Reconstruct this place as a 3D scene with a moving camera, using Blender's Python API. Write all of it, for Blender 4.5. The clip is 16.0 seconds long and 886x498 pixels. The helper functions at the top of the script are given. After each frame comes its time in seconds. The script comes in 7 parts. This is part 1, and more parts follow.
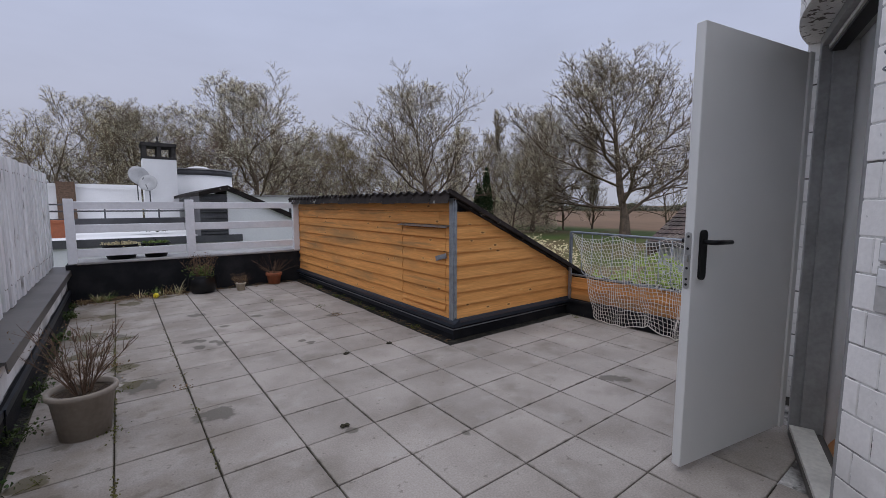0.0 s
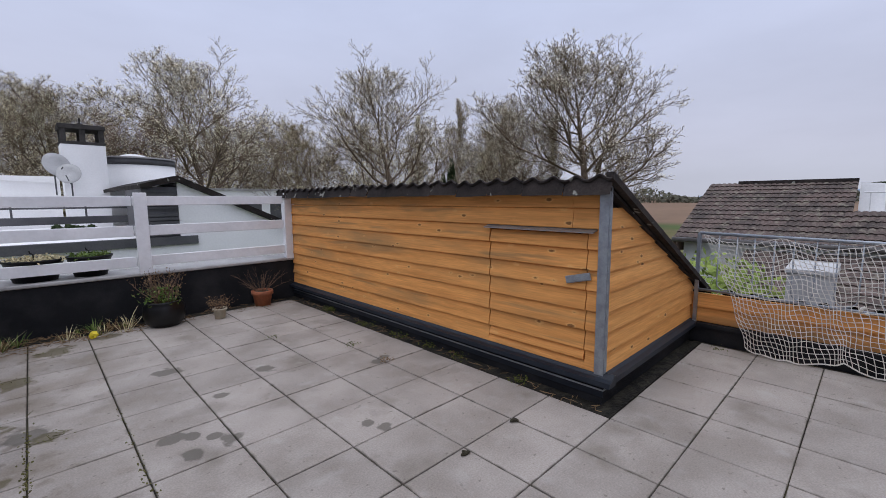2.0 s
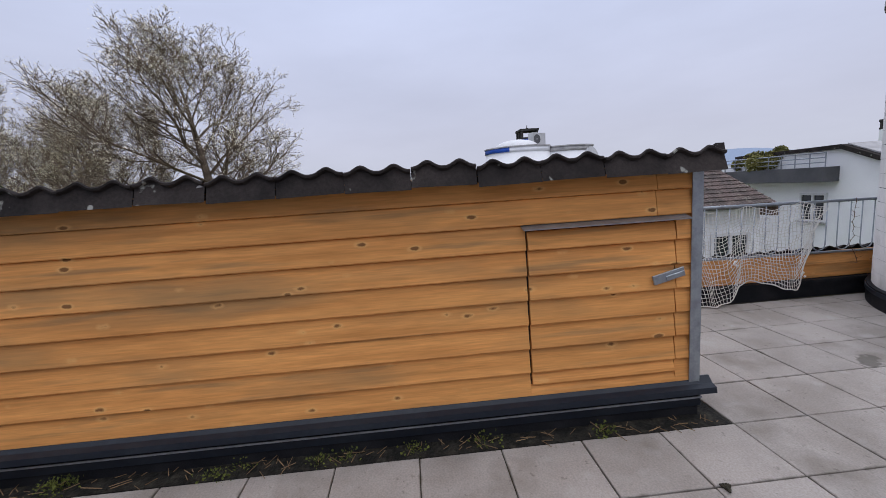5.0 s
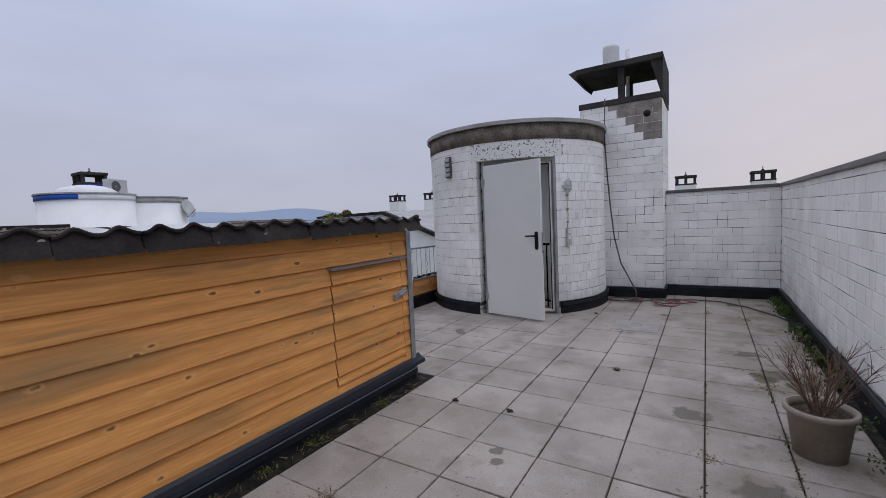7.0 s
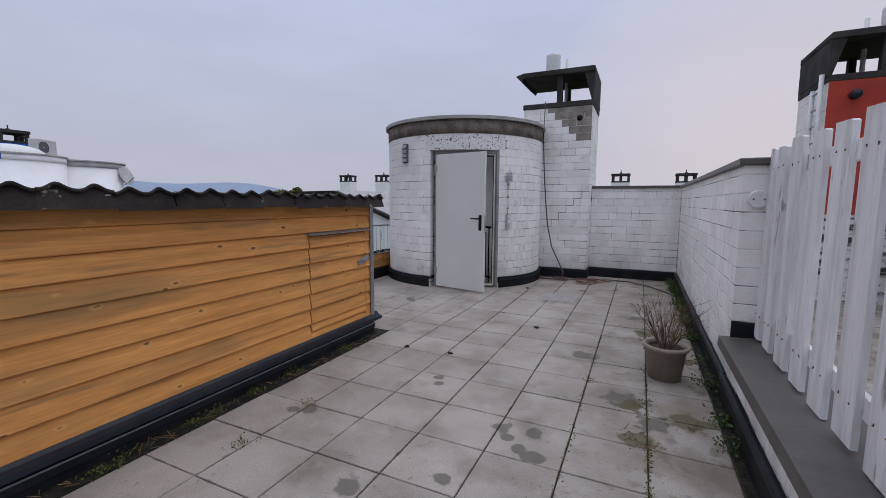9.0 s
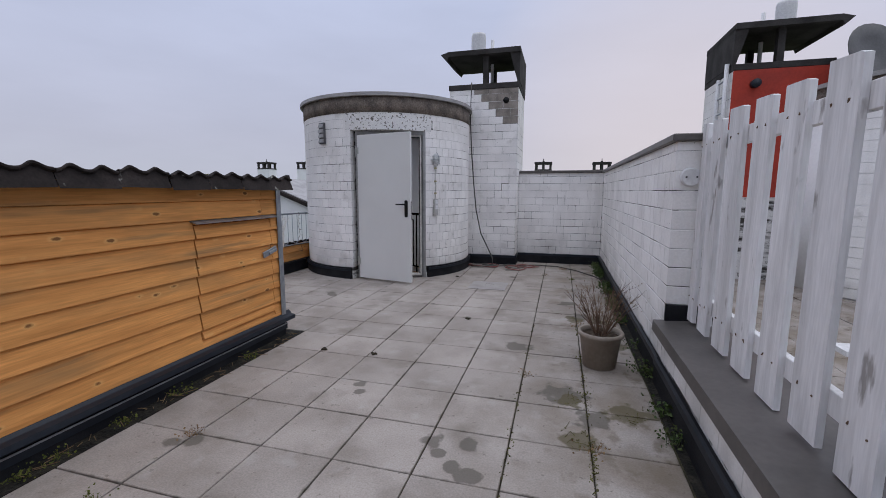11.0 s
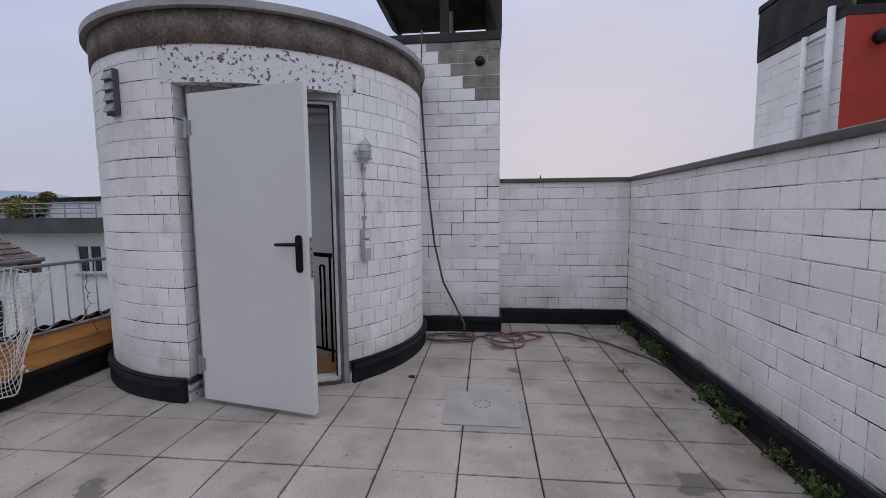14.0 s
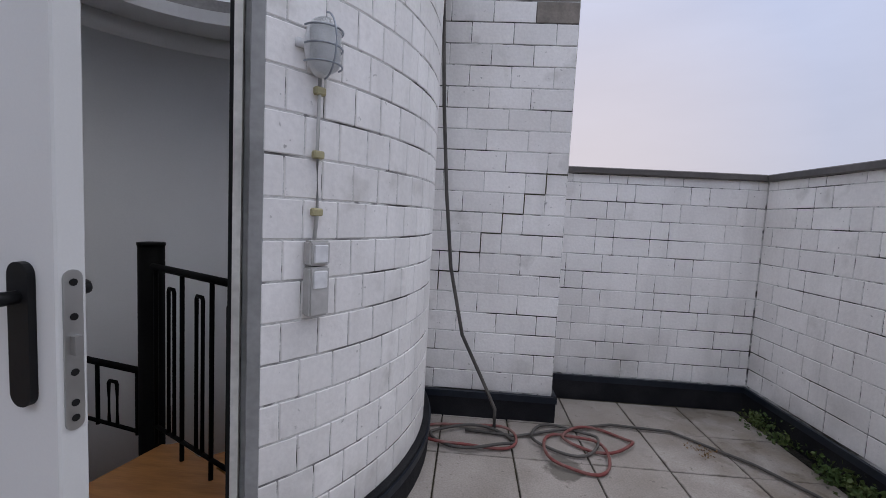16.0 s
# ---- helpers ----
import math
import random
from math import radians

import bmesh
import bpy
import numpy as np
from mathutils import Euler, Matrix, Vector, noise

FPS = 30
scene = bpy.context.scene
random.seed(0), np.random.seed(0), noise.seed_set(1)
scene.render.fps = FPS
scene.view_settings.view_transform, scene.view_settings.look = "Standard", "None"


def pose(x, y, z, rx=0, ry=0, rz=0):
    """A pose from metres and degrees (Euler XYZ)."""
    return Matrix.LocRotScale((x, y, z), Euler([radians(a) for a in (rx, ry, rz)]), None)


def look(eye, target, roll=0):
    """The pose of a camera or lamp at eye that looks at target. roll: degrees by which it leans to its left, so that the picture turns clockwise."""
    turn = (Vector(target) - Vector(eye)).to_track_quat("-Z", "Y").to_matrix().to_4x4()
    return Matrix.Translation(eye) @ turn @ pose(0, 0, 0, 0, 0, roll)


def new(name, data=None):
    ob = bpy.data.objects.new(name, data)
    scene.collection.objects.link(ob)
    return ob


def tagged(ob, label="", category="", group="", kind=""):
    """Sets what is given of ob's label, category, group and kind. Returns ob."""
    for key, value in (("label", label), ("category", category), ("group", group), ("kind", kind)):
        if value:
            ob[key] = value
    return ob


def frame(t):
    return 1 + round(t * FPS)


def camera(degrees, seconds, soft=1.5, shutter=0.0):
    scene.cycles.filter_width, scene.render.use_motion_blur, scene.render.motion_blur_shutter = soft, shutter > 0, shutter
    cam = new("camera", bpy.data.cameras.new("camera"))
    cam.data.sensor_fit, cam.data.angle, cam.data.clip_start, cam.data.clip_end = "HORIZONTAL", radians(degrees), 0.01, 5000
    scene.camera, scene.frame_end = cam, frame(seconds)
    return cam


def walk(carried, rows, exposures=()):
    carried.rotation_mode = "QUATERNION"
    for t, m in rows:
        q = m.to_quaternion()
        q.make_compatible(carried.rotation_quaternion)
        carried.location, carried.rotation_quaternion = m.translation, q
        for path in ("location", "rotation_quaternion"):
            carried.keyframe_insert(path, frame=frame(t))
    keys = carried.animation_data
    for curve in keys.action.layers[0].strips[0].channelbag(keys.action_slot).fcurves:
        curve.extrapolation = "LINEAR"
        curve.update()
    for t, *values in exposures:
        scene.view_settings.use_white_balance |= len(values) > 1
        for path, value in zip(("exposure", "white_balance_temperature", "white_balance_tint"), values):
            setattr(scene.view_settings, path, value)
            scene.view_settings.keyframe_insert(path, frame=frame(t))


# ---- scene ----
cam = camera(92.8, 16.0, 0.5)
PATH = [
    (0, (0.014, 0.015, 1.269), (1.228, 1.591, 1.065), 0.0),
    (0.5, (0.078, 0.44, 1.275), (1.406, 1.916, 1.042), -1.0),
    (1, (0.093, 0.919, 1.266), (1.491, 2.33, 1.025), -0.4),
    (1.5, (0.119, 1.412, 1.268), (1.647, 2.677, 1.012), -1.0),
    (2, (0.045, 1.959, 1.276), (1.431, 3.381, 1.039), -0.4),
    (2.5, (0.084, 2.407, 1.267), (1.437, 3.859, 1.02), -0.3),
    (3, (0.229, 2.85, 1.263), (1.622, 4.268, 1.043), 0.0),
    (3.5, (0.267, 3.325, 1.27), (1.551, 4.845, 1.073), 0.9),
    (4, (0.33, 3.791, 1.265), (1.614, 5.311, 1.064), -0.2),
    (4.5, (0.380, 4.268, 1.282), (2.105, 5.26, 1.074), -2.0),
    (5, (0.455, 4.52, 1.295), (2.429, 4.381, 1.008), -3.8),
    (7.5, (0.238, 6.253, 1.39), (1.19, 4.502, 1.223), -1.6),
    (8, (0.132, 6.453, 1.332), (1.008, 4.666, 1.132), 0.3),
    (8.5, (0.049, 6.624, 1.355), (0.899, 4.827, 1.138), 0.5),
    (10.8, (0.009, 6.407, 1.287), (0.629, 4.524, 1.021), 0.0),
    (11, (0.12, 6.239, 1.286), (0.65, 4.329, 1.013), 0.1),
    (11.5, (0.217, 5.81, 1.279), (0.588, 3.861, 1.024), 0.0),
    (12, (0.33, 5.299, 1.29), (0.69, 3.349, 1.03), -0.0),
    (12.5, (0.533, 4.801, 1.287), (0.844, 2.84, 1.043), 0.0),
    (13, (0.726, 4.291, 1.276), (1.003, 2.32, 1.081), -0.5),
    (13.5, (0.866, 3.798, 1.286), (1.137, 1.827, 1.083), -0.6),
    (14, (0.998, 3.303, 1.306), (1.205, 1.322, 1.12), -0.5),
    (14.5, (1.108, 2.838, 1.289), (1.226, 0.849, 1.107), 1.35),
    (15, (1.205, 2.363, 1.27), (1.164, 0.37, 1.105), 1.9),
    (15.5, (1.32, 1.901, 1.284), (1.351, -0.092, 1.12), 1.9),
    (16, (1.447, 1.464, 1.266), (1.563, -0.526, 1.102), 3.0),
]
walk(cam, [(t, look(eye, target, roll)) for t, eye, target, roll in PATH], ((0, -0.2), (0.8, 0.05), (2.0, 0.08), (3.5, 0.14), (4.5, 0.16), (5.2, 0.14), (7.3, -0.14), (8.7, -0.12), (11.0, -0.05), (14.0, -0.07), (15.0, 0.03), (16.0, 0.0)))

# ---- world and light: full overcast, the sun high behind the cloud, a clearing low in the south ----
world = bpy.data.worlds.new("overcast_sky")
scene.world = world
world.use_nodes = True
wn, wl = world.node_tree.nodes, world.node_tree.links
wn.clear()


def wnode(kind, **values):
    n = wn.new(kind)
    for k, v in values.items():
        n.inputs[k].default_value = v
    return n


w_out, w_bg = wnode("ShaderNodeOutputWorld"), wnode("ShaderNodeBackground")
w_sky = wnode("ShaderNodeTexSky")
w_sky.sky_type, w_sky.sun_disc = "NISHITA", False
w_sky.sun_elevation, w_sky.sun_rotation = radians(68), radians(291)
w_geo = wnode("ShaderNodeTexCoord")
w_sep = wnode("ShaderNodeSeparateXYZ")
wl.new(w_geo.outputs["Generated"], w_sep.inputs[0])
w_ramp = wn.new("ShaderNodeValToRGB")
w_ramp.color_ramp.elements[0].position, w_ramp.color_ramp.elements[0].color = 0.0, (0.46, 0.48, 0.575, 1)
w_ramp.color_ramp.elements[1].position, w_ramp.color_ramp.elements[1].color = 1.0, (1.16, 1.22, 1.43, 1)
for w_pos, w_col in ((0.10, (0.47, 0.485, 0.60, 1)), (0.40, (0.515, 0.567, 0.757, 1))):
    w_el = w_ramp.color_ramp.elements.new(w_pos)
    w_el.color = w_col
wl.new(w_sep.outputs["Z"], w_ramp.inputs[0])
w_map = wn.new("ShaderNodeMapping")
w_map.inputs["Scale"].default_value = (1.3, 1.3, 4.5)
wl.new(w_geo.outputs["Generated"], w_map.inputs[0])
w_noise = wnode("ShaderNodeTexNoise", Scale=1.7, Detail=6.0, Roughness=0.55)
wl.new(w_map.outputs[0], w_noise.inputs["Vector"])
w_cl = wn.new("ShaderNodeMapRange")
for k, v in (("From Min", 0.3), ("From Max", 0.7), ("To Min", 0.93), ("To Max", 1.045)):
    w_cl.inputs[k].default_value = v
wl.new(w_noise.outputs[0], w_cl.inputs["Value"])
w_mul = wn.new("ShaderNodeMix")
w_mul.data_type, w_mul.blend_type = "RGBA", "MULTIPLY"
w_mul.inputs["Factor"].default_value = 1.0
wl.new(w_ramp.outputs[0], w_mul.inputs["A"])
wl.new(w_cl.outputs[0], w_mul.inputs["B"])
# warm clearing low in the south
w_dot = wn.new("ShaderNodeVectorMath")
w_dot.operation = "DOT_PRODUCT"
w_dot.inputs[1].default_value = (-0.22, -0.97, 0.10)
wl.new(w_geo.outputs["Generated"], w_dot.inputs[0])
w_glow = wn.new("ShaderNodeMapRange")
for k, v in (("From Min", 0.90), ("From Max", 1.0), ("To Min", 0.0), ("To Max", 0.55)):
    w_glow.inputs[k].default_value = v
wl.new(w_dot.outputs["Value"], w_glow.inputs["Value"])
w_warm = wn.new("ShaderNodeMix")
w_warm.data_type = "RGBA"
wl.new(w_glow.outputs[0], w_warm.inputs["Factor"])
wl.new(w_mul.outputs["Result"], w_warm.inputs["A"])
w_warm.inputs["B"].default_value = (0.78, 0.68, 0.68, 1)
w_nish = wn.new("ShaderNodeVectorMath")
w_nish.operation = "SCALE"
w_nish.inputs["Scale"].default_value = 0.05
wl.new(w_sky.outputs[0], w_nish.inputs[0])
w_mix = wn.new("ShaderNodeMix")
w_mix.data_type = "RGBA"
w_mix.inputs["Factor"].default_value = 0.93
wl.new(w_nish.outputs[0], w_mix.inputs["A"])
wl.new(w_warm.outputs["Result"], w_mix.inputs["B"])
wl.new(w_mix.outputs["Result"], w_bg.inputs["Color"])
w_bg.inputs["Strength"].default_value = 1.14
wl.new(w_bg.outputs[0], w_out.inputs[0])

sun = new("sun", bpy.data.lights.new("sun", "SUN"))
sun.data.energy, sun.data.angle, sun.data.color = 0.52, radians(60), (1.0, 0.95, 0.9)
sun.matrix_world = look((0, 0, 20), (2.4, 0.9, 13.5), 0)


# ---- materials ----
def mat(name, base, other=None, rough=0.8, metal=0.0, scale=3.0, lo=0.4, hi=0.65, fine=40.0, grain=0.12, bump=0.15, stretch=(1, 1, 1), jitter=0.0, bump_dist=0.004, detail=5.0, spec=0.3):
    """Base colour with blotches of another, a fine grain, a slight relief and a piece-to-piece change of tone."""
    m = bpy.data.materials.new(name)
    m.use_nodes = True
    n, l = m.node_tree.nodes, m.node_tree.links
    b = n["Principled BSDF"]
    b.inputs["Roughness"].default_value, b.inputs["Metallic"].default_value = rough, metal
    b.inputs["Specular IOR Level"].default_value = spec
    geo = n.new("ShaderNodeNewGeometry")
    mp = n.new("ShaderNodeMapping")
    mp.inputs["Scale"].default_value = stretch
    l.new(geo.outputs["Position"], mp.inputs[0])
    big = n.new("ShaderNodeTexNoise")
    big.inputs["Scale"].default_value, big.inputs["Detail"].default_value = scale, detail
    sm = n.new("ShaderNodeTexNoise")
    sm.inputs["Scale"].default_value, sm.inputs["Detail"].default_value = fine, 4
    l.new(mp.outputs[0], big.inputs["Vector"])
    l.new(mp.outputs[0], sm.inputs["Vector"])
    ra = n.new("ShaderNodeMapRange")
    ra.inputs["From Min"].default_value, ra.inputs["From Max"].default_value = lo, hi
    l.new(big.outputs[0], ra.inputs["Value"])
    mx = n.new("ShaderNodeMix")
    mx.data_type = "RGBA"
    mx.inputs["A"].default_value = (*base, 1)
    mx.inputs["B"].default_value = (*(other or [c * 0.8 for c in base]), 1)
    l.new(ra.outputs[0], mx.inputs["Factor"])
    hs = n.new("ShaderNodeHueSaturation")
    l.new(mx.outputs["Result"], hs.inputs["Color"])
    gr = n.new("ShaderNodeMapRange")
    gr.inputs["From Min"].default_value, gr.inputs["From Max"].default_value = 0.25, 0.75
    gr.inputs["To Min"].default_value, gr.inputs["To Max"].default_value = 1 - grain, 1 + grain
    l.new(sm.outputs[0], gr.inputs["Value"])
    val = gr.outputs[0]
    if jitter:
        oi = n.new("ShaderNodeObjectInfo")
        rr = n.new("ShaderNodeMapRange")
        rr.inputs["To Min"].default_value, rr.inputs["To Max"].default_value = 1 - jitter, 1 + jitter
        l.new(oi.outputs["Random"], rr.inputs["Value"])
        mu = n.new("ShaderNodeMath")
        mu.operation = "MULTIPLY"
        l.new(val, mu.inputs[0])
        l.new(rr.outputs[0], mu.inputs[1])
        val = mu.outputs[0]
    l.new(val, hs.inputs["Value"])
    l.new(hs.outputs[0], b.inputs["Base Color"])
    if bump:
        bp = n.new("ShaderNodeBump")
        bp.inputs["Strength"].default_value, bp.inputs["Distance"].default_value = bump, bump_dist
        l.new(sm.outputs[0], bp.inputs["Height"])
        l.new(bp.outputs[0], b.inputs["Normal"])
    return m


def overlay(m, colour, scale, lo, hi, amount=1.0, stretch=(1, 1, 1), seed=0.0, detail=4.0, within=None):
    """A second layer of stains over a material, with ragged patches; within=(axis, from, to) fades it in along an axis of the place."""
    n, l = m.node_tree.nodes, m.node_tree.links
    b = n["Principled BSDF"]
    src = b.inputs["Base Color"].links[0].from_socket
    geo = n.new("ShaderNodeNewGeometry")
    mp = n.new("ShaderNodeMapping")
    mp.inputs["Scale"].default_value, mp.inputs["Location"].default_value = stretch, (seed, seed * 0.7, seed * 1.3)
    l.new(geo.outputs["Position"], mp.inputs[0])
    nz = n.new("ShaderNodeTexNoise")
    nz.inputs["Scale"].default_value, nz.inputs["Detail"].default_value = scale, detail
    l.new(mp.outputs[0], nz.inputs["Vector"])
    ra = n.new("ShaderNodeMapRange")
    for k, v in (("From Min", lo), ("From Max", hi), ("To Max", amount)):
        ra.inputs[k].default_value = v
    l.new(nz.outputs[0], ra.inputs["Value"])
    fac = ra.outputs[0]
    if within:
        sp = n.new("ShaderNodeSeparateXYZ")
        l.new(geo.outputs["Position"], sp.inputs[0])
        r2 = n.new("ShaderNodeMapRange")
        r2.inputs["From Min"].default_value, r2.inputs["From Max"].default_value = within[1], within[2]
        l.new(sp.outputs[within[0]], r2.inputs["Value"])
        mu = n.new("ShaderNodeMath")
        mu.operation = "MULTIPLY"
        l.new(fac, mu.inputs[0])
        l.new(r2.outputs[0], mu.inputs[1])
        fac = mu.outputs[0]
    mx = n.new("ShaderNodeMix")
    mx.data_type = "RGBA"
    l.new(fac, mx.inputs["Factor"])
    l.new(src, mx.inputs["A"])
    mx.inputs["B"].default_value = (*colour, 1)
    l.new(mx.outputs["Result"], b.inputs["Base Color"])
    return m


def spots(m, places, colour, amount=0.75):
    """Damp patches with ragged rims on the floor at (x, y, radius)."""
    n, l = m.node_tree.nodes, m.node_tree.links
    b = n["Principled BSDF"]
    geo = n.new("ShaderNodeNewGeometry")
    nz = n.new("ShaderNodeTexNoise")
    nz.inputs["Scale"].default_value, nz.inputs["Detail"].default_value = 9.0, 5
    l.new(geo.outputs["Position"], nz.inputs["Vector"])
    total = None
    for x, y, r in places:
        ds = n.new("ShaderNodeVectorMath")
        ds.operation = "DISTANCE"
        ds.inputs[1].default_value = (x, y, 0)
        l.new(geo.outputs["Position"], ds.inputs[0])
        ad = n.new("ShaderNodeMath")
        ad.operation = "MULTIPLY_ADD"
        ad.inputs[1].default_value, ad.inputs[2].default_value = r * 2.4, -r * 1.2
        l.new(nz.outputs[0], ad.inputs[0])
        sm = n.new("ShaderNodeMath")
        l.new(ds.outputs["Value"], sm.inputs[0])
        l.new(ad.outputs[0], sm.inputs[1])
        ra = n.new("ShaderNodeMapRange")
        for k, v in (("From Min", r), ("From Max", r * 0.75), ("To Max", amount)):
            ra.inputs[k].default_value = v
        l.new(sm.outputs[0], ra.inputs["Value"])
        if total is None:
            total = ra.outputs[0]
        else:
            mm = n.new("ShaderNodeMath")
            mm.operation = "MAXIMUM"
            l.new(total, mm.inputs[0])
            l.new(ra.outputs[0], mm.inputs[1])
            total = mm.outputs[0]
    src = b.inputs["Base Color"].links[0].from_socket
    mx = n.new("ShaderNodeMix")
    mx.data_type = "RGBA"
    l.new(total, mx.inputs["Factor"])
    l.new(src, mx.inputs["A"])
    mx.inputs["B"].default_value = (*colour, 1)
    l.new(mx.outputs["Result"], b.inputs["Base Color"])
    return m


M = {}
# where moss and dirt have spread over the pavers along the west side: x, y, radius
MOSSY = ((-0.02, 4.10, 0.10), (0.02, 3.66, 0.09), (-0.28, 4.62, 0.14), (0.02, 5.0, 0.08), (-0.30, 5.3, 0.15), (-0.12, 6.1, 0.12), (0.1, 6.75, 0.14), (0.45, 6.95, 0.12), (-0.32, 3.75, 0.13), (-0.30, 1.95, 0.12), (-0.05, 1.90, 0.10), (-0.38, 2.6, 0.08))
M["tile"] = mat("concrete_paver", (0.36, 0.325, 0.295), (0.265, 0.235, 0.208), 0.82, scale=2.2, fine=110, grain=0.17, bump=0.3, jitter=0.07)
overlay(M["tile"], (0.15, 0.13, 0.105), 2.3, 0.57, 0.72, 0.6, seed=3.0)
overlay(M["tile"], (0.15, 0.115, 0.075), 3.1, 0.40, 0.66, 0.7, seed=8.0, within=("X", 0.75, -0.30))
overlay(M["tile"], (0.10, 0.075, 0.045), 9.0, 0.58, 0.68, 0.55, seed=31.0, within=("X", 0.55, -0.35))
overlay(M["tile"], (0.12, 0.105, 0.085), 26.0, 0.66, 0.72, 0.55, seed=14.0)
overlay(M["tile"], (0.44, 0.42, 0.40), 7.0, 0.60, 0.75, 0.35, seed=21.0)
spots(M["tile"], ((0.57, 4.46, 0.05), (0.65, 4.38, 0.04), (1.37, 3.81, 0.05), (1.34, 3.90, 0.045), (1.91, 4.63, 0.05), (2.86, 1.60, 0.08), (0.77, -0.06, 0.06), (0.99, 2.13, 0.035), (1.49, 1.72, 0.035), (0.04, 1.34, 0.07), (0.90, -0.68, 0.09), (0.68, 5.58, 0.09), (1.23, 5.11, 0.08), (0.42, 2.82, 0.12), (0.05, 3.6, 0.15), (-0.09, 3.85, 0.10), (0.71, 4.28, 0.07), (0.53, 4.27, 0.06), (0.84, 4.88, 0.05), (-0.08, 5.12, 0.12), (2.81, 1.64, 0.07), (0.88, -0.61, 0.09), (0.0, 1.3, 0.10), (-0.12, 1.8, 0.13), (2.02, 4.66, 0.06), (0.48, 4.52, 0.06)), (0.10, 0.09, 0.075))
spots(M["tile"], MOSSY, (0.092, 0.077, 0.036), 0.75)
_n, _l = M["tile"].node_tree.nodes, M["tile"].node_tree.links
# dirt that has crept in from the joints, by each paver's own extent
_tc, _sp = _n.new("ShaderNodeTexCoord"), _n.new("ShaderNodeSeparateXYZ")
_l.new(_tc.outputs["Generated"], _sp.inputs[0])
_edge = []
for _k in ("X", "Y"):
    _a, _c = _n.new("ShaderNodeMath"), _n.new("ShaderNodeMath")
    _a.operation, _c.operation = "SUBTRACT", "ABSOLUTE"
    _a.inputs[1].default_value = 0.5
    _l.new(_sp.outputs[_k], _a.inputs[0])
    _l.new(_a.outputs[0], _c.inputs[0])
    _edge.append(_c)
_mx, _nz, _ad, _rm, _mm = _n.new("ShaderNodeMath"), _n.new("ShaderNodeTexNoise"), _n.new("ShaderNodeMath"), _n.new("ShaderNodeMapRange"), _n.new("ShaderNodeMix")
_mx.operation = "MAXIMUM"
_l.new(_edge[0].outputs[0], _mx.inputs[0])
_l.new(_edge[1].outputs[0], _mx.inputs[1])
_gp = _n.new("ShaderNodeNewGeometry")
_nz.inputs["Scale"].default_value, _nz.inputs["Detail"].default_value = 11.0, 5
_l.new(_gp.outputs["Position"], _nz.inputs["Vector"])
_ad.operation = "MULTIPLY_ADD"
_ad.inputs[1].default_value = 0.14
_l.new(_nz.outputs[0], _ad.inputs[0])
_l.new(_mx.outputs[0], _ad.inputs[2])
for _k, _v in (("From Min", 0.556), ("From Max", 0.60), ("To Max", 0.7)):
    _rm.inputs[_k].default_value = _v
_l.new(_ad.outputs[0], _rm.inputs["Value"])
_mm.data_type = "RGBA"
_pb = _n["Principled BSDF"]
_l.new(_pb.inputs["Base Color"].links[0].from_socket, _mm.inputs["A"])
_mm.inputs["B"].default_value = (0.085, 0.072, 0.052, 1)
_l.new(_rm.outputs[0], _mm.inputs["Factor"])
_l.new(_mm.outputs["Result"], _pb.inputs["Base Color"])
M["joint"] = mat("joint_dirt", (0.035, 0.03, 0.022), (0.06, 0.055, 0.03), 0.95, fine=120, grain=0.4, bump=0.5)
M["bitumen"] = mat("black_bitumen", (0.014, 0.0145, 0.017), (0.026, 0.026, 0.028), 0.65, fine=160, grain=0.25, bump=0.35, scale=4, spec=0.1)
M["gravel"] = mat("wet_grit", (0.015, 0.0145, 0.013), (0.04, 0.036, 0.028), 0.75, fine=60, grain=0.5, bump=0.9, scale=14, bump_dist=0.012, spec=0.12)
M["flash"] = mat("blue_grey_metal_flashing", (0.010, 0.014, 0.022), (0.017, 0.022, 0.030), 0.45, scale=5, bump=0.05, spec=0.3)
M["cap"] = mat("grey_metal_coping", (0.11, 0.10, 0.093), (0.072, 0.066, 0.061), 0.40, scale=3, bump=0.06, spec=0.4)
M["white"] = mat("white_painted_brick", (0.88, 0.862, 0.84), (0.80, 0.78, 0.755), 0.72, scale=2.5, fine=60, grain=0.05, bump=0.35, jitter=0.05)
overlay(M["white"], (0.42, 0.40, 0.36), 5.0, 0.62, 0.80, 0.6, seed=2.0)
overlay(M["white"], (0.34, 0.33, 0.30), 2.6, 0.40, 0.70, 0.65, seed=6.0, within=("Z", 0.55, 0.15))
overlay(M["white"], (0.50, 0.49, 0.465), 3.0, 0.55, 0.80, 0.28, stretch=(2.6, 2.6, 0.32), seed=17.0)
overlay(M["white"], (0.20, 0.19, 0.17), 34.0, 0.70, 0.76, 0.6, seed=23.0)
M["mortar"] = mat("cracked_painted_mortar", (0.66, 0.65, 0.63), (0.055, 0.05, 0.045), 0.9, scale=1.5, lo=0.48, hi=0.60, fine=45, grain=0.25, bump=0.4, stretch=(1.5, 1.5, 8.0), detail=7.0)
overlay(M["mortar"], (0.05, 0.046, 0.04), 17.0, 0.57, 0.65, 0.7, seed=11.0)
M["rawbrick"] = mat("bare_grey_sand_lime_brick", (0.31, 0.275, 0.24), (0.19, 0.17, 0.148), 0.85, scale=6, fine=70, grain=0.12, bump=0.4, jitter=0.12)
M["concrete"] = mat("weathered_concrete", (0.215, 0.178, 0.148), (0.115, 0.098, 0.083), 0.92, scale=7, fine=55, grain=0.42, bump=0.8, bump_dist=0.008, detail=9)
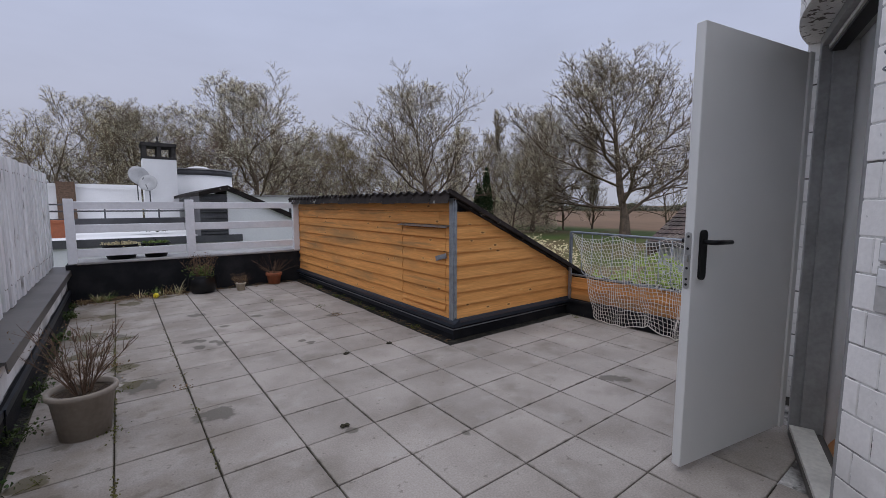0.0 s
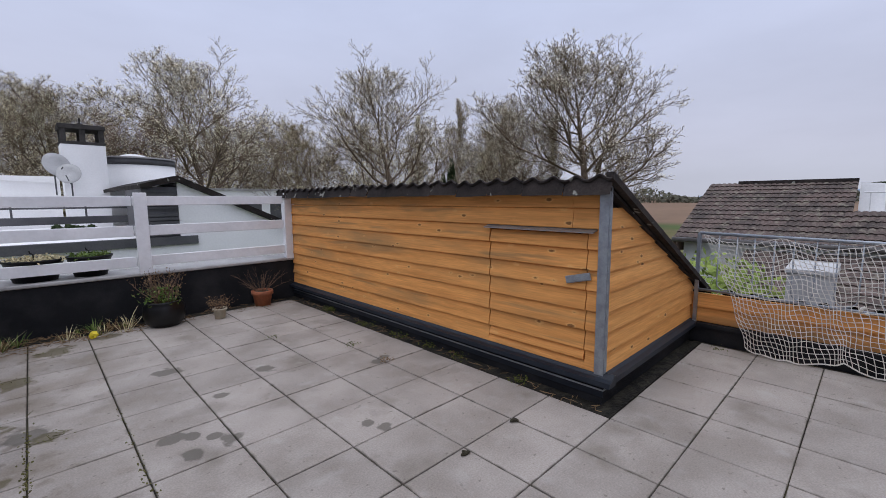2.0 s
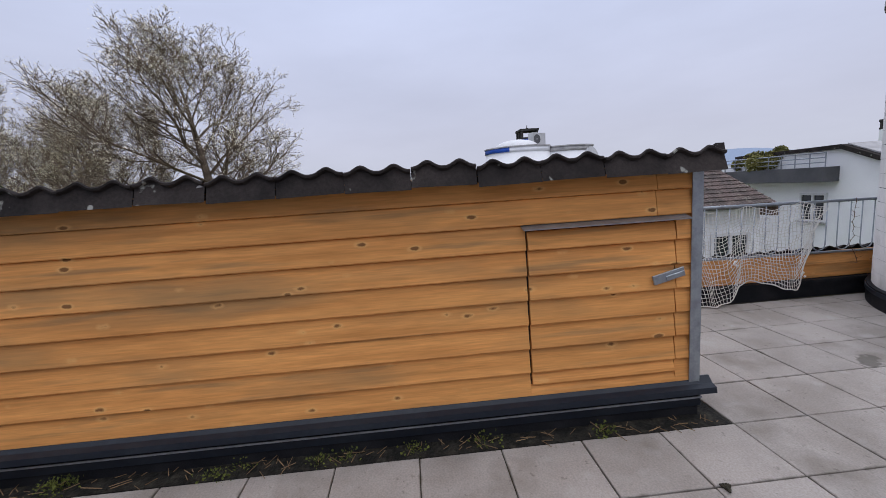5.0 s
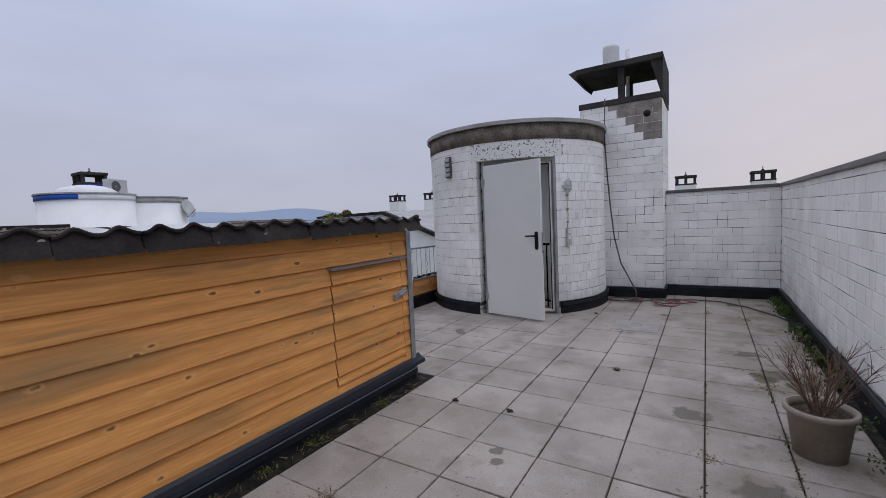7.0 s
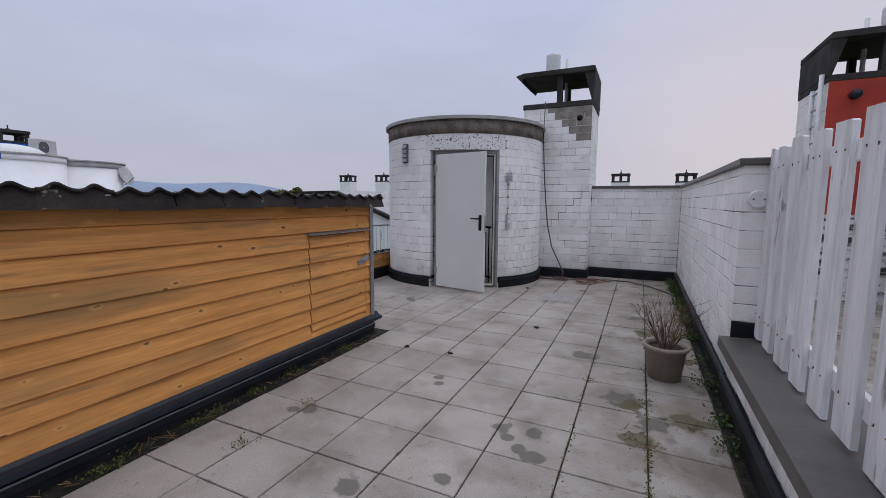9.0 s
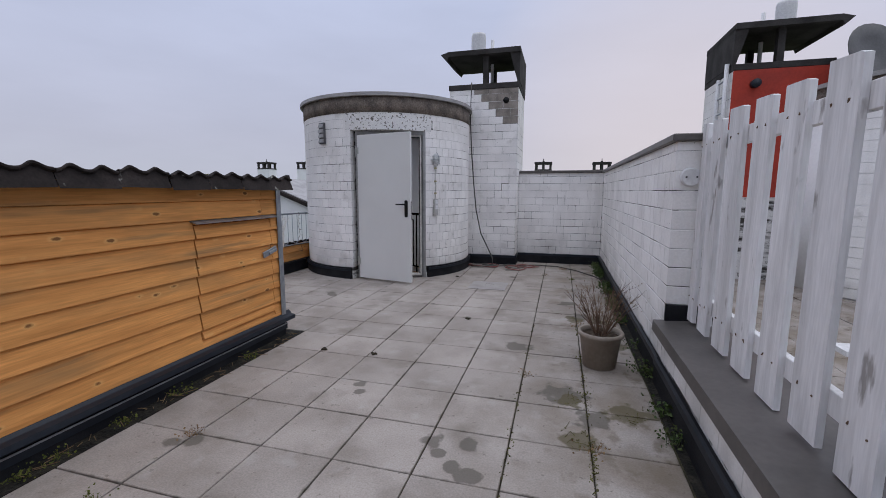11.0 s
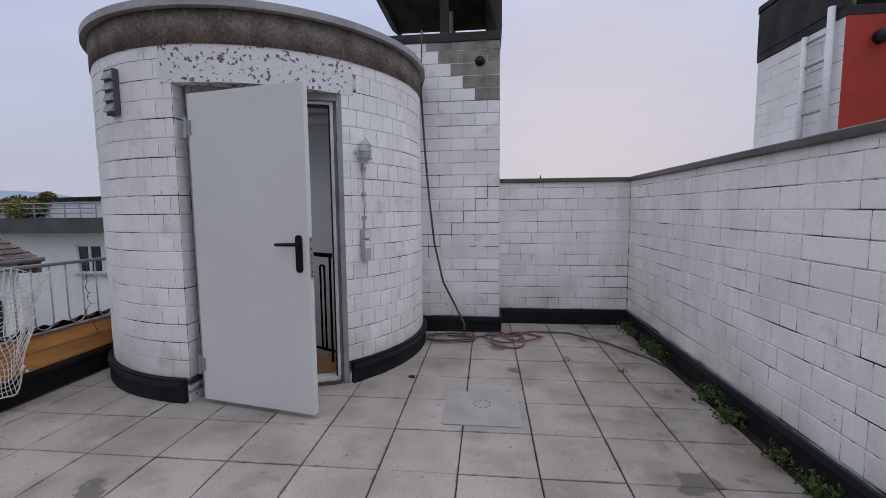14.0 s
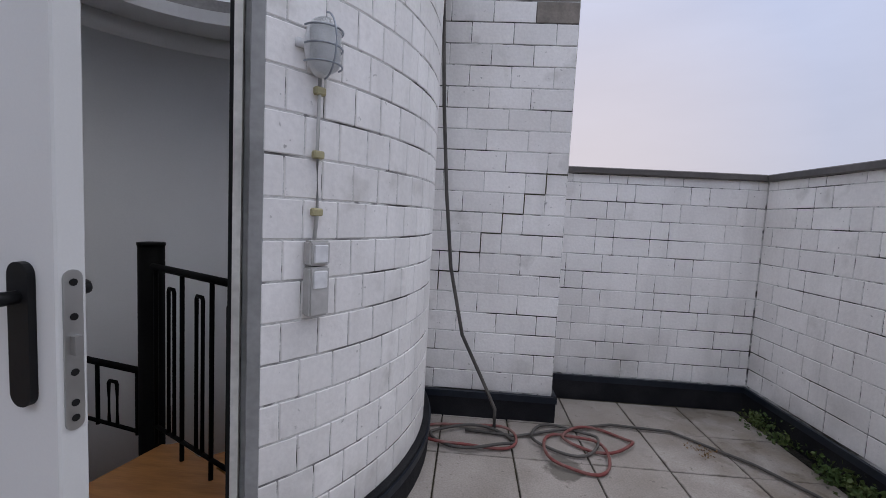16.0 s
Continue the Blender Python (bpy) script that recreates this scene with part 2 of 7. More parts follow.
overlay(M["concrete"], (0.30, 0.27, 0.24), 40.0, 0.60, 0.70, 0.6, seed=9.0)
M["lintel"] = mat("flaking_white_lintel", (0.76, 0.75, 0.73), (0.17, 0.155, 0.14), 0.85, scale=34, lo=0.575, hi=0.62, fine=60, grain=0.08, bump=0.4, detail=8)
M["darkcon"] = mat("dark_chimney_concrete", (0.06, 0.056, 0.054), (0.035, 0.033, 0.031), 0.85, spec=0.12, scale=4, fine=60, grain=0.2, bump=0.4)


def knots(m, squash, dark, pale, seed=0.0):
    """Knots in boards: dark cores in pale resinous rims, scattered by cells."""
    n, l = m.node_tree.nodes, m.node_tree.links
    b = n["Principled BSDF"]
    geo, mp, wob = n.new("ShaderNodeNewGeometry"), n.new("ShaderNodeMapping"), n.new("ShaderNodeTexNoise")
    mp.inputs["Scale"].default_value, mp.inputs["Location"].default_value = squash, (seed, seed, seed)
    l.new(geo.outputs["Position"], mp.inputs[0])
    vo = n.new("ShaderNodeTexVoronoi")
    vo.inputs["Scale"].default_value = 1.0
    l.new(mp.outputs[0], vo.inputs["Vector"])
    wob.inputs["Scale"].default_value = 38.0
    l.new(geo.outputs["Position"], wob.inputs["Vector"])
    ad = n.new("ShaderNodeMath")
    ad.operation = "MULTIPLY_ADD"
    ad.inputs[1].default_value = 0.12
    l.new(wob.outputs[0], ad.inputs[0])
    l.new(vo.outputs["Distance"], ad.inputs[2])
    for colour, lo, hi, amount in ((pale, 0.25, 0.18, 0.45), (dark, 0.175, 0.13, 0.85)):
        ra, mx = n.new("ShaderNodeMapRange"), n.new("ShaderNodeMix")
        for k, v in (("From Min", lo), ("From Max", hi), ("To Max", amount)):
            ra.inputs[k].default_value = v
        l.new(ad.outputs[0], ra.inputs["Value"])
        mx.data_type = "RGBA"
        l.new(b.inputs["Base Color"].links[0].from_socket, mx.inputs["A"])
        mx.inputs["B"].default_value = (*colour, 1)
        l.new(ra.outputs[0], mx.inputs["Factor"])
        l.new(mx.outputs["Result"], b.inputs["Base Color"])
    return m


M["woody"] = mat("larch_boards_along", (0.70, 0.325, 0.102), (0.57, 0.250, 0.076), 0.66, scale=2.2, fine=12, grain=0.16, bump=0.25, stretch=(9, 0.5, 9), jitter=0.08, spec=0.1)
overlay(M["woody"], (0.33, 0.195, 0.085), 2.2, 0.50, 0.70, 0.7, stretch=(1, 0.45, 2.6), seed=4.0)
overlay(M["woody"], (0.19, 0.135, 0.075), 3.4, 0.58, 0.72, 0.6, stretch=(1, 0.35, 5.0), seed=13.0)
knots(M["woody"], (4.0, 4.6, 9.5), (0.13, 0.055, 0.02), (0.76, 0.44, 0.17), 2.0)
M["woodx"] = mat("larch_boards_across", (0.74, 0.36, 0.118), (0.62, 0.28, 0.085), 0.62, scale=2.2, fine=12, grain=0.16, bump=0.25, stretch=(0.5, 9, 9), jitter=0.06, spec=0.1)
knots(M["woodx"], (4.6, 4.0, 9.5), (0.13, 0.055, 0.02), (0.80, 0.48, 0.19), 5.0)
M["galv"] = mat("galvanised_steel", (0.36, 0.39, 0.42), (0.28, 0.30, 0.33), 0.42, 0.75, scale=18, fine=80, grain=0.08, bump=0.03)
M["pantile"] = mat("dark_concrete_roof_tile", (0.040, 0.033, 0.030), (0.019, 0.016, 0.015), 0.8, spec=0.12, scale=5, fine=70, grain=0.25, bump=0.4, jitter=0.2)
overlay(M["pantile"], (0.34, 0.34, 0.30), 9.0, 0.67, 0.71, 0.75, seed=1.0)
M["browntile"] = mat("brown_roof_tile", (0.135, 0.098, 0.086), (0.07, 0.056, 0.05), 0.85, scale=2.4, fine=26, grain=0.4, bump=0.4)
overlay(M["browntile"], (0.24, 0.22, 0.17), 7.0, 0.55, 0.66, 0.6, seed=7.0)
overlay(M["browntile"], (0.045, 0.038, 0.034), 9.0, 0.57, 0.66, 0.7, seed=3.0)
M["door"] = mat("light_grey_painted_steel", (0.69, 0.69, 0.67), (0.65, 0.65, 0.63), 0.42, scale=1.5, fine=250, grain=0.015, bump=0.03, spec=0.4)
M["frame"] = mat("grey_door_frame_paint", (0.33, 0.33, 0.325), (0.26, 0.26, 0.255), 0.5, scale=6, bump=0.08)
M["palegasket"] = mat("cream_inner_frame", (0.70, 0.68, 0.63), None, 0.5, scale=6, bump=0.05)
M["blackplastic"] = mat("black_plastic", (0.008, 0.008, 0.009), (0.014, 0.014, 0.014), 0.42, bump=0.05, spec=0.18)
M["iron"] = mat("black_painted_iron", (0.004, 0.004, 0.0045), (0.007, 0.007, 0.007), 0.6, bump=0.05, spec=0.05)
M["glaze"] = mat("black_glazed_pot", (0.005, 0.005, 0.006), (0.009, 0.009, 0.010), 0.28, bump=0.03, spec=0.35)
M["steel"] = mat("brushed_steel", (0.5, 0.5, 0.49), (0.42, 0.42, 0.41), 0.32, 0.9, scale=20, bump=0.03)
M["picket"] = mat("weathered_white_paint", (0.77, 0.765, 0.765), (0.62, 0.615, 0.61), 0.75, scale=2.2, fine=16, grain=0.10, bump=0.3, stretch=(6, 6, 0.6), jitter=0.05)
overlay(M["picket"], (0.22, 0.20, 0.18), 14, 0.62, 0.69, 0.8, stretch=(1, 1, 0.3), seed=3.3)
overlay(M["picket"], (0.52, 0.51, 0.49), 3, 0.52, 0.72, 0.35, stretch=(1, 1, 0.3), seed=5.1)
M["rail"] = mat("white_painted_timber_rail", (0.78, 0.78, 0.80), (0.68, 0.68, 0.70), 0.55, scale=2.0, fine=30, grain=0.05, bump=0.1, jitter=0.03)
M["rope"] = mat("cream_net_cord", (0.76, 0.73, 0.68), (0.60, 0.57, 0.52), 0.9, scale=8, bump=0.1)
M["terracotta"] = mat("terracotta", (0.40, 0.135, 0.065), (0.30, 0.11, 0.06), 0.75, scale=9, bump=0.2)
M["beigepot"] = mat("taupe_plastic", (0.33, 0.285, 0.235), (0.27, 0.23, 0.19), 0.55, scale=4, bump=0.08)
M["creampot"] = mat("cream_pot", (0.52, 0.46, 0.36), (0.40, 0.35, 0.27), 0.6, scale=8, bump=0.1)
M["soil"] = mat("potting_soil", (0.045, 0.03, 0.02), (0.10, 0.075, 0.05), 0.95, scale=30, fine=120, grain=0.5, bump=1.0, bump_dist=0.01)
M["twig"] = mat("dry_stems", (0.17, 0.11, 0.075), (0.10, 0.065, 0.045), 0.85, scale=20)
M["deadleaf"] = mat("dry_leaves", (0.26, 0.17, 0.09), (0.16, 0.10, 0.055), 0.85, scale=14)
M["leaf"] = mat("green_leaves", (0.10, 0.17, 0.035), (0.16, 0.21, 0.05), 0.6, scale=12)
M["darkleaf"] = mat("dark_green_ivy_leaves", (0.045, 0.08, 0.02), (0.08, 0.10, 0.03), 0.6, scale=12)
M["plate"] = mat("dull_aluminium_plate", (0.33, 0.31, 0.30), (0.27, 0.25, 0.24), 0.5, scale=4, fine=120, bump=0.1, spec=0.4)
M["moss"] = mat("moss", (0.13, 0.14, 0.03), (0.07, 0.09, 0.02), 0.95, scale=30, fine=150, grain=0.4, bump=1.0)
M["pavermoss"] = mat("brown_green_moss", (0.075, 0.068, 0.025), (0.13, 0.125, 0.04), 0.95, scale=14, fine=150, grain=0.4, bump=0.8)
M["bark"] = mat("tree_bark", (0.185, 0.138, 0.10), (0.115, 0.088, 0.066), 0.9, scale=2, fine=12, grain=0.2, bump=0.4)
M["bud"] = mat("spring_buds", (0.82, 0.74, 0.52), (0.88, 0.84, 0.70), 0.8, scale=0.8, bump=0)
M["bud2"] = mat("yellow_green_young_leaves", (0.68, 0.61, 0.36), (0.62, 0.53, 0.36), 0.8, scale=0.6, bump=0)
M["undergrowth"] = mat("spring_undergrowth", (0.44, 0.37, 0.27), (0.46, 0.44, 0.26), 0.9, scale=0.35, fine=3, grain=0.25, bump=0)
M["budred"] = mat("red_brown_young_leaves", (0.22, 0.10, 0.085), (0.30, 0.16, 0.12), 0.8, scale=0.6, bump=0)
M["cypress"] = mat("dark_conifer", (0.025, 0.045, 0.015), (0.04, 0.06, 0.02), 0.8, scale=3, bump=0)
M["field"] = mat("ploughed_field", (0.20, 0.125, 0.075), (0.16, 0.10, 0.06), 0.95, scale=0.02, fine=0.6, grain=0.12, bump=0.3, bump_dist=0.05)
overlay(M["field"], (0.075, 0.12, 0.025), 0.045, 0.40, 0.50, 0.95, seed=12.0, within=("X", 46.0, 40.0))
M["plaster"] = mat("white_rendered_wall", (0.88, 0.88, 0.88), (0.80, 0.80, 0.80), 0.8, scale=0.8, fine=25, grain=0.04, bump=0.2)
M["slate"] = mat("dark_grey_cladding", (0.10, 0.10, 0.105), (0.07, 0.07, 0.075), 0.6, scale=2, bump=0.1)
M["ledge"] = mat("pale_grey_coping", (0.40, 0.39, 0.385), (0.30, 0.29, 0.285), 0.6, scale=3, bump=0.1)
M["red"] = mat("red_painted_chimney", (0.42, 0.045, 0.025), (0.33, 0.04, 0.025), 0.6, scale=3, bump=0.1)
M["blue"] = mat("blue_paint", (0.02, 0.085, 0.42), (0.02, 0.07, 0.33), 0.5, scale=2, bump=0.05)
M["cyan"] = mat("light_blue_plastic", (0.10, 0.34, 0.62), None, 0.5, bump=0.05)
M["dish"] = mat("satellite_dish_grey", (0.50, 0.50, 0.50), (0.42, 0.42, 0.42), 0.5, bump=0.05)
M["darkdish"] = mat("dark_grey_dish", (0.12, 0.12, 0.12), (0.09, 0.09, 0.09), 0.55, bump=0.05)
M["hose"] = mat("dark_grey_cable", (0.07, 0.065, 0.06), (0.12, 0.11, 0.10), 0.6, bump=0.1)
M["redhose"] = mat("faded_red_hose", (0.20, 0.055, 0.05), (0.24, 0.15, 0.13), 0.55, scale=9, bump=0.1)
M["parquet"] = mat("orange_oak_floor", (0.42, 0.19, 0.06), (0.33, 0.14, 0.045), 0.35, scale=3, fine=14, stretch=(1, 8, 1), spec=0.5)
M["inwall"] = mat("off_white_plaster_inside", (0.74, 0.74, 0.74), (0.70, 0.70, 0.70), 0.85, scale=1, fine=80, grain=0.02, bump=0.05)
M["plainwhite"] = mat("white_plastic", (0.72, 0.72, 0.72), (0.66, 0.66, 0.66), 0.45, bump=0.03)
M["switch"] = mat("grey_plastic_switch", (0.50, 0.49, 0.47), (0.44, 0.43, 0.41), 0.5, bump=0.05)
M["clip"] = mat("yellowed_cable_clip", (0.42, 0.38, 0.22), None, 0.6)
M["winglass"] = mat("dark_window_glass", (0.02, 0.024, 0.028), (0.03, 0.035, 0.04), 0.08, bump=0, spec=0.6)
M["yellow"] = mat("yellow_plastic", (0.75, 0.60, 0.04), None, 0.4)
M["shrub"] = mat("fresh_green_shrub", (0.22, 0.31, 0.06), (0.30, 0.36, 0.09), 0.7, scale=3, bump=0)
M["olive"] = mat("olive_shrub", (0.13, 0.13, 0.035), (0.22, 0.19, 0.06), 0.7, scale=3, bump=0)
# distance haze is put into the hills' blue-grey base colour
M["hill"] = mat("haze_blue_hills", (0.26, 0.32, 0.42), (0.22, 0.28, 0.37), 0.95, scale=0.004, bump=0)
M["farwood"] = mat("distant_trees", (0.12, 0.11, 0.085), (0.08, 0.085, 0.05), 0.95, scale=0.1, bump=0)
M["lampglass"] = bpy.data.materials.new("ribbed_lamp_glass")
M["lampglass"].use_nodes = True
_b = M["lampglass"].node_tree.nodes["Principled BSDF"]
_b.inputs["Base Color"].default_value = (0.86, 0.88, 0.88, 1)
_b.inputs["Transmission Weight"].default_value, _b.inputs["Roughness"].default_value = 0.95, 0.06

M["dome"] = bpy.data.materials.new("milky_acrylic")
M["dome"].use_nodes = True
_b = M["dome"].node_tree.nodes["Principled BSDF"]
_b.inputs["Base Color"].default_value = (0.86, 0.86, 0.86, 1)
_b.inputs["Transmission Weight"].default_value, _b.inputs["Roughness"].default_value = 0.85, 0.5


# ---- building helpers ----
def box(bm, x0, y0, z0, x1, y1, z1, m=None):
    r = bmesh.ops.create_cube(bm, size=1)
    c = Matrix.LocRotScale(((x0 + x1) / 2, (y0 + y1) / 2, (z0 + z1) / 2), None, (abs(x1 - x0), abs(y1 - y0), abs(z1 - z0)))
    bmesh.ops.transform(bm, matrix=(m or Matrix()) @ c, verts=r["verts"])
    return r["verts"]


def bevel(bm, w=0.004, seg=1):
    bmesh.ops.bevel(bm, geom=[e for e in bm.edges if e.calc_face_angle(0) > 0.5], offset=w, segments=seg, affect="EDGES", clamp_overlap=True)
    return bm


def cyl(bm, p, q, r, r2=None, seg=12):
    p, q = Vector(p), Vector(q)
    d = q - p
    m = Matrix.Translation((p + q) / 2) @ d.to_track_quat("Z", "Y").to_matrix().to_4x4()
    return bmesh.ops.create_cone(bm, cap_ends=True, segments=seg, radius1=r, radius2=r if r2 is None else r2, depth=d.length, matrix=m)["verts"]


def tube(bm, pts, r, seg=6):
    """A round tube along points; r is one radius or one for each point."""
    pts = [Vector(p) for p in pts]
    rings = []
    for i, p in enumerate(pts):
        d = (pts[min(i + 1, len(pts) - 1)] - pts[max(i - 1, 0)])
        q = d.to_track_quat("Z", "Y")
        rr = r[i] if hasattr(r, "__len__") else r
        rings.append([bm.verts.new(p + q @ Vector((rr * math.cos(a), rr * math.sin(a), 0))) for a in [2 * math.pi * k / seg for k in range(seg)]])
    for a, b in zip(rings, rings[1:]):
        for k in range(seg):
            bm.faces.new((a[k], a[(k + 1) % seg], b[(k + 1) % seg], b[k]))
    if seg > 2:
        bm.faces.new(rings[0][::-1])
        bm.faces.new(rings[-1])


def lathe(bm, profile, seg=32, at=(0, 0, 0)):
    rings = [[bm.verts.new((at[0] + r * math.cos(2 * math.pi * k / seg), at[1] + r * math.sin(2 * math.pi * k / seg), at[2] + z)) for k in range(seg)] for r, z in profile]
    for a, b in zip(rings, rings[1:]):
        for k in range(seg):
            bm.faces.new((a[k], a[(k + 1) % seg], b[(k + 1) % seg], b[k]))


def prism(bm, outline, axis, a, b):
    """An outline in the two other axes, drawn out along axis from a to b."""
    def at(p, v):
        return {"x": (v, p[0], p[1]), "y": (p[0], v, p[1]), "z": (p[0], p[1], v)}[axis]
    va, vb = [bm.verts.new(at(p, a)) for p in outline], [bm.verts.new(at(p, b)) for p in outline]
    bm.faces.new(va)
    bm.faces.new(vb[::-1])
    n = len(outline)
    for i in range(n):
        bm.faces.new((va[i], vb[i], vb[(i + 1) % n], va[(i + 1) % n]))


def mesh_of(name, bm, material, smooth=False):
    bmesh.ops.recalc_face_normals(bm, faces=bm.faces)
    me = bpy.data.meshes.new(name)
    bm.to_mesh(me)
    bm.free()
    me.materials.append(material)
    if smooth:
        me.polygons.foreach_set("use_smooth", [True] * len(me.polygons))
    return me


def part(name, bm, material, parent=None, label="", smooth=False):
    ob = new(name, mesh_of(name, bm, material, smooth))
    if parent is not None:
        ob.parent = parent
    if label:
        ob["label"] = label
    return ob


def thing(name, at, label, category, group="", rz=0.0):
    e = new(name)
    e.empty_display_size = 0.1
    e.matrix_world = pose(*at, 0, 0, rz)
    return tagged(e, label, category, group)


def structure(name, bm, material, label, category="wall", smooth=False):
    return tagged(part(name, bm, material, None, "", smooth), label, category, "", "structure")


def piece(name, me, parent, m):
    """One more object on a shared mesh, set in the place's axes under its parent."""
    ob = new(name, me)
    ob.parent = parent
    ob.matrix_basis = m
    return ob


def box_mesh(name, sx, sy, sz, material, bev=0.003):
    """A bevelled block with its middle at the origin."""
    bm = bmesh.new()
    box(bm, -sx / 2, -sy / 2, -sz / 2, sx / 2, sy / 2, sz / 2)
    if bev:
        top = [e for e in bm.edges]
        bmesh.ops.bevel(bm, geom=top, offset=bev, segments=1, affect="EDGES")
    return mesh_of(name, bm, material)


# ---- the terrace: floor slab, walls, parapets ----
TX, TY, P = 1.546, 2.543, 0.405          # the paving grid
TC, TR = Vector((3.01, -0.68, 0)), 1.372  # the round stair tower
A0, A1 = 89.4, 135.0                     # its doorway, in degrees round the tower


def polar(r, a, z=0.0):
    return Vector((TC.x + r * math.cos(radians(a)), TC.y + r * math.sin(radians(a)), z))


def arc_wall(bm, r0, r1, z0, z1, a0, a1, step=4.0, centre=None):
    """A curved wall between two radii, two heights and two angles."""
    c = TC if centre is None else Vector(centre)
    n = max(2, int((a1 - a0) / step))
    cols = []
    for i in range(n + 1):
        a = radians(a0 + (a1 - a0) * i / n)
        cols.append([bm.verts.new((c.x + r * math.cos(a), c.y + r * math.sin(a), z)) for r, z in ((r0, z0), (r1, z0), (r1, z1), (r0, z1))])
    for p, q in zip(cols, cols[1:]):
        for k in range(4):
            bm.faces.new((p[k], q[k], q[(k + 1) % 4], p[(k + 1) % 4]))
    if a1 - a0 < 359.9:
        bm.faces.new(cols[0])
        bm.faces.new(cols[-1][::-1])


bm = bmesh.new()
box(bm, -0.62, -1.62, -0.30, TC.x - TR, 3.02, -0.012)
box(bm, TC.x - TR, TC.y + TR, -0.30, 4.36, 3.02, -0.012)
# the slab stops at the stair tower: its corners are filled round the circle
for a0, cx, cy in ((0, 1, 1), (90, -1, 1), (180, -1, -1)):
    for k in range(15):
        p, q = polar(TR - 0.1, a0 + 6 * k), polar(TR - 0.1, a0 + 6 * k + 6)
        prism(bm, [(TC.x + cx * TR, TC.y + cy * TR), (p.x, p.y), (q.x, q.y)], "z", -0.30, -0.012)
box(bm, -0.62, 3.02, -0.30, 2.56, 7.34, -0.012)
floor = structure("floor", bm, M["joint"], "roof terrace floor of grey concrete pavers with dirty joints", "floor")

bm = bmesh.new()
box(bm, -0.86, -1.85, -2.5, -0.58, 3.2, 1.60)
wall_west = structure("wall_west", bm, M["mortar"], "white-painted brick wall with dark dirty joints")
bm = bmesh.new()
box(bm, -0.58, -1.85, -2.5, 2.2, -1.57, 1.60)
wall_south = structure("wall_south", bm, M["mortar"], "white-painted brick wall behind the chimney")
bm = bmesh.new()
box(bm, -0.866, -1.85, -2.5, -0.8605, 3.2, 1.598)
box(bm, -0.86, -1.856, -2.5, 2.2, -1.8505, 1.598)
structure("wall_outer_render", bm, M["plaster"], "white rendered outer face of the terrace walls", "wall")
bm = bmesh.new()
box(bm, -0.86, 3.2, -2.5, -0.575, 7.31, 0.385)
box(bm, -0.86, 7.31, -2.5, -0.56, 7.72, 0.385)
wall_parapet_west = structure("wall_parapet_west", bm, M["mortar"], "low white-painted brick parapet under the picket fence")
bm = bmesh.new()
box(bm, -0.56, 7.31, -2.5, 4.5, 7.72, 0.49)
wall_parapet_north = structure("wall_parapet_north", bm, M["bitumen"], "low parapet covered in black bitumen felt")
bm = bmesh.new()
box(bm, 4.30, -0.6, -2.5, 4.5, 3.1, 0.36)
wall_parapet_east = structure("wall_parapet_east", bm, M["bitumen"], "low parapet behind the orange cladding")

# metal copings
bm = bmesh.new()
box(bm, -0.90, -1.89, 1.60, -0.545, 3.235, 1.645)
bevel(bm, 0.006)
structure("trim_coping_west", bm, M["cap"], "grey metal coping on the white wall", "coping")
bm = bmesh.new()
box(bm, -0.545, -1.89, 1.60, 0.86, -1.535, 1.645)
bevel(bm, 0.006)
structure("trim_coping_south", bm, M["cap"], "grey metal coping on the white wall", "coping")
bm = bmesh.new()
prism(bm, [(-0.90, 0.385), (-0.90, 0.452), (-0.51, 0.428), (-0.505, 0.362), (-0.511, 0.362), (-0.518, 0.412), (-0.575, 0.385)], "y", 3.2, 7.72)
structure("trim_coping_parapet", bm, M["cap"], "grey metal coping with a folded edge on the low parapet", "coping")
bm = bmesh.new()
box(bm, -0.45, 7.285, 0.49, 2.56, 7.75, 0.525)
bevel(bm, 0.008)
structure("trim_coping_north", bm, M["ledge"], "pale grey coping slab on the black parapet", "coping")

# black upstands with a metal clamping strip
bm = bmesh.new()
box(bm, -0.58, -1.57, -0.01, -0.545, 3.2, 0.15)
box(bm, -0.575, 3.2, -0.01, -0.535, 7.31, 0.15)
box(bm, -0.545, -1.57, -0.01, 0.87, -1.54, 0.16)
box(bm, 0.845, -1.17, -0.01, 1.72, -1.12, 0.16)
box(bm, 0.845, -1.54, -0.01, 0.87, -1.17, 0.16)
structure("baseboard", bm, M["bitumen"], "black bitumen upstand along the foot of the walls", "baseboard")
bm = bmesh.new()
for x0, y0, x1, y1 in ((-0.56, -1.56, -0.54, 3.2), (-0.55, 3.2, -0.53, 7.31), (-0.545, -1.555, 0.84, -1.535), (0.84, -1.135, 1.72, -1.112), (0.84, -1.54, 0.86, -1.12)):
    box(bm, x0, y0, 0.125, x1, y1, 0.165)
structure("trim_clamping_strip", bm, M["flash"], "dark metal strip that clamps the bitumen upstand", "trim")
bm = bmesh.new()
box(bm, 2.362, 2.955, -0.02, 2.56, 7.30, -0.004)
box(bm, 2.56, 2.955, -0.02, 4.18, 3.14, -0.004)
box(bm, -0.54, 7.10, -0.02, 2.362, 7.31, -0.006)
box(bm, -0.54, -1.54, -0.02, -0.488, 7.10, -0.006)
structure("ground_grit", bm, M["gravel"], "dark grit and dirt in the gutter strip along the edges", "gravel")

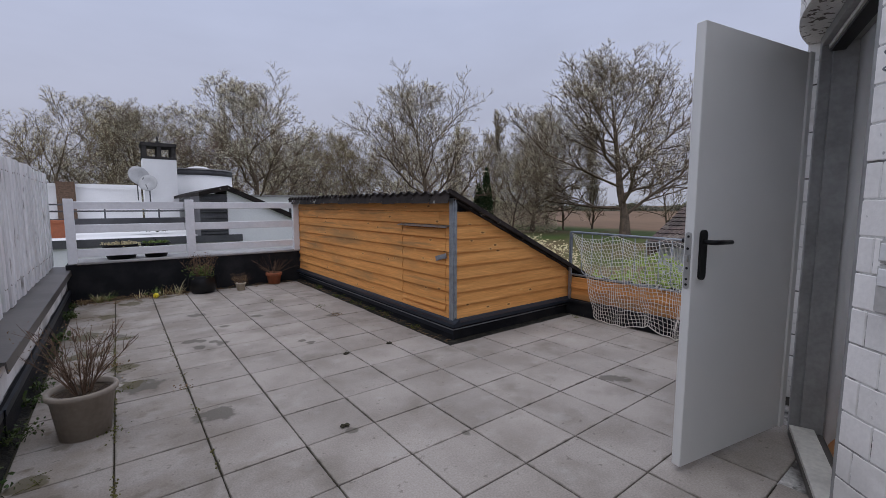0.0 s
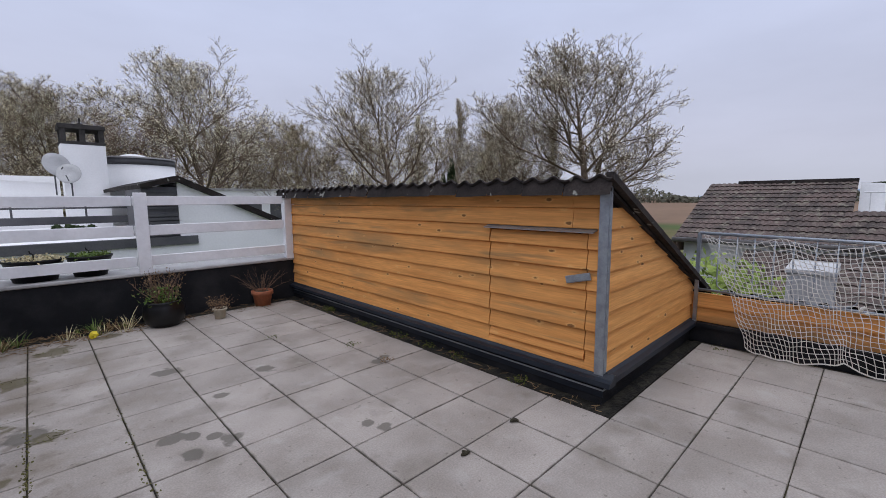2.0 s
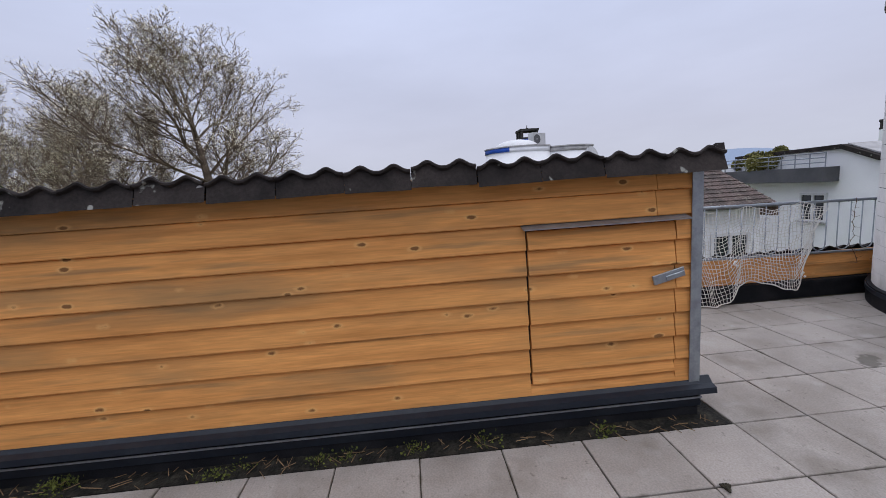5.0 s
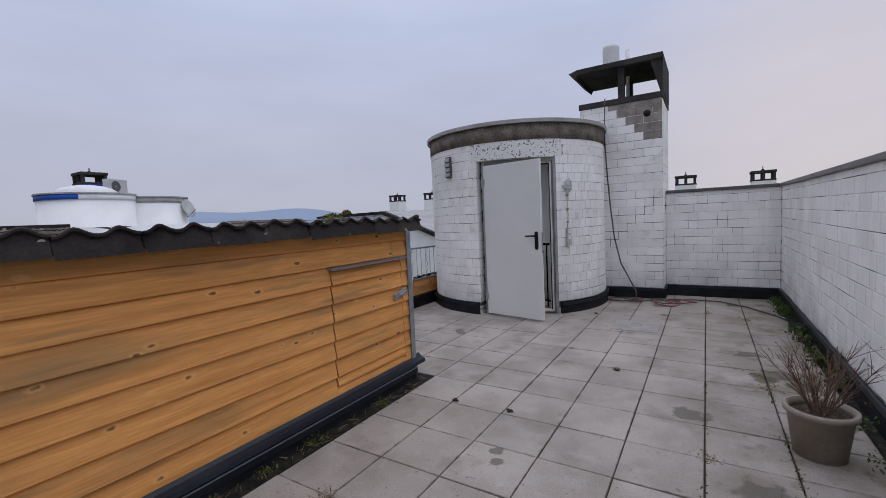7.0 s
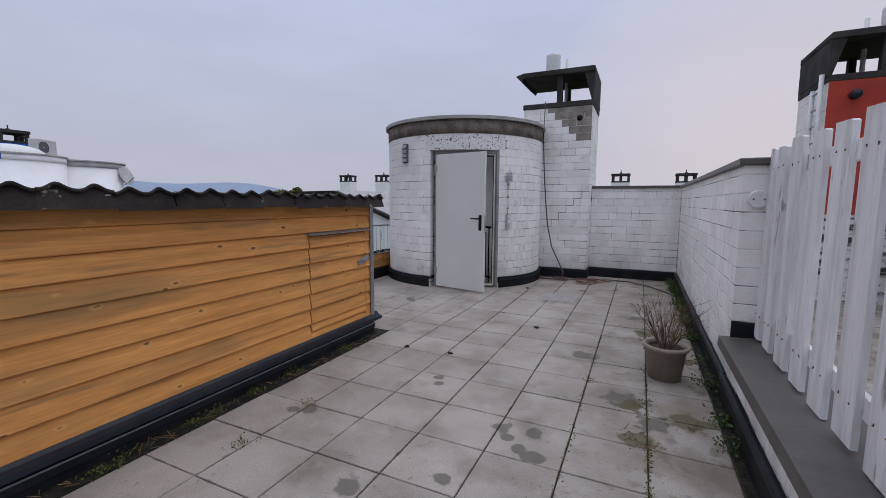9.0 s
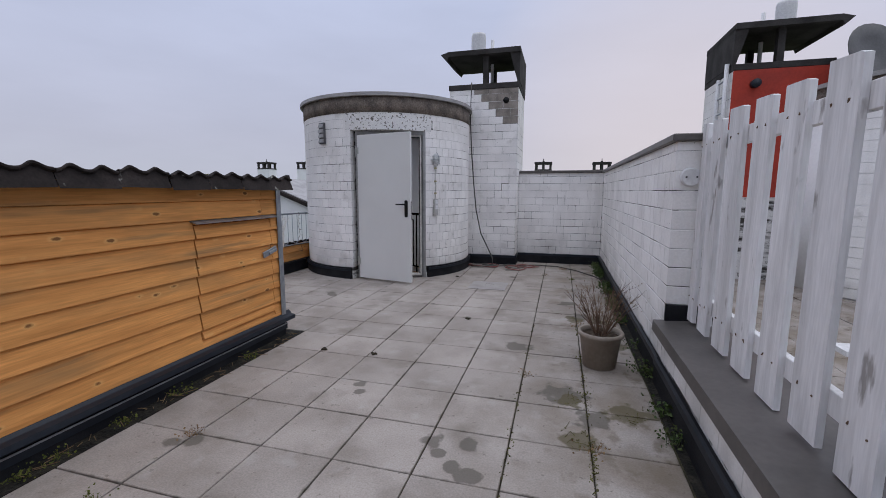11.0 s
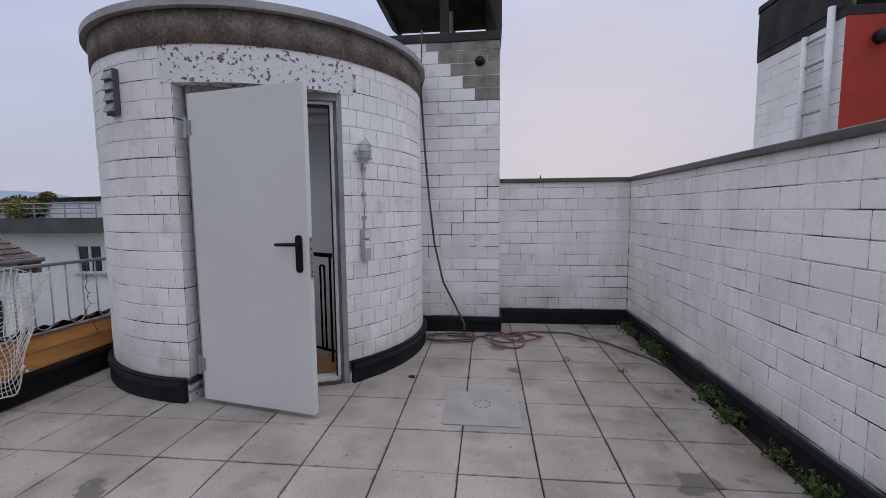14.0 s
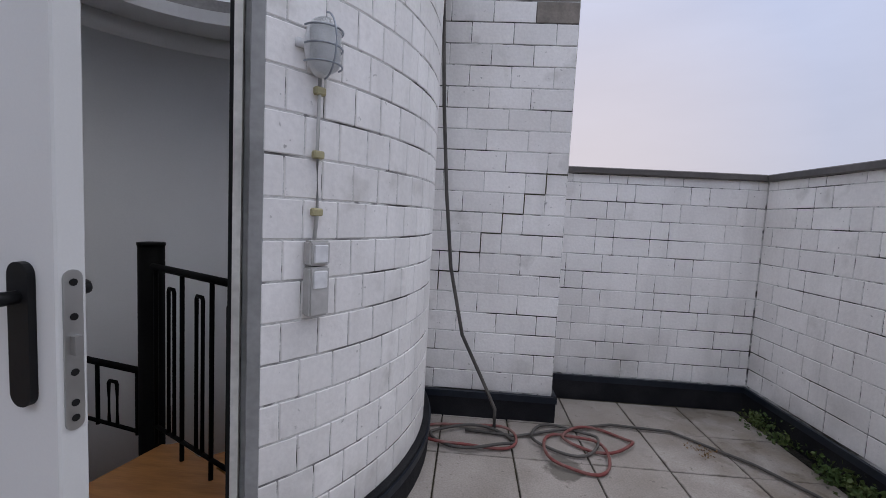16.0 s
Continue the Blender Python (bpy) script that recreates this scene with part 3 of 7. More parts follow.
# ---- the stair tower ----
bm = bmesh.new()
arc_wall(bm, TR - 0.2, TR, -2.5, 2.37, A1, A0 + 360)
arc_wall(bm, TR - 0.2, TR, -2.5, -0.01, A0, A1)
wall_tower = structure("wall_tower", bm, M["mortar"], "round stair tower of white-painted brick")
bm = bmesh.new()
arc_wall(bm, TR - 0.2, TR + 0.006, 2.135, 2.372, A0 - 3, A1 + 4)
structure("trim_lintel", bm, M["lintel"], "white-painted concrete lintel with flaking paint over the doorway", "lintel")
bm = bmesh.new()
arc_wall(bm, TR - 0.2, TR + 0.012, 2.372, 2.585, 0, 360)
structure("trim_concrete_band", bm, M["concrete"], "weathered brown concrete band round the top of the tower", "trim", True)
bm = bmesh.new()
arc_wall(bm, 0.85, TR + 0.055, 2.587, 2.635, 0, 360)
arc_wall(bm, 0.85, 0.89, 2.635, 2.66, 0, 360)
structure("ceiling_tower", bm, M["ledge"], "flat round roof of the tower with a pale metal rim", "roof")
bm = bmesh.new()
arc_wall(bm, TR, TR + 0.035, -0.01, 0.165, A1 + 1, A0 + 359)
structure("baseboard_tower", bm, M["bitumen"], "black bitumen upstand round the foot of the tower", "baseboard")
bm = bmesh.new()
arc_wall(bm, TR + 0.03, TR + 0.045, 0.115, 0.15, A1 + 1.5, A0 + 358.5)
structure("trim_tower_strip", bm, M["flash"], "dark metal strip round the tower's upstand", "trim")
# inside of the tower
bm = bmesh.new()
arc_wall(bm, TR - 0.225, TR - 0.202, -2.5, 2.365, A1, A0 + 360)
arc_wall(bm, TR - 0.225, TR - 0.202, 2.365, 2.50, 0, 360)
structure("wall_inside", bm, M["inwall"], "smooth off-white plaster wall inside the stair tower", "wall", True)
bm = bmesh.new()
arc_wall(bm, 0.85, TR - 0.21, 2.50, 2.54, 0, 360)
arc_wall(bm, 0.85, 0.88, 2.54, 2.586, 0, 360)
structure("ceiling_inside", bm, M["inwall"], "white ceiling inside the stair tower", "ceiling")
bm = bmesh.new()
arc_wall(bm, 0.06, TR - 0.19, -0.10, -0.045, 75, 150)
structure("floor_landing", bm, M["parquet"], "orange oak landing at the head of the spiral stair", "floor")
bm = bmesh.new()
arc_wall(bm, 0.02, TR - 0.2, -2.5, -2.4, 0, 360)
structure("floor_stairwell", bm, M["parquet"], "floor at the foot of the spiral stair", "floor")

bm = bmesh.new()
bmesh.ops.create_uvsphere(bm, u_segments=32, v_segments=16, radius=0.87, matrix=Matrix.LocRotScale((TC.x, TC.y, 2.65), None, (1, 1, 0.12)))
bmesh.ops.delete(bm, geom=[v for v in bm.verts if v.co.z < 2.645], context="VERTS")
dome = structure("window_dome", bm, M["dome"], "milky acrylic skylight dome on the tower roof", "skylight", True)
dome.visible_shadow = False
stair = thing("spiral_staircase", (TC.x + 0.12, TC.y, -2.4), "black steel spiral stair with orange oak treads", "staircase")
bm = bmesh.new()
cyl(bm, (0, 0, 0), (0, 0, 3.42), 0.062, seg=20)
cyl(bm, (0, 0, 3.42), (0, 0, 3.435), 0.066, seg=20)
part("newel_post", bm, M["iron"], stair, "black steel newel post", True)
for i in range(11):
    a = radians(168 + 24 * (i + 1))
    z = 2.35 - 0.19 * (i + 1)
    bm = bmesh.new()
    prism(bm, [(0.05 * math.cos(a), 0.05 * math.sin(a)), (1.15 * math.cos(a), 1.15 * math.sin(a)), (1.15 * math.cos(a + 0.47), 1.15 * math.sin(a + 0.47)), (0.05 * math.cos(a + 0.47), 0.05 * math.sin(a + 0.47))], "z", z - 0.05, z)
    part("tread", bm, M["parquet"], stair, "orange oak tread")


def guard(parent, p, q, z0, z1, n):
    """A handrail and a foot rail between two points, with bars joined in pairs by a bent top and posts that run through."""
    p, q = Vector(p), Vector(q)
    for name, z, r in (("handrail", z1, 0.019), ("foot_rail", z0, 0.011)):
        bm = bmesh.new()
        cyl(bm, p + Vector((0, 0, z)), q + Vector((0, 0, z)), r, seg=10)
        part(name, bm, M["iron"], parent, "", True)
    for i in range(n):
        a, b = p.lerp(q, (i + 0.2) / n), p.lerp(q, (i + 0.62) / n)
        bm = bmesh.new()
        if i % 2:
            tube(bm, [a + Vector((0, 0, z0)), a + Vector((0, 0, z1 - 0.11)), a.lerp(b, 0.12) + Vector((0, 0, z1 - 0.095)), b.lerp(a, 0.12) + Vector((0, 0, z1 - 0.095)), b + Vector((0, 0, z1 - 0.11)), b + Vector((0, 0, z0))], 0.010, 8)
        else:
            cyl(bm, a + Vector((0, 0, 0.0)), a + Vector((0, 0, z1)), 0.011, seg=8)
        part("baluster", bm, M["iron"], parent, "", True)


rail_in = thing("stair_guard", (TC.x, TC.y, -0.045), "black steel guard rail with thin bars round the stairwell", "railing")
guard(rail_in, (0.07, 0.05, 0), (-0.96, 0.60, 0), 0.10, 0.96, 9)
guard(rail_in, (0.18, 0.0, 0), (1.08, -0.22, 0), 0.02, 0.37, 6)

# door frame and the open leaf
fa, fb = Vector((2.992, 0.592, 0)), Vector((2.05, 0.248, 0))
fdir = (fb - fa).normalized()
fm = Matrix.Translation(fa) @ Matrix.Rotation(math.atan2(fdir.y, fdir.x), 4, "Z")
flen = (fb - fa).length
bm = bmesh.new()
for s in (0, 1):
    x = flen if s else 0.0
    d = -1 if s else 1
    box(bm, x, -0.045, 0.0, x + d * 0.040, 0.10, 2.135, fm)
    box(bm, x + d * 0.040, 0.0, 0.0, x + d * 0.060, 0.10, 2.10, fm)
box(bm, 0.040, -0.045, 2.085, flen - 0.040, 0.10, 2.135, fm)
bevel(bm, 0.003)
door_frame = structure("trim_door_frame", bm, M["frame"], "grey steel door frame set in the tower wall", "door frame")
bm = bmesh.new()
box(bm, flen - 0.084, -0.02, 0.0, flen - 0.062, 0.05, 2.06, fm)
box(bm, 0.062, -0.02, 2.062, flen - 0.062, 0.05, 2.082, fm)
box(bm, 0.062, -0.045, 0.0305, flen - 0.0845, 0.06, 0.052, fm)
structure("trim_inner_frame", bm, M["palegasket"], "cream inner lip of the door frame", "door frame")
bm = bmesh.new()
box(bm, flen - 0.096, -0.012, 0.03, flen - 0.0855, 0.045, 2.045, fm)
box(bm, 0.062, -0.012, 2.046, flen - 0.0855, 0.045, 2.0595, fm)
structure("trim_door_seal", bm, M["blackplastic"], "black rubber seal inside the door frame", "door frame")
bm = bmesh.new()
box(bm, 0.06, -0.05, -0.005, flen - 0.06, 0.10, 0.03, fm)
bevel(bm, 0.004)
structure("trim_threshold", bm, M["cap"], "metal door threshold", "threshold")

hinge = Vector((2.928, 0.655, 0.0))
tip = Vector((2.058, 0.825, 0.0))
ld = (tip - hinge).normalized()
door = thing("door_1", (hinge.x, hinge.y, 0.03), "light grey steel door standing ajar, with a black lever handle", "door", "", math.degrees(math.atan2(ld.y, ld.x)))
door["kind"] = "structure"
LW = (tip - hinge).length
bm = bmesh.new()
box(bm, 0.02, -0.044, 0.0, LW, 0.0, 2.03)
bevel(bm, 0.003)
part("leaf", bm, M["door"], door)
bm = bmesh.new()
box(bm, -0.01, 0.0, 0.0, 0.032, 0.012, 2.03)
bevel(bm, 0.002)
part("rebate", bm, M["door"], door)
for z in (0.18, 1.75):
    bm = bmesh.new()
    cyl(bm, (0.0, -0.05, z), (0.0, -0.05, z + 0.13), 0.011, seg=12)
    box(bm, 0.0, -0.051, z + 0.02, 0.045, -0.045, z + 0.11)
    part("hinge", bm, M["steel"], door, "steel hinge", False)
for side in (-1, 1):
    y = -0.044 if side < 0 else 0.0
    bm = bmesh.new()
    box(bm, LW - 0.087, y, 0.90, LW - 0.042, y + side * 0.011, 1.13)
    bmesh.ops.bevel(bm, geom=[e for e in bm.edges if abs(e.verts[0].co.y - e.verts[1].co.y) > 0.005], offset=0.0215, segments=6, profile=0.5, affect="EDGES")
    plate = part("handle_plate", bm, M["blackplastic"], door, "black plastic handle plate")
    bm = bmesh.new()
    tube(bm, [(LW - 0.065, y, 1.075), (LW - 0.065, y + side * 0.045, 1.075), (LW - 0.082, y + side * 0.055, 1.075), (LW - 0.197, y + side * 0.055, 1.073)], [0.011, 0.011, 0.0115, 0.010], 10)
    part("lever", bm, M["blackplastic"], plate, "black lever handle", True)
bm = bmesh.new()
box(bm, LW, -0.036, 0.86, LW + 0.003, -0.008, 1.12)
bmesh.ops.bevel(bm, geom=[e for e in bm.edges if abs(e.verts[0].co.x - e.verts[1].co.x) > 0.002], offset=0.0135, segments=5, profile=0.5, affect="EDGES")
lockplate = part("lock_plate", bm, M["steel"], door, "stainless lock plate")
bm = bmesh.new()
box(bm, LW + 0.003, -0.028, 0.985, LW + 0.014, -0.016, 1.015)
part("latch", bm, M["steel"], lockplate)
for z in (1.10, 1.045, 0.955, 0.905, 0.88):
    bm = bmesh.new()
    cyl(bm, (LW + 0.003, -0.022, z), (LW + 0.0045, -0.022, z), 0.006, seg=10)
    part("keyhole", bm, M["blackplastic"], lockplate)

# ---- chimney on the terrace ----


def chimney(at, sx, sy, z0, face, label, mirror=False, boxed=False):
    """A square stack with concrete slabs, pillars, a cover and flue pipes; its front is at y = 0. boxed: four corner pillars and a flush cover."""
    c = thing("chimney", at, label, "chimney", "chimneys")

    def put(name, bm, material, parent, label="", smooth=False):
        if mirror:
            bmesh.ops.transform(bm, matrix=Matrix.Translation((sx, 0, 0)) @ Matrix.Diagonal((-1, 1, 1, 1)), verts=bm.verts)
        return part(name, bm, material, parent, label, smooth)

    bm = bmesh.new()
    box(bm, 0, -sy, z0, sx, 0, 3.0)
    stack = put("shaft", bm, face, c)
    bm = bmesh.new()
    box(bm, -0.015, -sy - 0.015, 3.0, sx + 0.015, 0.015, 3.09)
    bevel(bm, 0.008)
    put("lower_slab", bm, M["darkcon"], c, "dark concrete slab")
    if boxed:
        for x in (0.08, sx * 0.5, sx - 0.08):
            for y in (-0.08, -sy + 0.08):
                bm = bmesh.new()
                box(bm, x - 0.07, y - 0.07, 3.09, x + 0.07, y + 0.07, 3.46)
                put("pillar", bm, M["darkcon"], c)
        bm = bmesh.new()
        box(bm, -0.03, -sy - 0.03, 3.46, sx + 0.03, 0.03, 3.60)
        bevel(bm, 0.01)
        put("cover_slab", bm, M["darkcon"], c, "dark concrete cover slab")
        bm = bmesh.new()
        cyl(bm, (sx * 0.5, -sy * 0.5, 3.60), (sx * 0.5, -sy * 0.5, 3.70), 0.09, 0.07, 14)
        cyl(bm, (sx * 0.5, -sy * 0.5, 3.70), (sx * 0.5, -sy * 0.5, 3.86), 0.025, seg=8)
        put("collar", bm, M["darkcon"], c)
        return c, stack
    bm = bmesh.new()
    prism(bm, [(-0.02, 3.09), (0.02, 3.09), (0.15, 3.55), (0.15, 3.58), (-0.02, 3.58)], "y", -sy, 0.0)
    put("side_wing", bm, M["darkcon"], c, "slanted concrete side")
    for x, y in ((sx * 0.48, -0.1), (sx * 0.48, -sy + 0.1)):
        bm = bmesh.new()
        box(bm, x - 0.045, y - 0.05, 3.09, x + 0.045, y + 0.05, 3.56)
        put("pillar", bm, M["darkcon"], c)
    bm = bmesh.new()
    box(bm, -0.02, -sy - 0.02, 3.56, sx + 0.02, 0.03, 3.64)
    prism(bm, [(sx + 0.02, 3.56), (sx + 0.02, 3.64), (sx + 0.16, 3.60), (sx + 0.05, 3.50)], "y", -sy, 0.03)
    put("cover_slab", bm, M["darkcon"], c, "dark concrete cover slab")
    bm = bmesh.new()
    cyl(bm, (sx * 0.52, -sy * 0.4, 3.64), (sx * 0.52, -sy * 0.4, 3.70), 0.15, 0.13, 20)
    cyl(bm, (sx * 0.52, -sy * 0.4, 3.70), (sx * 0.52, -sy * 0.4, 3.73), 0.10, seg=20)
    put("collar", bm, M["darkcon"], c)
    bm = bmesh.new()
    lathe(bm, [(0.001, 3.64), (0.125, 3.64)] + [(0.125 + 0.007 * (k % 2), 3.70 + 0.028 * k) for k in range(13)] + [(0.12, 4.06), (0.001, 4.065)], 24, (sx * 0.66, -sy * 0.45, 0))
    put("flue", bm, M["plainwhite"], c, "white metal flue pipe", True)
    bm = bmesh.new()
    cyl(bm, (sx * 0.46, -sy * 0.55, 3.1), (sx * 0.46, -sy * 0.55, 3.98), 0.03, seg=12)
    put("flue", bm, M["plainwhite"], c, "thin white flue pipe", True)
    return c, stack


CH = (0.87, -1.15)
chim, chim_stack = chimney((CH[0], CH[1], 0), 1.18, 1.1, -2.0, M["mortar"], "white-painted brick chimney with a dark concrete top")
bm = bmesh.new()
cyl(bm, (0.20, -0.02, 2.80), (0.20, 0.012, 2.80), 0.05, seg=20)
part("inspection_cap", bm, M["blackplastic"], chim, "round black inspection cap", True)

# ---- the timber shed over the stairs ----
SX, SY0, SY1 = 2.50, 3.078, 7.31
ROOF = lambda x: 1.335 - 0.455 * (x - SX)  # underside of the shed's roof
shed = thing("wooden_shed", (SX, SY0, 0.0), "long timber-clad shed with a lean-to tiled roof beside the terrace", "shed")


def rel(ob):
    ob.matrix_parent_inverse = shed.matrix_world.inverted()
    return ob


def shed_part(name, bm, material, parent=None, label="", smooth=False):
    """Built in the place's axes and moved under the shed."""
    ob = part(name, bm, material, parent or shed, label, smooth)
    if parent is None:
        bpy_m = Matrix.Translation((-SX, -SY0, 0))
        ob.data.transform(bpy_m)
    return ob


bm = bmesh.new()
prism(bm, [(SX + 0.03, -0.3), (4.34, -0.3), (4.34, ROOF(4.34) - 0.03), (SX + 0.03, ROOF(SX + 0.03) - 0.03)], "y", SY0 + 0.03, SY1)
core = shed_part("carcass", bm, M["bitumen"])
bm = bmesh.new()
box(bm, SX - 0.02, SY0 - 0.02, -0.01, SX + 0.03, SY1, 0.15)
box(bm, SX + 0.03, SY0 - 0.02, -0.01, 4.30, SY0 + 0.03, 0.15)
shed_part("upstand", bm, M["bitumen"], None, "black bitumen upstand")
bm = bmesh.new()
prism(bm, [(SX - 0.075, 0.135), (SX + 0.01, 0.135), (SX + 0.01, 0.20), (SX - 0.005, 0.205), (SX - 0.035, 0.175), (SX - 0.07, 0.165)], "y", SY0 - 0.09, SY1)
prism(bm, [(SY0 - 0.075, 0.135), (SY0 + 0.01, 0.135), (SY0 + 0.01, 0.20), (SY0 - 0.005, 0.205), (SY0 - 0.035, 0.175), (SY0 - 0.07, 0.165)], "x", SX - 0.02, 4.25)
box(bm, SX - 0.03, SY0 - 0.03, 0.05, SX - 0.022, SY1, 0.09)
shed_part("flashing", bm, M["flash"], None, "blue-grey metal flashing")
# thin galvanised strip added to draw the highlight line along the flashing
bm = bmesh.new()
box(bm, SX - 0.034, SY0 - 0.034, 0.092, SX - 0.029, SY1, 0.102)
box(bm, SX - 0.029, SY0 - 0.034, 0.092, 4.25, SY0 - 0.029, 0.102)
shed_part("clamping_strip", bm, M["galv"], None, "thin bright strip drawn for the highlight along the flashing")

BH, BZ = 0.128, 0.19


def plank_y(bm, y0, y1, z0, z1, lip=0.019):
    """A board along y with its lower edge proud and rounded."""
    prism(bm, [(SX + 0.012, z0), (SX - lip + 0.003, z0), (SX - lip, z0 + 0.005), (SX - lip + 0.002, z0 + 0.02), (SX - 0.001, z1 - 0.004), (SX + 0.003, z1), (SX + 0.012, z1)], "y", y0, y1)


def plank_x(bm, x0, x1, z0, z1, lip=0.018):
    """A board along x, cut to the roof's slope."""
    xe = lambda z: SX + (1.33 - z) / 0.455
    a, b = min(x1, xe(z0)), min(x1, xe(z1))
    if b <= x0:
        return False
    va = [bm.verts.new(v) for v in ((x0, SY0 - lip, z0), (a, SY0 - lip, z0), (b, SY0 - 0.001, z1), (x0, SY0 - 0.001, z1))]
    vb = [bm.verts.new((v.co.x, SY0 + 0.012, v.co.z)) for v in va]
    bm.faces.new(va)
    bm.faces.new(vb[::-1])
    for i in range(4):
        bm.faces.new((va[i], vb[i], vb[(i + 1) % 4], va[(i + 1) % 4]))
    return True


HY0, HY1, HZ0, HZ1 = 3.19, 3.955, 0.252, 1.05
bm = bmesh.new()
box(bm, SX + 0.013, HY0 - 0.02, HZ0 - 0.02, SX + 0.028, HY1 + 0.02, HZ1 + 0.02)
hatch = shed_part("hatch", bm, M["bitumen"], None, "board hatch with a sagging galvanised latch")
for k in range(9):
    z0, z1 = BZ + BH * k, BZ + BH * (k + 1) - 0.002
    if z1 > 1.345:
        z1 = 1.335
    if z1 < HZ0 or z0 > HZ1:
        spans = [(3.292, SY1, z0, z1), (SY0 + 0.012, 3.289, z0, z1)] if z0 > HZ1 else [(SY0 + 0.012, SY1, z0, z1)]
    else:
        spans = [(HY1 + 0.011, SY1, z0, z1), (SY0 + 0.012, HY0 - 0.006, z0, z1)]
        if z0 < HZ0:
            spans.append((HY0 - 0.009, HY1 + 0.011, z0, HZ0 - 0.006))
        if z1 > HZ1:
            spans.append((HY0 - 0.005, HY1 + 0.006, HZ1 + 0.006, z1))
        bm = bmesh.new()
        plank_y(bm, HY0, HY1, max(z0, HZ0), min(z1, HZ1), 0.021)
        ob = part("board", bm, M["woody"], hatch)
        ob.data.transform(Matrix.Translation((-SX, -SY0, 0)))
    for y0, y1, a, b in spans:
        bm = bmesh.new()
        plank_y(bm, y0, y1, a, b)
        shed_part("board", bm, M["woody"])
    bm = bmesh.new()
    if plank_x(bm, SX + 0.012, 4.32, z0, z1):
        shed_part("board", bm, M["woodx"])
    else:
        bm.free()
bm = bmesh.new()
prism(bm, [(SX - 0.026, SY0 + 0.034), (SX - 0.026, SY0 - 0.024), (SX - 0.014, SY0 - 0.024), (SX - 0.011, SY0 - 0.031), (SX + 0.004, SY0 - 0.031), (SX + 0.007, SY0 - 0.024), (SX + 0.022, SY0 - 0.024), (SX + 0.022, SY0 - 0.019), (SX - 0.0215, SY0 - 0.019), (SX - 0.0215, SY0 + 0.034)], "z", 0.185, 1.34)
shed_part("corner_post", bm, M["galv"], None, "galvanised steel corner angle")
bm = bmesh.new()
prism(bm, [(SX - 0.06, 1.068), (SX - 0.058, 1.062), (SX, 1.075), (SX, 1.086)], "y", SY0 + 0.055, HY1 + 0.03)
shed_part("drip_ledge", bm, M["galv"], None, "bent galvanised drip ledge over the hatch")
bm = bmesh.new()
lm = Matrix.Translation((SX - 0.03, 3.235, 0.775)) @ Matrix.Rotation(radians(-14), 4, "X")
box(bm, -0.006, -0.085, -0.024, 0.006, 0.085, 0.024, lm)
box(bm, -0.012, -0.08, -0.02, -0.006, 0.02, 0.006, lm)
bevel(bm, 0.002)
ob = part("latch", bm, M["galv"], hatch, "galvanised latch plate")
ob.data.transform(Matrix.Translation((-SX, -SY0, 0)))
# roof of the shed: fascia and pantiles, each tile with two waves
bm = bmesh.new()
prism(bm, [(SX - 0.10, ROOF(SX - 0.10) + 0.0), (4.62, ROOF(4.62)), (4.62, ROOF(4.62) + 0.045), (SX - 0.09, ROOF(SX - 0.09) + 0.045)], "y", SY0 - 0.075, SY0 - 0.03)
prism(bm, [(SX - 0.02, ROOF(SX) - 0.02), (4.62, ROOF(4.62) - 0.02), (4.62, ROOF(4.62)), (SX - 0.02, ROOF(SX))], "y", SY0 - 0.03, SY1 + 0.3)
shed_part("verge_board", bm, M["pantile"], None, "dark verge along the roof's slope")


def pantile_mesh(name, w, length, apron, material, n=20, amp=0.031, sections=1):
    """A double-wave roof tile: x down the slope, y across; apron hangs at its upper edge."""
    prof = [(w * i / n, amp * (0.5 - 0.5 * math.cos(4 * math.pi * i / n)) ** 1.4) for i in range(n + 1)]
    bm = bmesh.new()
    rows = []
    cuts = [(-0.012, -apron), (-0.014, -0.006), (-0.034, -0.004), (-0.038, 0.004), (-0.032, 0.012)] if apron else [(0.0, 0.012)]
    for x, dz in cuts:
        rows.append([bm.verts.new((x, y, (z if dz > -0.02 else z * 0.0) + dz)) for y, z in prof])
    rows.append([bm.verts.new((length, y, z + 0.012)) for y, z in prof])
    rows.append([bm.verts.new((length, y, z - 0.012)) for y, z in prof])
    for a, b in zip(rows, rows[1:]):
        for i in range(n):
            bm.faces.new((a[i], a[i + 1], b[i + 1], b[i]))
    return mesh_of(name, bm, material)


tile_top = pantile_mesh("ridge_tile", 0.297, 0.38, 0.082, M["pantile"])
tile_mid = pantile_mesh("roof_tile", 0.303, 0.38, 0.0, M["pantile"])
slope = math.degrees(math.atan(0.455))
rs = random.Random(4)
for j in range(7):
    for i in range(15):
        x = SX - 0.085 + 0.32 * j
        y = SY0 - 0.07 + 0.30 * i
        m = pose(x - SX, y - SY0, ROOF(x) - 0.008 + rs.uniform(-0.004, 0.006), rs.uniform(-1.4, 1.4), slope - 2.0 + rs.uniform(-0.8, 0.8), rs.uniform(-1.2, 1.2))
        piece("ridge_tile" if j == 0 else "roof_tile", tile_top if j == 0 else tile_mid, shed, m)
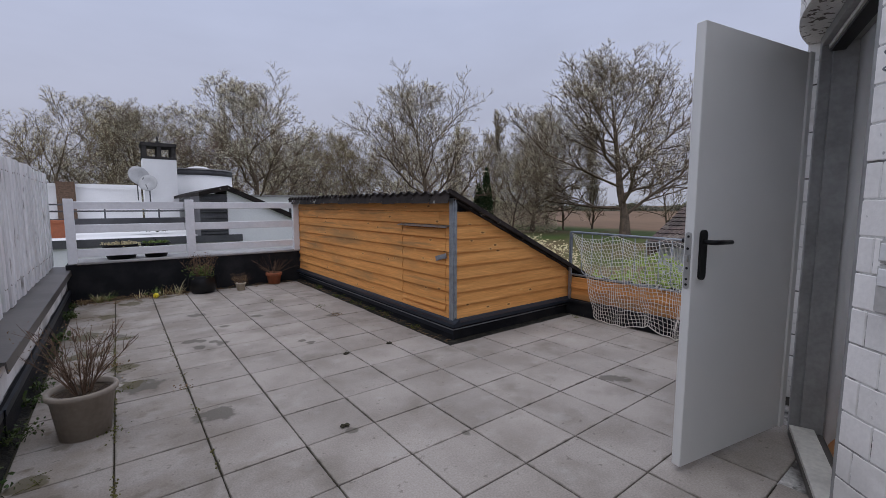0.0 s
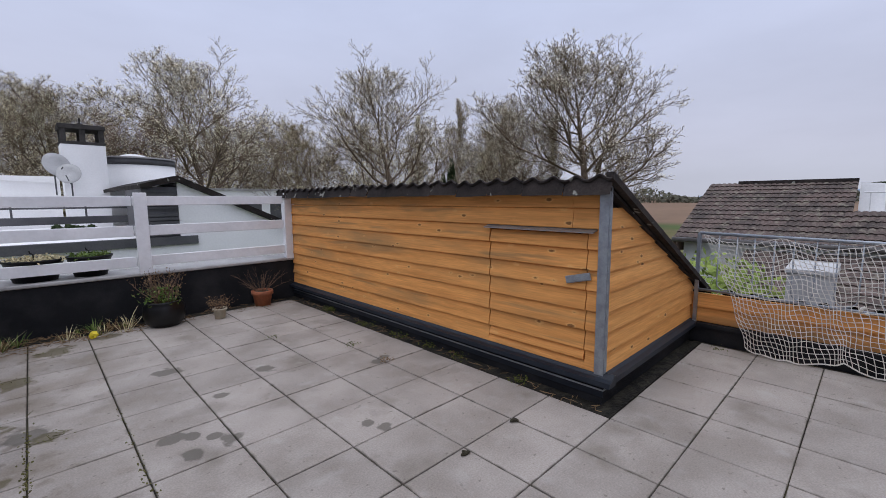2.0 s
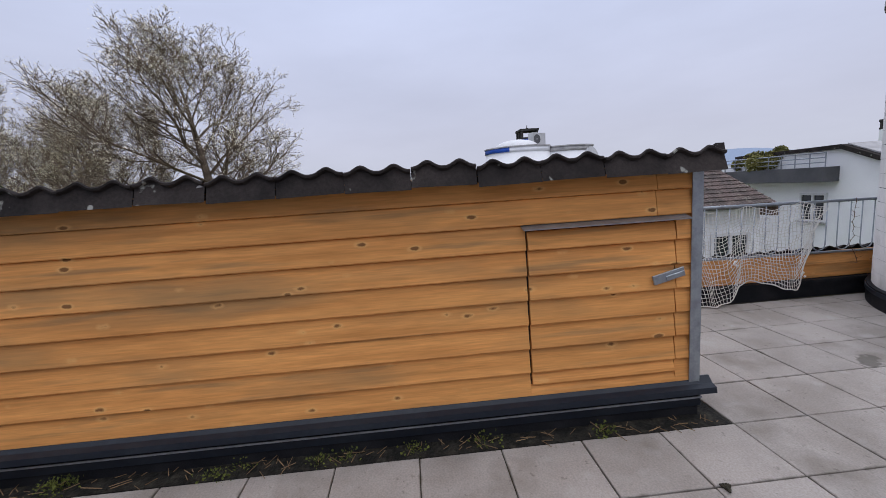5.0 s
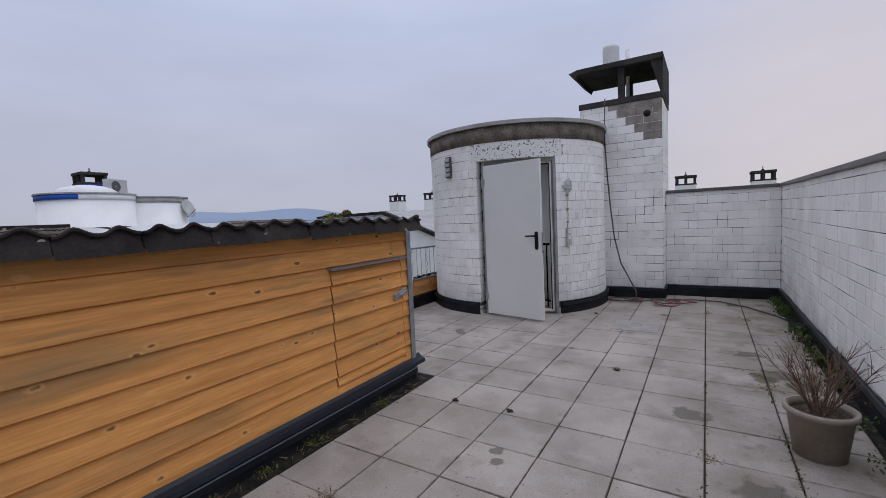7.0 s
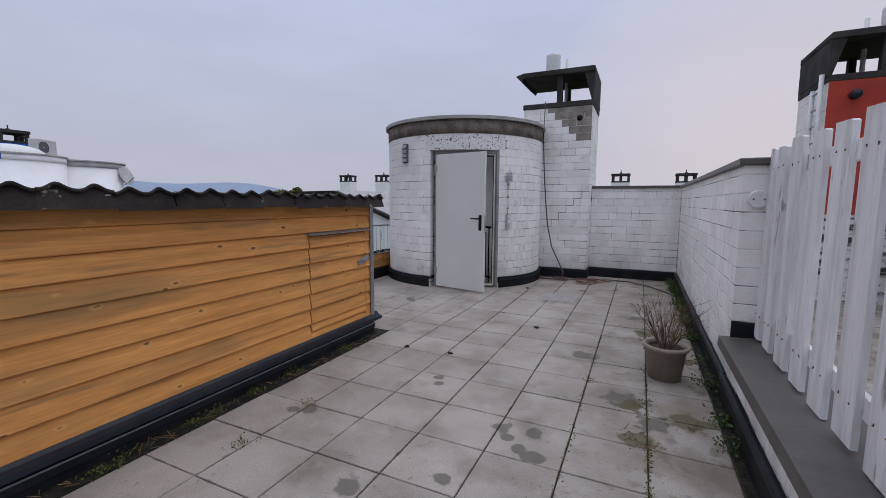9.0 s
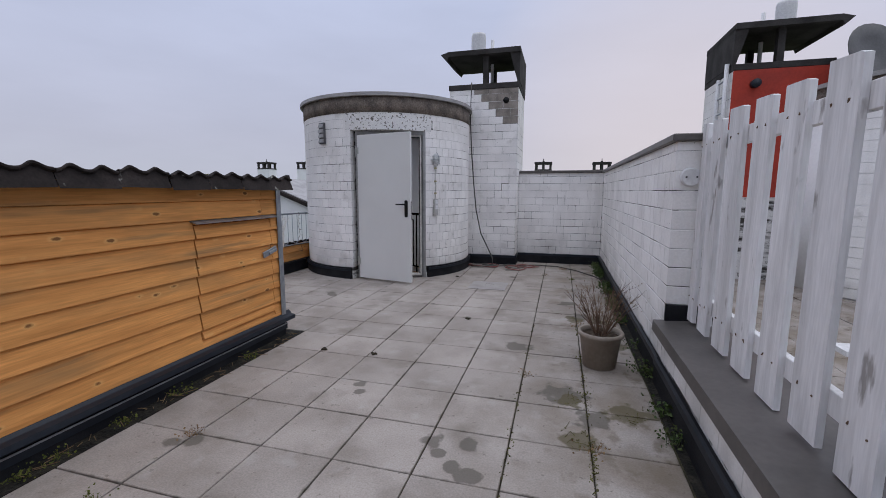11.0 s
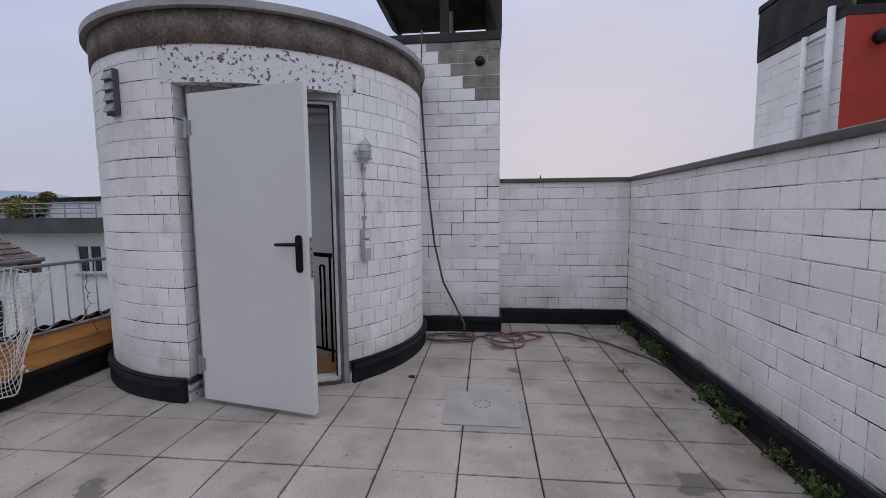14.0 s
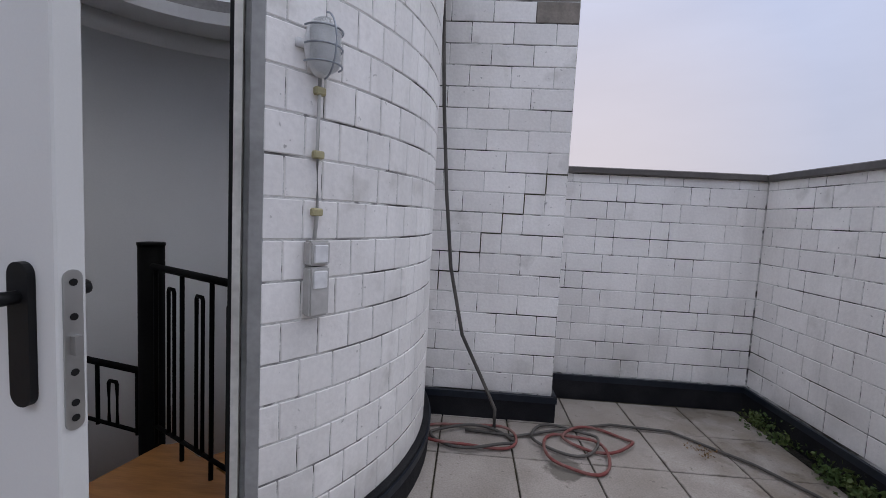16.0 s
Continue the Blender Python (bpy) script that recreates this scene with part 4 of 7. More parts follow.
# pale lichen discs on the ridge tiles
for y, z, r in ((4.11, 1.395, 0.026), (4.25, 1.388, 0.019), (5.17, 1.395, 0.019), (3.42, 1.39, 0.012), (6.39, 1.405, 0.014), (5.43, 1.42, 0.015), (4.66, 1.41, 0.010), (3.62, 1.40, 0.010), (5.9, 1.40, 0.012)):
    bm = bmesh.new()
    cyl(bm, (SX - 0.102, y, z - 0.06), (SX - 0.094, y, z - 0.06), r, seg=11)
    shed_part("lichen", bm, M["ledge"], None, "pale round lichen")

# ---- east edge: cladding, lower roof, railing with a net ----
clad = thing("parapet_cladding", (4.27, 0.0, 0.0), "orange timber cladding on the low east parapet", "cladding")
for k in range(2):
    bm = bmesh.new()
    z0 = 0.17 + 0.128 * k
    prism(bm, [(0.03, z0), (-0.010, z0), (-0.012, z0 + 0.008), (0.0, z0 + 0.126), (0.03, z0 + 0.126)], "y", -0.55, 3.1)
    part("board", bm, M["woody"], clad)
bm = bmesh.new()
box(bm, -0.04, -0.55, -0.01, 0.03, 3.1, 0.15)
box(bm, -0.065, -0.55, 0.135, 0.0, 3.05, 0.165)
part("upstand", bm, M["bitumen"], clad, "black bitumen upstand")
low_roof = thing("lower_roof", (4.30, -0.6, 0.43), "dark tiled roof that falls away below the railing", "roof")
bm = bmesh.new()
prism(bm, [(0.0, -0.08), (3.0, -1.45), (3.0, -1.40), (0.0, -0.02)], "y", -0.6, 8.2)
part("roof_deck", bm, M["pantile"], low_roof)
for j in range(4):
    for i in range(13):
        piece("roof_tile", tile_mid, low_roof, pose(0.32 * j, -0.45 + 0.30 * i, -0.455 * 0.32 * j, 0, slope - 2, 0))

railing = thing("steel_railing", (4.25, 0.0, 0.165), "galvanised railing with looped bars on the east edge", "railing")
RZ = lambda y: 0.915 + 0.0155 * y - 0.165
for name, dz, r in (("top_rail", 0.0, 0.014), ("bottom_rail", -0.50, 0.012)):
    bm = bmesh.new()
    tube(bm, [(0, -0.12, RZ(-0.12) + dz), (0, 3.03, RZ(3.03) + dz)], r, 10)
    part(name, bm, M["galv"], railing, "", True)
for y in (-0.12, 3.03):
    bm = bmesh.new()
    box(bm, -0.014, y - 0.014, 0.0, 0.014, y + 0.014, RZ(y))
    part("post", bm, M["galv"], railing)
for i in range(12):
    y = 0.0 + 0.25 * i
    z = RZ(y)
    bm = bmesh.new()
    pts = [(0, y, z), (0, y, z - 0.42)] + [(0, y + 0.065 - 0.065 * math.cos(a), z - 0.42 - 0.06 * math.sin(a)) for a in (0.5, 1.0, 1.57, 2.1, 2.6)] + [(0, y + 0.13, z - 0.42), (0, y + 0.13, z)]
    tube(bm, pts, 0.0055, 6)
    part("looped_bar", bm, M["galv"], railing, "", True)

# the net: knotted cord, hung in swags from the top rail
bm = bmesh.new()
NU, NV = 70, 24
# how far down the free edge of the net reaches along the rail: y, z
HEM = ((2.62, 0.06), (2.55, 0.02), (2.27, 0.015), (2.02, 0.07), (1.88, 0.02), (1.72, 0.02), (1.56, 0.06), (1.49, 0.18), (1.29, 0.22), (1.14, 0.17), (0.93, 0.11), (0.86, 0.18), (0.80, 0.30), (0.70, 0.50))


def hem(y):
    for (ya, za), (yb, zb) in zip(HEM, HEM[1:]):
        if y >= yb:
            return za + (zb - za) * min(1.0, max(0.0, (ya - y) / (ya - yb)))
    return HEM[-1][1]


def net_at(u, v):
    top, foot = 2.99 - 2.44 * u, 2.62 - 1.92 * u
    y = top + (foot - top) * v ** 0.8
    gather = math.exp(-((top - 2.06) / 0.10) ** 2) + math.exp(-((top - 1.45) / 0.10) ** 2)
    y += 0.035 * v * math.sin((top - 2.06) * 16.0) * math.exp(-((top - 1.9) / 0.6) ** 2)
    sag = 0.06 * abs(math.sin(u * math.pi * 4.5))
    z0 = 0.955 - 0.018 * u - sag
    z = z0 + (hem(foot) - z0) * v + 0.03 * gather * math.sin(math.pi * v)
    out = 0.03 + 0.02 * math.sin(u * 21.0 + v * 3) + 0.15 * max(0.0, v - 0.5) * (1.0 + 0.5 * math.sin(u * 17.0))
    return Vector((4.235 - out, y + 0.008 * math.sin(47 * u + 19 * v), max(z, 0.012) + 0.006 * math.sin(71 * u + 29 * v)))


for i in range(NU + 1):
    tube(bm, [net_at(i / NU, j / NV) for j in range(NV + 1)], 0.0030, 3)
for j in range(NV + 1):
    tube(bm, [net_at(i / NU, j / NV) for i in range(NU + 1)], 0.0030 if j < NV else 0.004, 3)
net = thing("safety_net", (0, 0, 0), "cream knotted cord net draped over the east railing", "net")
part("mesh", bm, M["rope"], net)["kind"] = "stuff"
bm = bmesh.new()
tube(bm, [net_at(i / NU, 1.0) + Vector((0.002, 0, -0.003)) for i in range(NU + 1)], 0.0055, 5)
part("border_cord", bm, M["rope"], net, "thick border cord")
for u, v in ((0.38, 0.52), (0.585, 0.68), (0.93, 0.98)):
    bm = bmesh.new()
    for k in range(5):
        bmesh.ops.create_icosphere(bm, subdivisions=1, radius=0.013, matrix=Matrix.Translation(net_at(u, v) + Vector((-0.01, 0.02 * math.sin(k * 2.3), 0.02 * math.cos(k * 1.7)))))
    part("knot", bm, M["rope"], net, "bunched knot", True)
# trailing vine on the railing's end
bm = bmesh.new()
rv = random.Random(11)
p = Vector((4.23, 0.22, 0.93))
pts = [p.copy()]
for i in range(14):
    p = p + Vector((rv.uniform(-0.01, 0.01), rv.uniform(-0.03, 0.03), -0.045))
    pts.append(p.copy())
tube(bm, pts, 0.003, 4)
for q in pts:
    for s in range(2):
        d = Vector((rv.uniform(-1, 1), rv.uniform(-1, 1), rv.uniform(-0.3, 0.6))) * 0.05
        tube(bm, [q, q + d], [0.002, 0.001], 3)
vine = part("dry_vine", bm, M["twig"])
tagged(vine, "dry leafless vine winding up the railing", "vine")

# ---- west: picket fence ----
fence = thing("picket_fence", (-0.724, 3.25, 0.442), "tall weathered white picket fence on the low parapet", "fence")
for z in (0.14, 1.075):
    bm = bmesh.new()
    box(bm, -0.030, 0.0, z, -0.001, 4.42, z + 0.085)
    bevel(bm, 0.003)
    part("rail", bm, M["picket"], fence)
for y in (0.05, 1.5, 2.95, 4.38):
    bm = bmesh.new()
    box(bm, -0.095, y - 0.03, 0.0, -0.031, y + 0.03, 1.20)
    part("post", bm, M["picket"], fence)
rp = random.Random(5)
for i in range(17):
    y = (0.017 + 0.268 * i if i else 0.05) + rp.uniform(-0.006, 0.006)
    h = 1.245 + rp.uniform(-0.012, 0.015)
    w = (0.083 if i else 0.05) + rp.uniform(-0.003, 0.002)
    b0 = rp.uniform(0.004, 0.022)
    bm = bmesh.new()
    prism(bm, [(-w, b0), (w, b0 + rp.uniform(-0.003, 0.004)), (w, h - 0.016), (w - 0.02, h - 0.008), (-w, h)], "x", 0.0, 0.024)
    bevel(bm, 0.003)
    ob = part("picket", bm, M["picket"], fence)
    ob.matrix_basis = pose(0, y, 0, rp.uniform(-0.6, 0.6), rp.uniform(-0.4, 0.4), rp.uniform(-1.5, 1.5))
    for z in (0.18, 1.12):
        for dy in (-0.045, 0.04):
            bm = bmesh.new()
            cyl(bm, (0.022, dy + rp.uniform(-0.01, 0.01), z + rp.uniform(-0.015, 0.015)), (0.0265, dy, z), 0.0033, seg=8)
            part("screw", bm, M["twig"], ob, "rusty screw")
# slim battens behind the first pickets
for y in (0.16, 0.43):
    bm = bmesh.new()
    box(bm, -0.055, y - 0.03, 0.02, -0.032, y + 0.03, 1.19)
    bevel(bm, 0.002)
    part("batten", bm, M["picket"], fence)

# ---- north: white railing ----
nrail = thing("white_railing", (0.0, 7.36, 0.525), "white-painted timber railing on the black parapet", "railing")
for z0, z1 in ((0.70, 0.80), (0.385, 0.495), (0.065, 0.17)):
    for x0, x1 in ((-0.5, 0.80), (0.80, 2.47)):
        bm = bmesh.new()
        box(bm, x0 + 0.003, -0.045 if x0 > 0 else -0.046, z0, x1 - 0.003, -0.015, z1)
        bevel(bm, 0.004)
        part("rail", bm, M["rail"], nrail)
for x, w in ((0.87, 0.058), (2.44, 0.05), (-0.48, 0.05)):
    bm = bmesh.new()
    box(bm, x - w, -0.075, -0.02, x + w, -0.046, 0.835)
    bevel(bm, 0.005)
    part("post", bm, M["rail"], nrail)
    bm = bmesh.new()
    box(bm, x - 0.035, -0.014, 0.0, x + 0.035, 0.05, 0.80)
    part("post_core", bm, M["rail"], nrail)


# ---- plants and pots ----
def pot_profile(r0, r1, h, rim=0.012, lip=0.03):
    return [(0.001, 0.0), (r0, 0.0), (r1 - 0.004, h - lip), (r1 + rim, h - lip + 0.003), (r1 + rim, h - 0.004), (r1 + rim - 0.005, h), (r1 - 0.008, h), (r1 - 0.012, h - 0.03)]


def stems(bm, rnd, n, r, h, spread, thick=0.003, z0=0.0, forks=3, droop=0.0):
    """Thin leafless stems that fork and lean outwards; returns their tips."""
    tips = []
    for i in range(n):
        a, q = rnd.uniform(0, 6.283), r * math.sqrt(rnd.random())
        p = Vector((q * math.cos(a), q * math.sin(a), z0))
        d = Vector((math.cos(a) * spread * rnd.uniform(0.2, 1), math.sin(a) * spread * rnd.uniform(0.2, 1), 1)).normalized()
        hh = h * rnd.uniform(0.6, 1.0)
        pts = [p]
        for k in range(4):
            d = (d + Vector((rnd.uniform(-0.18, 0.18), rnd.uniform(-0.18, 0.18), -droop))).normalized()
            p = p + d * hh / 4
            pts.append(p)
        tube(bm, pts, [thick, thick * 0.85, thick * 0.7, thick * 0.55, thick * 0.35], 4)
        tips.append(p)
        for f in range(forks):
            k = rnd.randint(1, 3)
            b = pts[k]
            e = b + (d + Vector((rnd.uniform(-0.8, 0.8), rnd.uniform(-0.8, 0.8), rnd.uniform(-0.1, 0.5)))).normalized() * hh * rnd.uniform(0.15, 0.4)
            mid = b.lerp(e, 0.5) + Vector((rnd.uniform(-0.01, 0.01), rnd.uniform(-0.01, 0.01), 0.008))
            tube(bm, [b, mid, e], [thick * 0.5, thick * 0.4, thick * 0.25], 3)
            tips.append(e)
    return tips


def leaves(bm, rnd, tips, n, size, along=0.06, narrow=0.45):
    for t in tips:
        for k in range(n):
            c = t + Vector((rnd.uniform(-along, along), rnd.uniform(-along, along), rnd.uniform(-along, along * 0.3)))
            d = Vector((rnd.uniform(-1, 1), rnd.uniform(-1, 1), rnd.uniform(-0.4, 1))).normalized() * size * rnd.uniform(0.6, 1.2)
            s = d.cross(Vector((rnd.uniform(-1, 1), rnd.uniform(-1, 1), rnd.uniform(-1, 1)))).normalized() * d.length * narrow
            up = d.cross(s).normalized() * size * 0.12
            v = [bm.verts.new(x) for x in (c, c + d * 0.5 + s * 0.5 + up, c + d, c + d * 0.5 - s * 0.5 + up)]
            bm.faces.new((v[0], v[1], v[2]))
            bm.faces.new((v[0], v[2], v[3]))


def potted(name, at, prof, pot_mat, soil_r, soil_z, label, seed, n, r, h, spread, thick, leaf_mat=None, leaf_n=1, leaf_size=0.02, forks=3, droop=0.0, pot_name="pot", potlabel=""):
    t = thing(name, at, label, "potted plant", "potted plants")
    bm = bmesh.new()
    lathe(bm, prof, 36)
    part(pot_name, bm, pot_mat, t, potlabel, True)
    bm = bmesh.new()
    lathe(bm, [(0.001, soil_z + 0.012), (soil_r * 0.6, soil_z + 0.009), (soil_r, soil_z)], 24)
    part("soil", bm, M["soil"], t)
    rnd = random.Random(seed)
    bm = bmesh.new()
    tips = stems(bm, rnd, n, r, h, spread, thick, soil_z, forks, droop)
    part("stem_tangle", bm, M["twig"], t, "dry brown stems")["kind"] = "stuff"
    if leaf_mat:
        bm = bmesh.new()
        leaves(bm, rnd, tips, leaf_n, leaf_size)
        part("leaf_cover", bm, leaf_mat, t)["kind"] = "stuff"
    return t


potted("potted_shrub", (-0.20, 3.03, 0.0), pot_profile(0.115, 0.150, 0.265), M["beigepot"], 0.138, 0.225, "taupe plastic pot with a leafless brown shrub", 3, 26, 0.045, 0.44, 0.75, 0.0034, M["deadleaf"], 1, 0.014, 9, potlabel="taupe plastic pot with a rolled rim")
potted("potted_lavender", (0.95, 7.02, 0.0), [(0.001, 0), (0.135, 0), (0.175, 0.05), (0.19, 0.13), (0.178, 0.21), (0.165, 0.24), (0.170, 0.255), (0.157, 0.26), (0.15, 0.22)], M["glaze"], 0.14, 0.22, "glossy black pot with a grey straggling shrub", 7, 22, 0.09, 0.36, 0.75, 0.006, M["deadleaf"], 2, 0.028, 5, potlabel="black glazed pot")
lav = bpy.data.objects["potted_lavender"]
bm = bmesh.new()
rl = random.Random(44)
leaves(bm, rl, [Vector((rl.gauss(0, 0.07), rl.gauss(0, 0.07), 0.24 + 0.16 * rl.random())) for k in range(120)], 2, 0.05, 0.03, 0.3)
part("leaf_tuft", bm, M["leaf"], lav, "grey-green leaves")["kind"] = "stuff"
potted("potted_succulent", (1.43, 6.86, 0.0), pot_profile(0.05, 0.068, 0.115, 0.006, 0.02), M["creampot"], 0.06, 0.10, "small cream pot with a dry brown plant", 9, 24, 0.04, 0.16, 0.8, 0.0022, M["deadleaf"], 3, 0.022, 3, potlabel="small cream pot")
potted("potted_bare_shrub", (1.99, 7.12, 0.0), pot_profile(0.085, 0.115, 0.185, 0.010, 0.05), M["terracotta"], 0.105, 0.16, "terracotta pot with spreading bare twigs", 13, 26, 0.07, 0.38, 1.5, 0.0028, None, 0, 0, 4, 0.08, potlabel="terracotta pot with a thick rim")
for i, (x, s) in enumerate(((0.03, 1.45), (0.44, 1.2))):
    t = thing("plant_tray", (x, 7.53, 0.525), "low dark bowl with trailing sedum on the parapet", "potted plant", "potted plants")
    bm = bmesh.new()
    lathe(bm, [(0.001, 0), (0.11 * s, 0), (0.15 * s, 0.185), (0.16 * s, 0.19), (0.16 * s, 0.208), (0.143 * s, 0.206), (0.138 * s, 0.165)], 32)
    part("bowl", bm, M["blackplastic"], t, "", True)
    bm = bmesh.new()
    lathe(bm, [(0.001, 0.19), (0.138 * s, 0.175)], 20)
    part("soil", bm, M["soil"], t)
    bm = bmesh.new()
    rl = random.Random(20 + i)
    leaves(bm, rl, [Vector((0.15 * s * math.cos(a) * q, 0.15 * s * math.sin(a) * q, 0.215)) for a, q in [(rl.uniform(0, 6.28), math.sqrt(rl.random())) for k in range(260)]], 2, 0.026, 0.03, 0.7)
    part("leaf_cover", bm, M["leaf"] if i else M["bud2"], t)["kind"] = "stuff"
    bm = bmesh.new()
    tube(bm, [(-0.0, 0, 0.18), (-0.0, 0, 0.25), (-0.02, 0.0, 0.265), (-0.025, 0, 0.285)], 0.006, 6)
    part("hook", bm, M["blackplastic"], t)


def weed(at, seed, n, h, material, label, spread=0.8, leafy=0, size=0.03, name="weed"):
    t = thing(name, at, label, "weed", "weeds")
    rnd = random.Random(seed)
    bm = bmesh.new()
    if leafy:
        tips = stems(bm, rnd, n, 0.04, h, spread, 0.002, 0.0, 2)
        part("stem_tangle", bm, material, t)["kind"] = "stuff"
        bm = bmesh.new()
        leaves(bm, rnd, tips, leafy, size, 0.05, 0.8)
        part("leaf_cover", bm, material, t)["kind"] = "stuff"
    else:
        for i in range(n):
            a, q = rnd.uniform(0, 6.28), rnd.uniform(0, 0.05)
            p = Vector((q * math.cos(a), q * math.sin(a), -0.005))
            e = Vector((math.cos(a) * spread * rnd.uniform(0.2, 1), math.sin(a) * spread * rnd.uniform(0.2, 1), 1)) * h * rnd.uniform(0.4, 1)
            w = Vector((-math.sin(a), math.cos(a), 0)) * 0.0035
            mid = p + e * 0.55 + Vector((0, 0, h * 0.10))
            v = [bm.verts.new(x) for x in (p - w, p + w, mid + w * 0.8, p + e, mid - w * 0.8)]
            bm.faces.new(v)
        part("grass_cover", bm, material, t)["kind"] = "stuff"
    return t


rw = random.Random(31)
for i in range(22):
    weed((rw.uniform(-0.5, 0.72) if i else 0.62, rw.uniform(7.05, 7.27), 0.0), 100 + i, rw.randint(9, 20), rw.uniform(0.06, 0.15) if i else 0.26, M["bud2"] if i % 3 == 0 else (M["leaf"] if i % 3 == 1 else M["deadleaf"]), "tuft of grass growing from the dirt by the parapet", 1.3, name="grass_tuft")
for i in range(34):
    y = rw.uniform(-1.45, -0.35) if i < 13 else (rw.choice((0.15, 0.45, 0.62, 1.05, 1.4, 1.9, 2.5)) + rw.uniform(-0.06, 0.06) if i < 26 else rw.uniform(3.1, 7.0))
    weed((-0.505 + rw.uniform(-0.015, 0.02), y, 0.0), 140 + i, rw.randint(5, 11), rw.uniform(0.05, 0.13), M["darkleaf"], "leafy dark green weed in the gutter strip", 1.0, 4, rw.uniform(0.02, 0.035))
for i in range(9):
    weed((rw.uniform(2.39, 2.44), rw.uniform(3.4, 7.1), 0.0), 180 + i, rw.randint(5, 9), rw.uniform(0.025, 0.06), M["moss"], "small weed in the gutter strip by the shed", 1.2, 4, 0.016)
for i, (x, y) in enumerate(((0.33, 3.36), (-0.075, 2.95), (-0.075, 4.16), (-0.075, 3.55), (0.33, -0.3), (-0.08, -0.1), (0.05, -0.9), (1.95, 5.1), (1.95, 4.57), (1.55, 5.78), (-0.075, 2.1), (4.1, 2.8))):
    weed((x, y, 0.0), 210 + i, 7, rw.uniform(0.012, 0.035), M["moss"] if i % 2 else M["deadleaf"], "small weed in a paving joint", 1.4, 3, 0.014)
for i in range(5):
    weed((rw.uniform(4.08, 4.2), rw.uniform(-0.4, 0.05), 0.0), 240 + i, 12, 0.22, M["leaf"] if i % 2 else M["deadleaf"], "tangle of weeds in the corner by the railing", 0.9, 4, 0.035)
bm = bmesh.new()
box(bm, -0.87, 3.2045, 0.43, -0.575, 3.225, 0.54)
structure("trim_wall_end", bm, M["bitumen"], "black flashing at the foot of the wall's end", "trim")
disc = thing("junction_disc", (-0.665, 3.204, 1.375), "round white plastic junction box on the wall's end", "junction box")
bm = bmesh.new()
cyl(bm, (0, 0, 0), (0, 0.035, 0), 0.062, 0.056, 24)
bevel(bm, 0.004)
lid = part("lid", bm, M["plainwhite"], disc)
for x in (-0.03, 0.03):
    bm = bmesh.new()
    cyl(bm, (x, 0.034, 0), (x, 0.038, 0), 0.006, seg=8)
    part("screw", bm, M["slate"], lid)
bm = bmesh.new()
rd = random.Random(8)
for i in range(640):
    c = Vector((rd.uniform(-0.5, 2.3), rd.uniform(6.95, 7.27), 0.006)) if i < 150 else Vector((rd.uniform(-0.52, 0.75), 7.28 - 0.42 * rd.random() ** 1.8, 0.006 + 0.03 * rd.random() ** 3)) if i < 520 else Vector((rd.uniform(2.37, 2.46), rd.uniform(3.0, 7.2), 0.004))
    a, q = rd.uniform(0, 6.28), rd.uniform(0.02, 0.10)
    tube(bm, [c, c + Vector((math.cos(a) * q, math.sin(a) * q, rd.uniform(0, 0.015)))], 0.0022, 3)
debris = part("dry_stalks", bm, M["deadleaf"])
tagged(debris, "scattered dry stalks and leaves along the edges", "debris", "", "stuff")
bm = bmesh.new()
for i in range(420):
    line = rd.choice((-0.075, -0.075, -0.075, 0.33))
    y = rd.choice((2.3, 2.95, 3.36, 3.75, 4.16, 4.3, 4.6, 5.0)) + rd.gauss(0, 0.10)
    r = rd.uniform(0.0025, 0.007)
    bmesh.ops.create_icosphere(bm, subdivisions=1, radius=r, matrix=Matrix.LocRotScale((line + rd.gauss(0, 0.012), y, 0.0), Euler((rd.random(), rd.random(), rd.random())), (1, 1.5, 0.45)))
tagged(part("joint_moss", bm, M["pavermoss"]), "brown-green moss swelling out of the paving joints", "moss", "", "stuff")
bm = bmesh.new()
for i in range(300):
    x, y, r = rd.choice(MOSSY)
    c = Vector((max(x + rd.gauss(0, r * 0.55), -0.47), y + rd.gauss(0, r * 0.55), 0.002))
    k = rd.uniform(0.0018, 0.005)
    bmesh.ops.create_icosphere(bm, subdivisions=1, radius=k, matrix=Matrix.LocRotScale(c, Euler((0, 0, rd.uniform(0, 3))), (1.0, rd.uniform(1.0, 2.4), 0.3)))
    if i % 6 == 0:
        a = rd.uniform(0, 6.28)
        tube(bm, [c, c + Vector((math.cos(a), math.sin(a), 0.15)) * rd.uniform(0.02, 0.07)], 0.0016, 3)
tagged(part("paver_moss", bm, M["pavermoss"]), "brown-green moss crumbs and litter on the western pavers", "moss", "", "stuff")
bm = bmesh.new()
bmesh.ops.create_icosphere(bm, subdivisions=2, radius=0.035, matrix=pose(0.37, 6.98, 0.03))
for v in bm.verts:
    v.co += Vector((rd.uniform(-0.008, 0.008), rd.uniform(-0.008, 0.008), rd.uniform(-0.006, 0.006)))
tagged(part("yellow_toy", bm, M["yellow"]), "crumpled yellow plastic scrap lying in the weeds", "litter")
for x, y in ((1.50, 3.30), (1.93, 3.32), (1.58, 0.16), (0.98, 2.2)):
    bm = bmesh.new()
    for k in range(4):
        a = rd.uniform(0, 6.28)
        q = Vector((math.cos(a), math.sin(a), 0.25)) * 0.028
        tube(bm, [(0, 0, 0.005), q * 0.5 + Vector((0, 0, 0.008)), q], [0.009, 0.010, 0.004], 5)
    ob = part("moss_clump", bm, M["joint"])
    ob.location = (x, y, 0.0)
    tagged(ob, "dark clump of moss on a paver", "moss", "moss clumps")

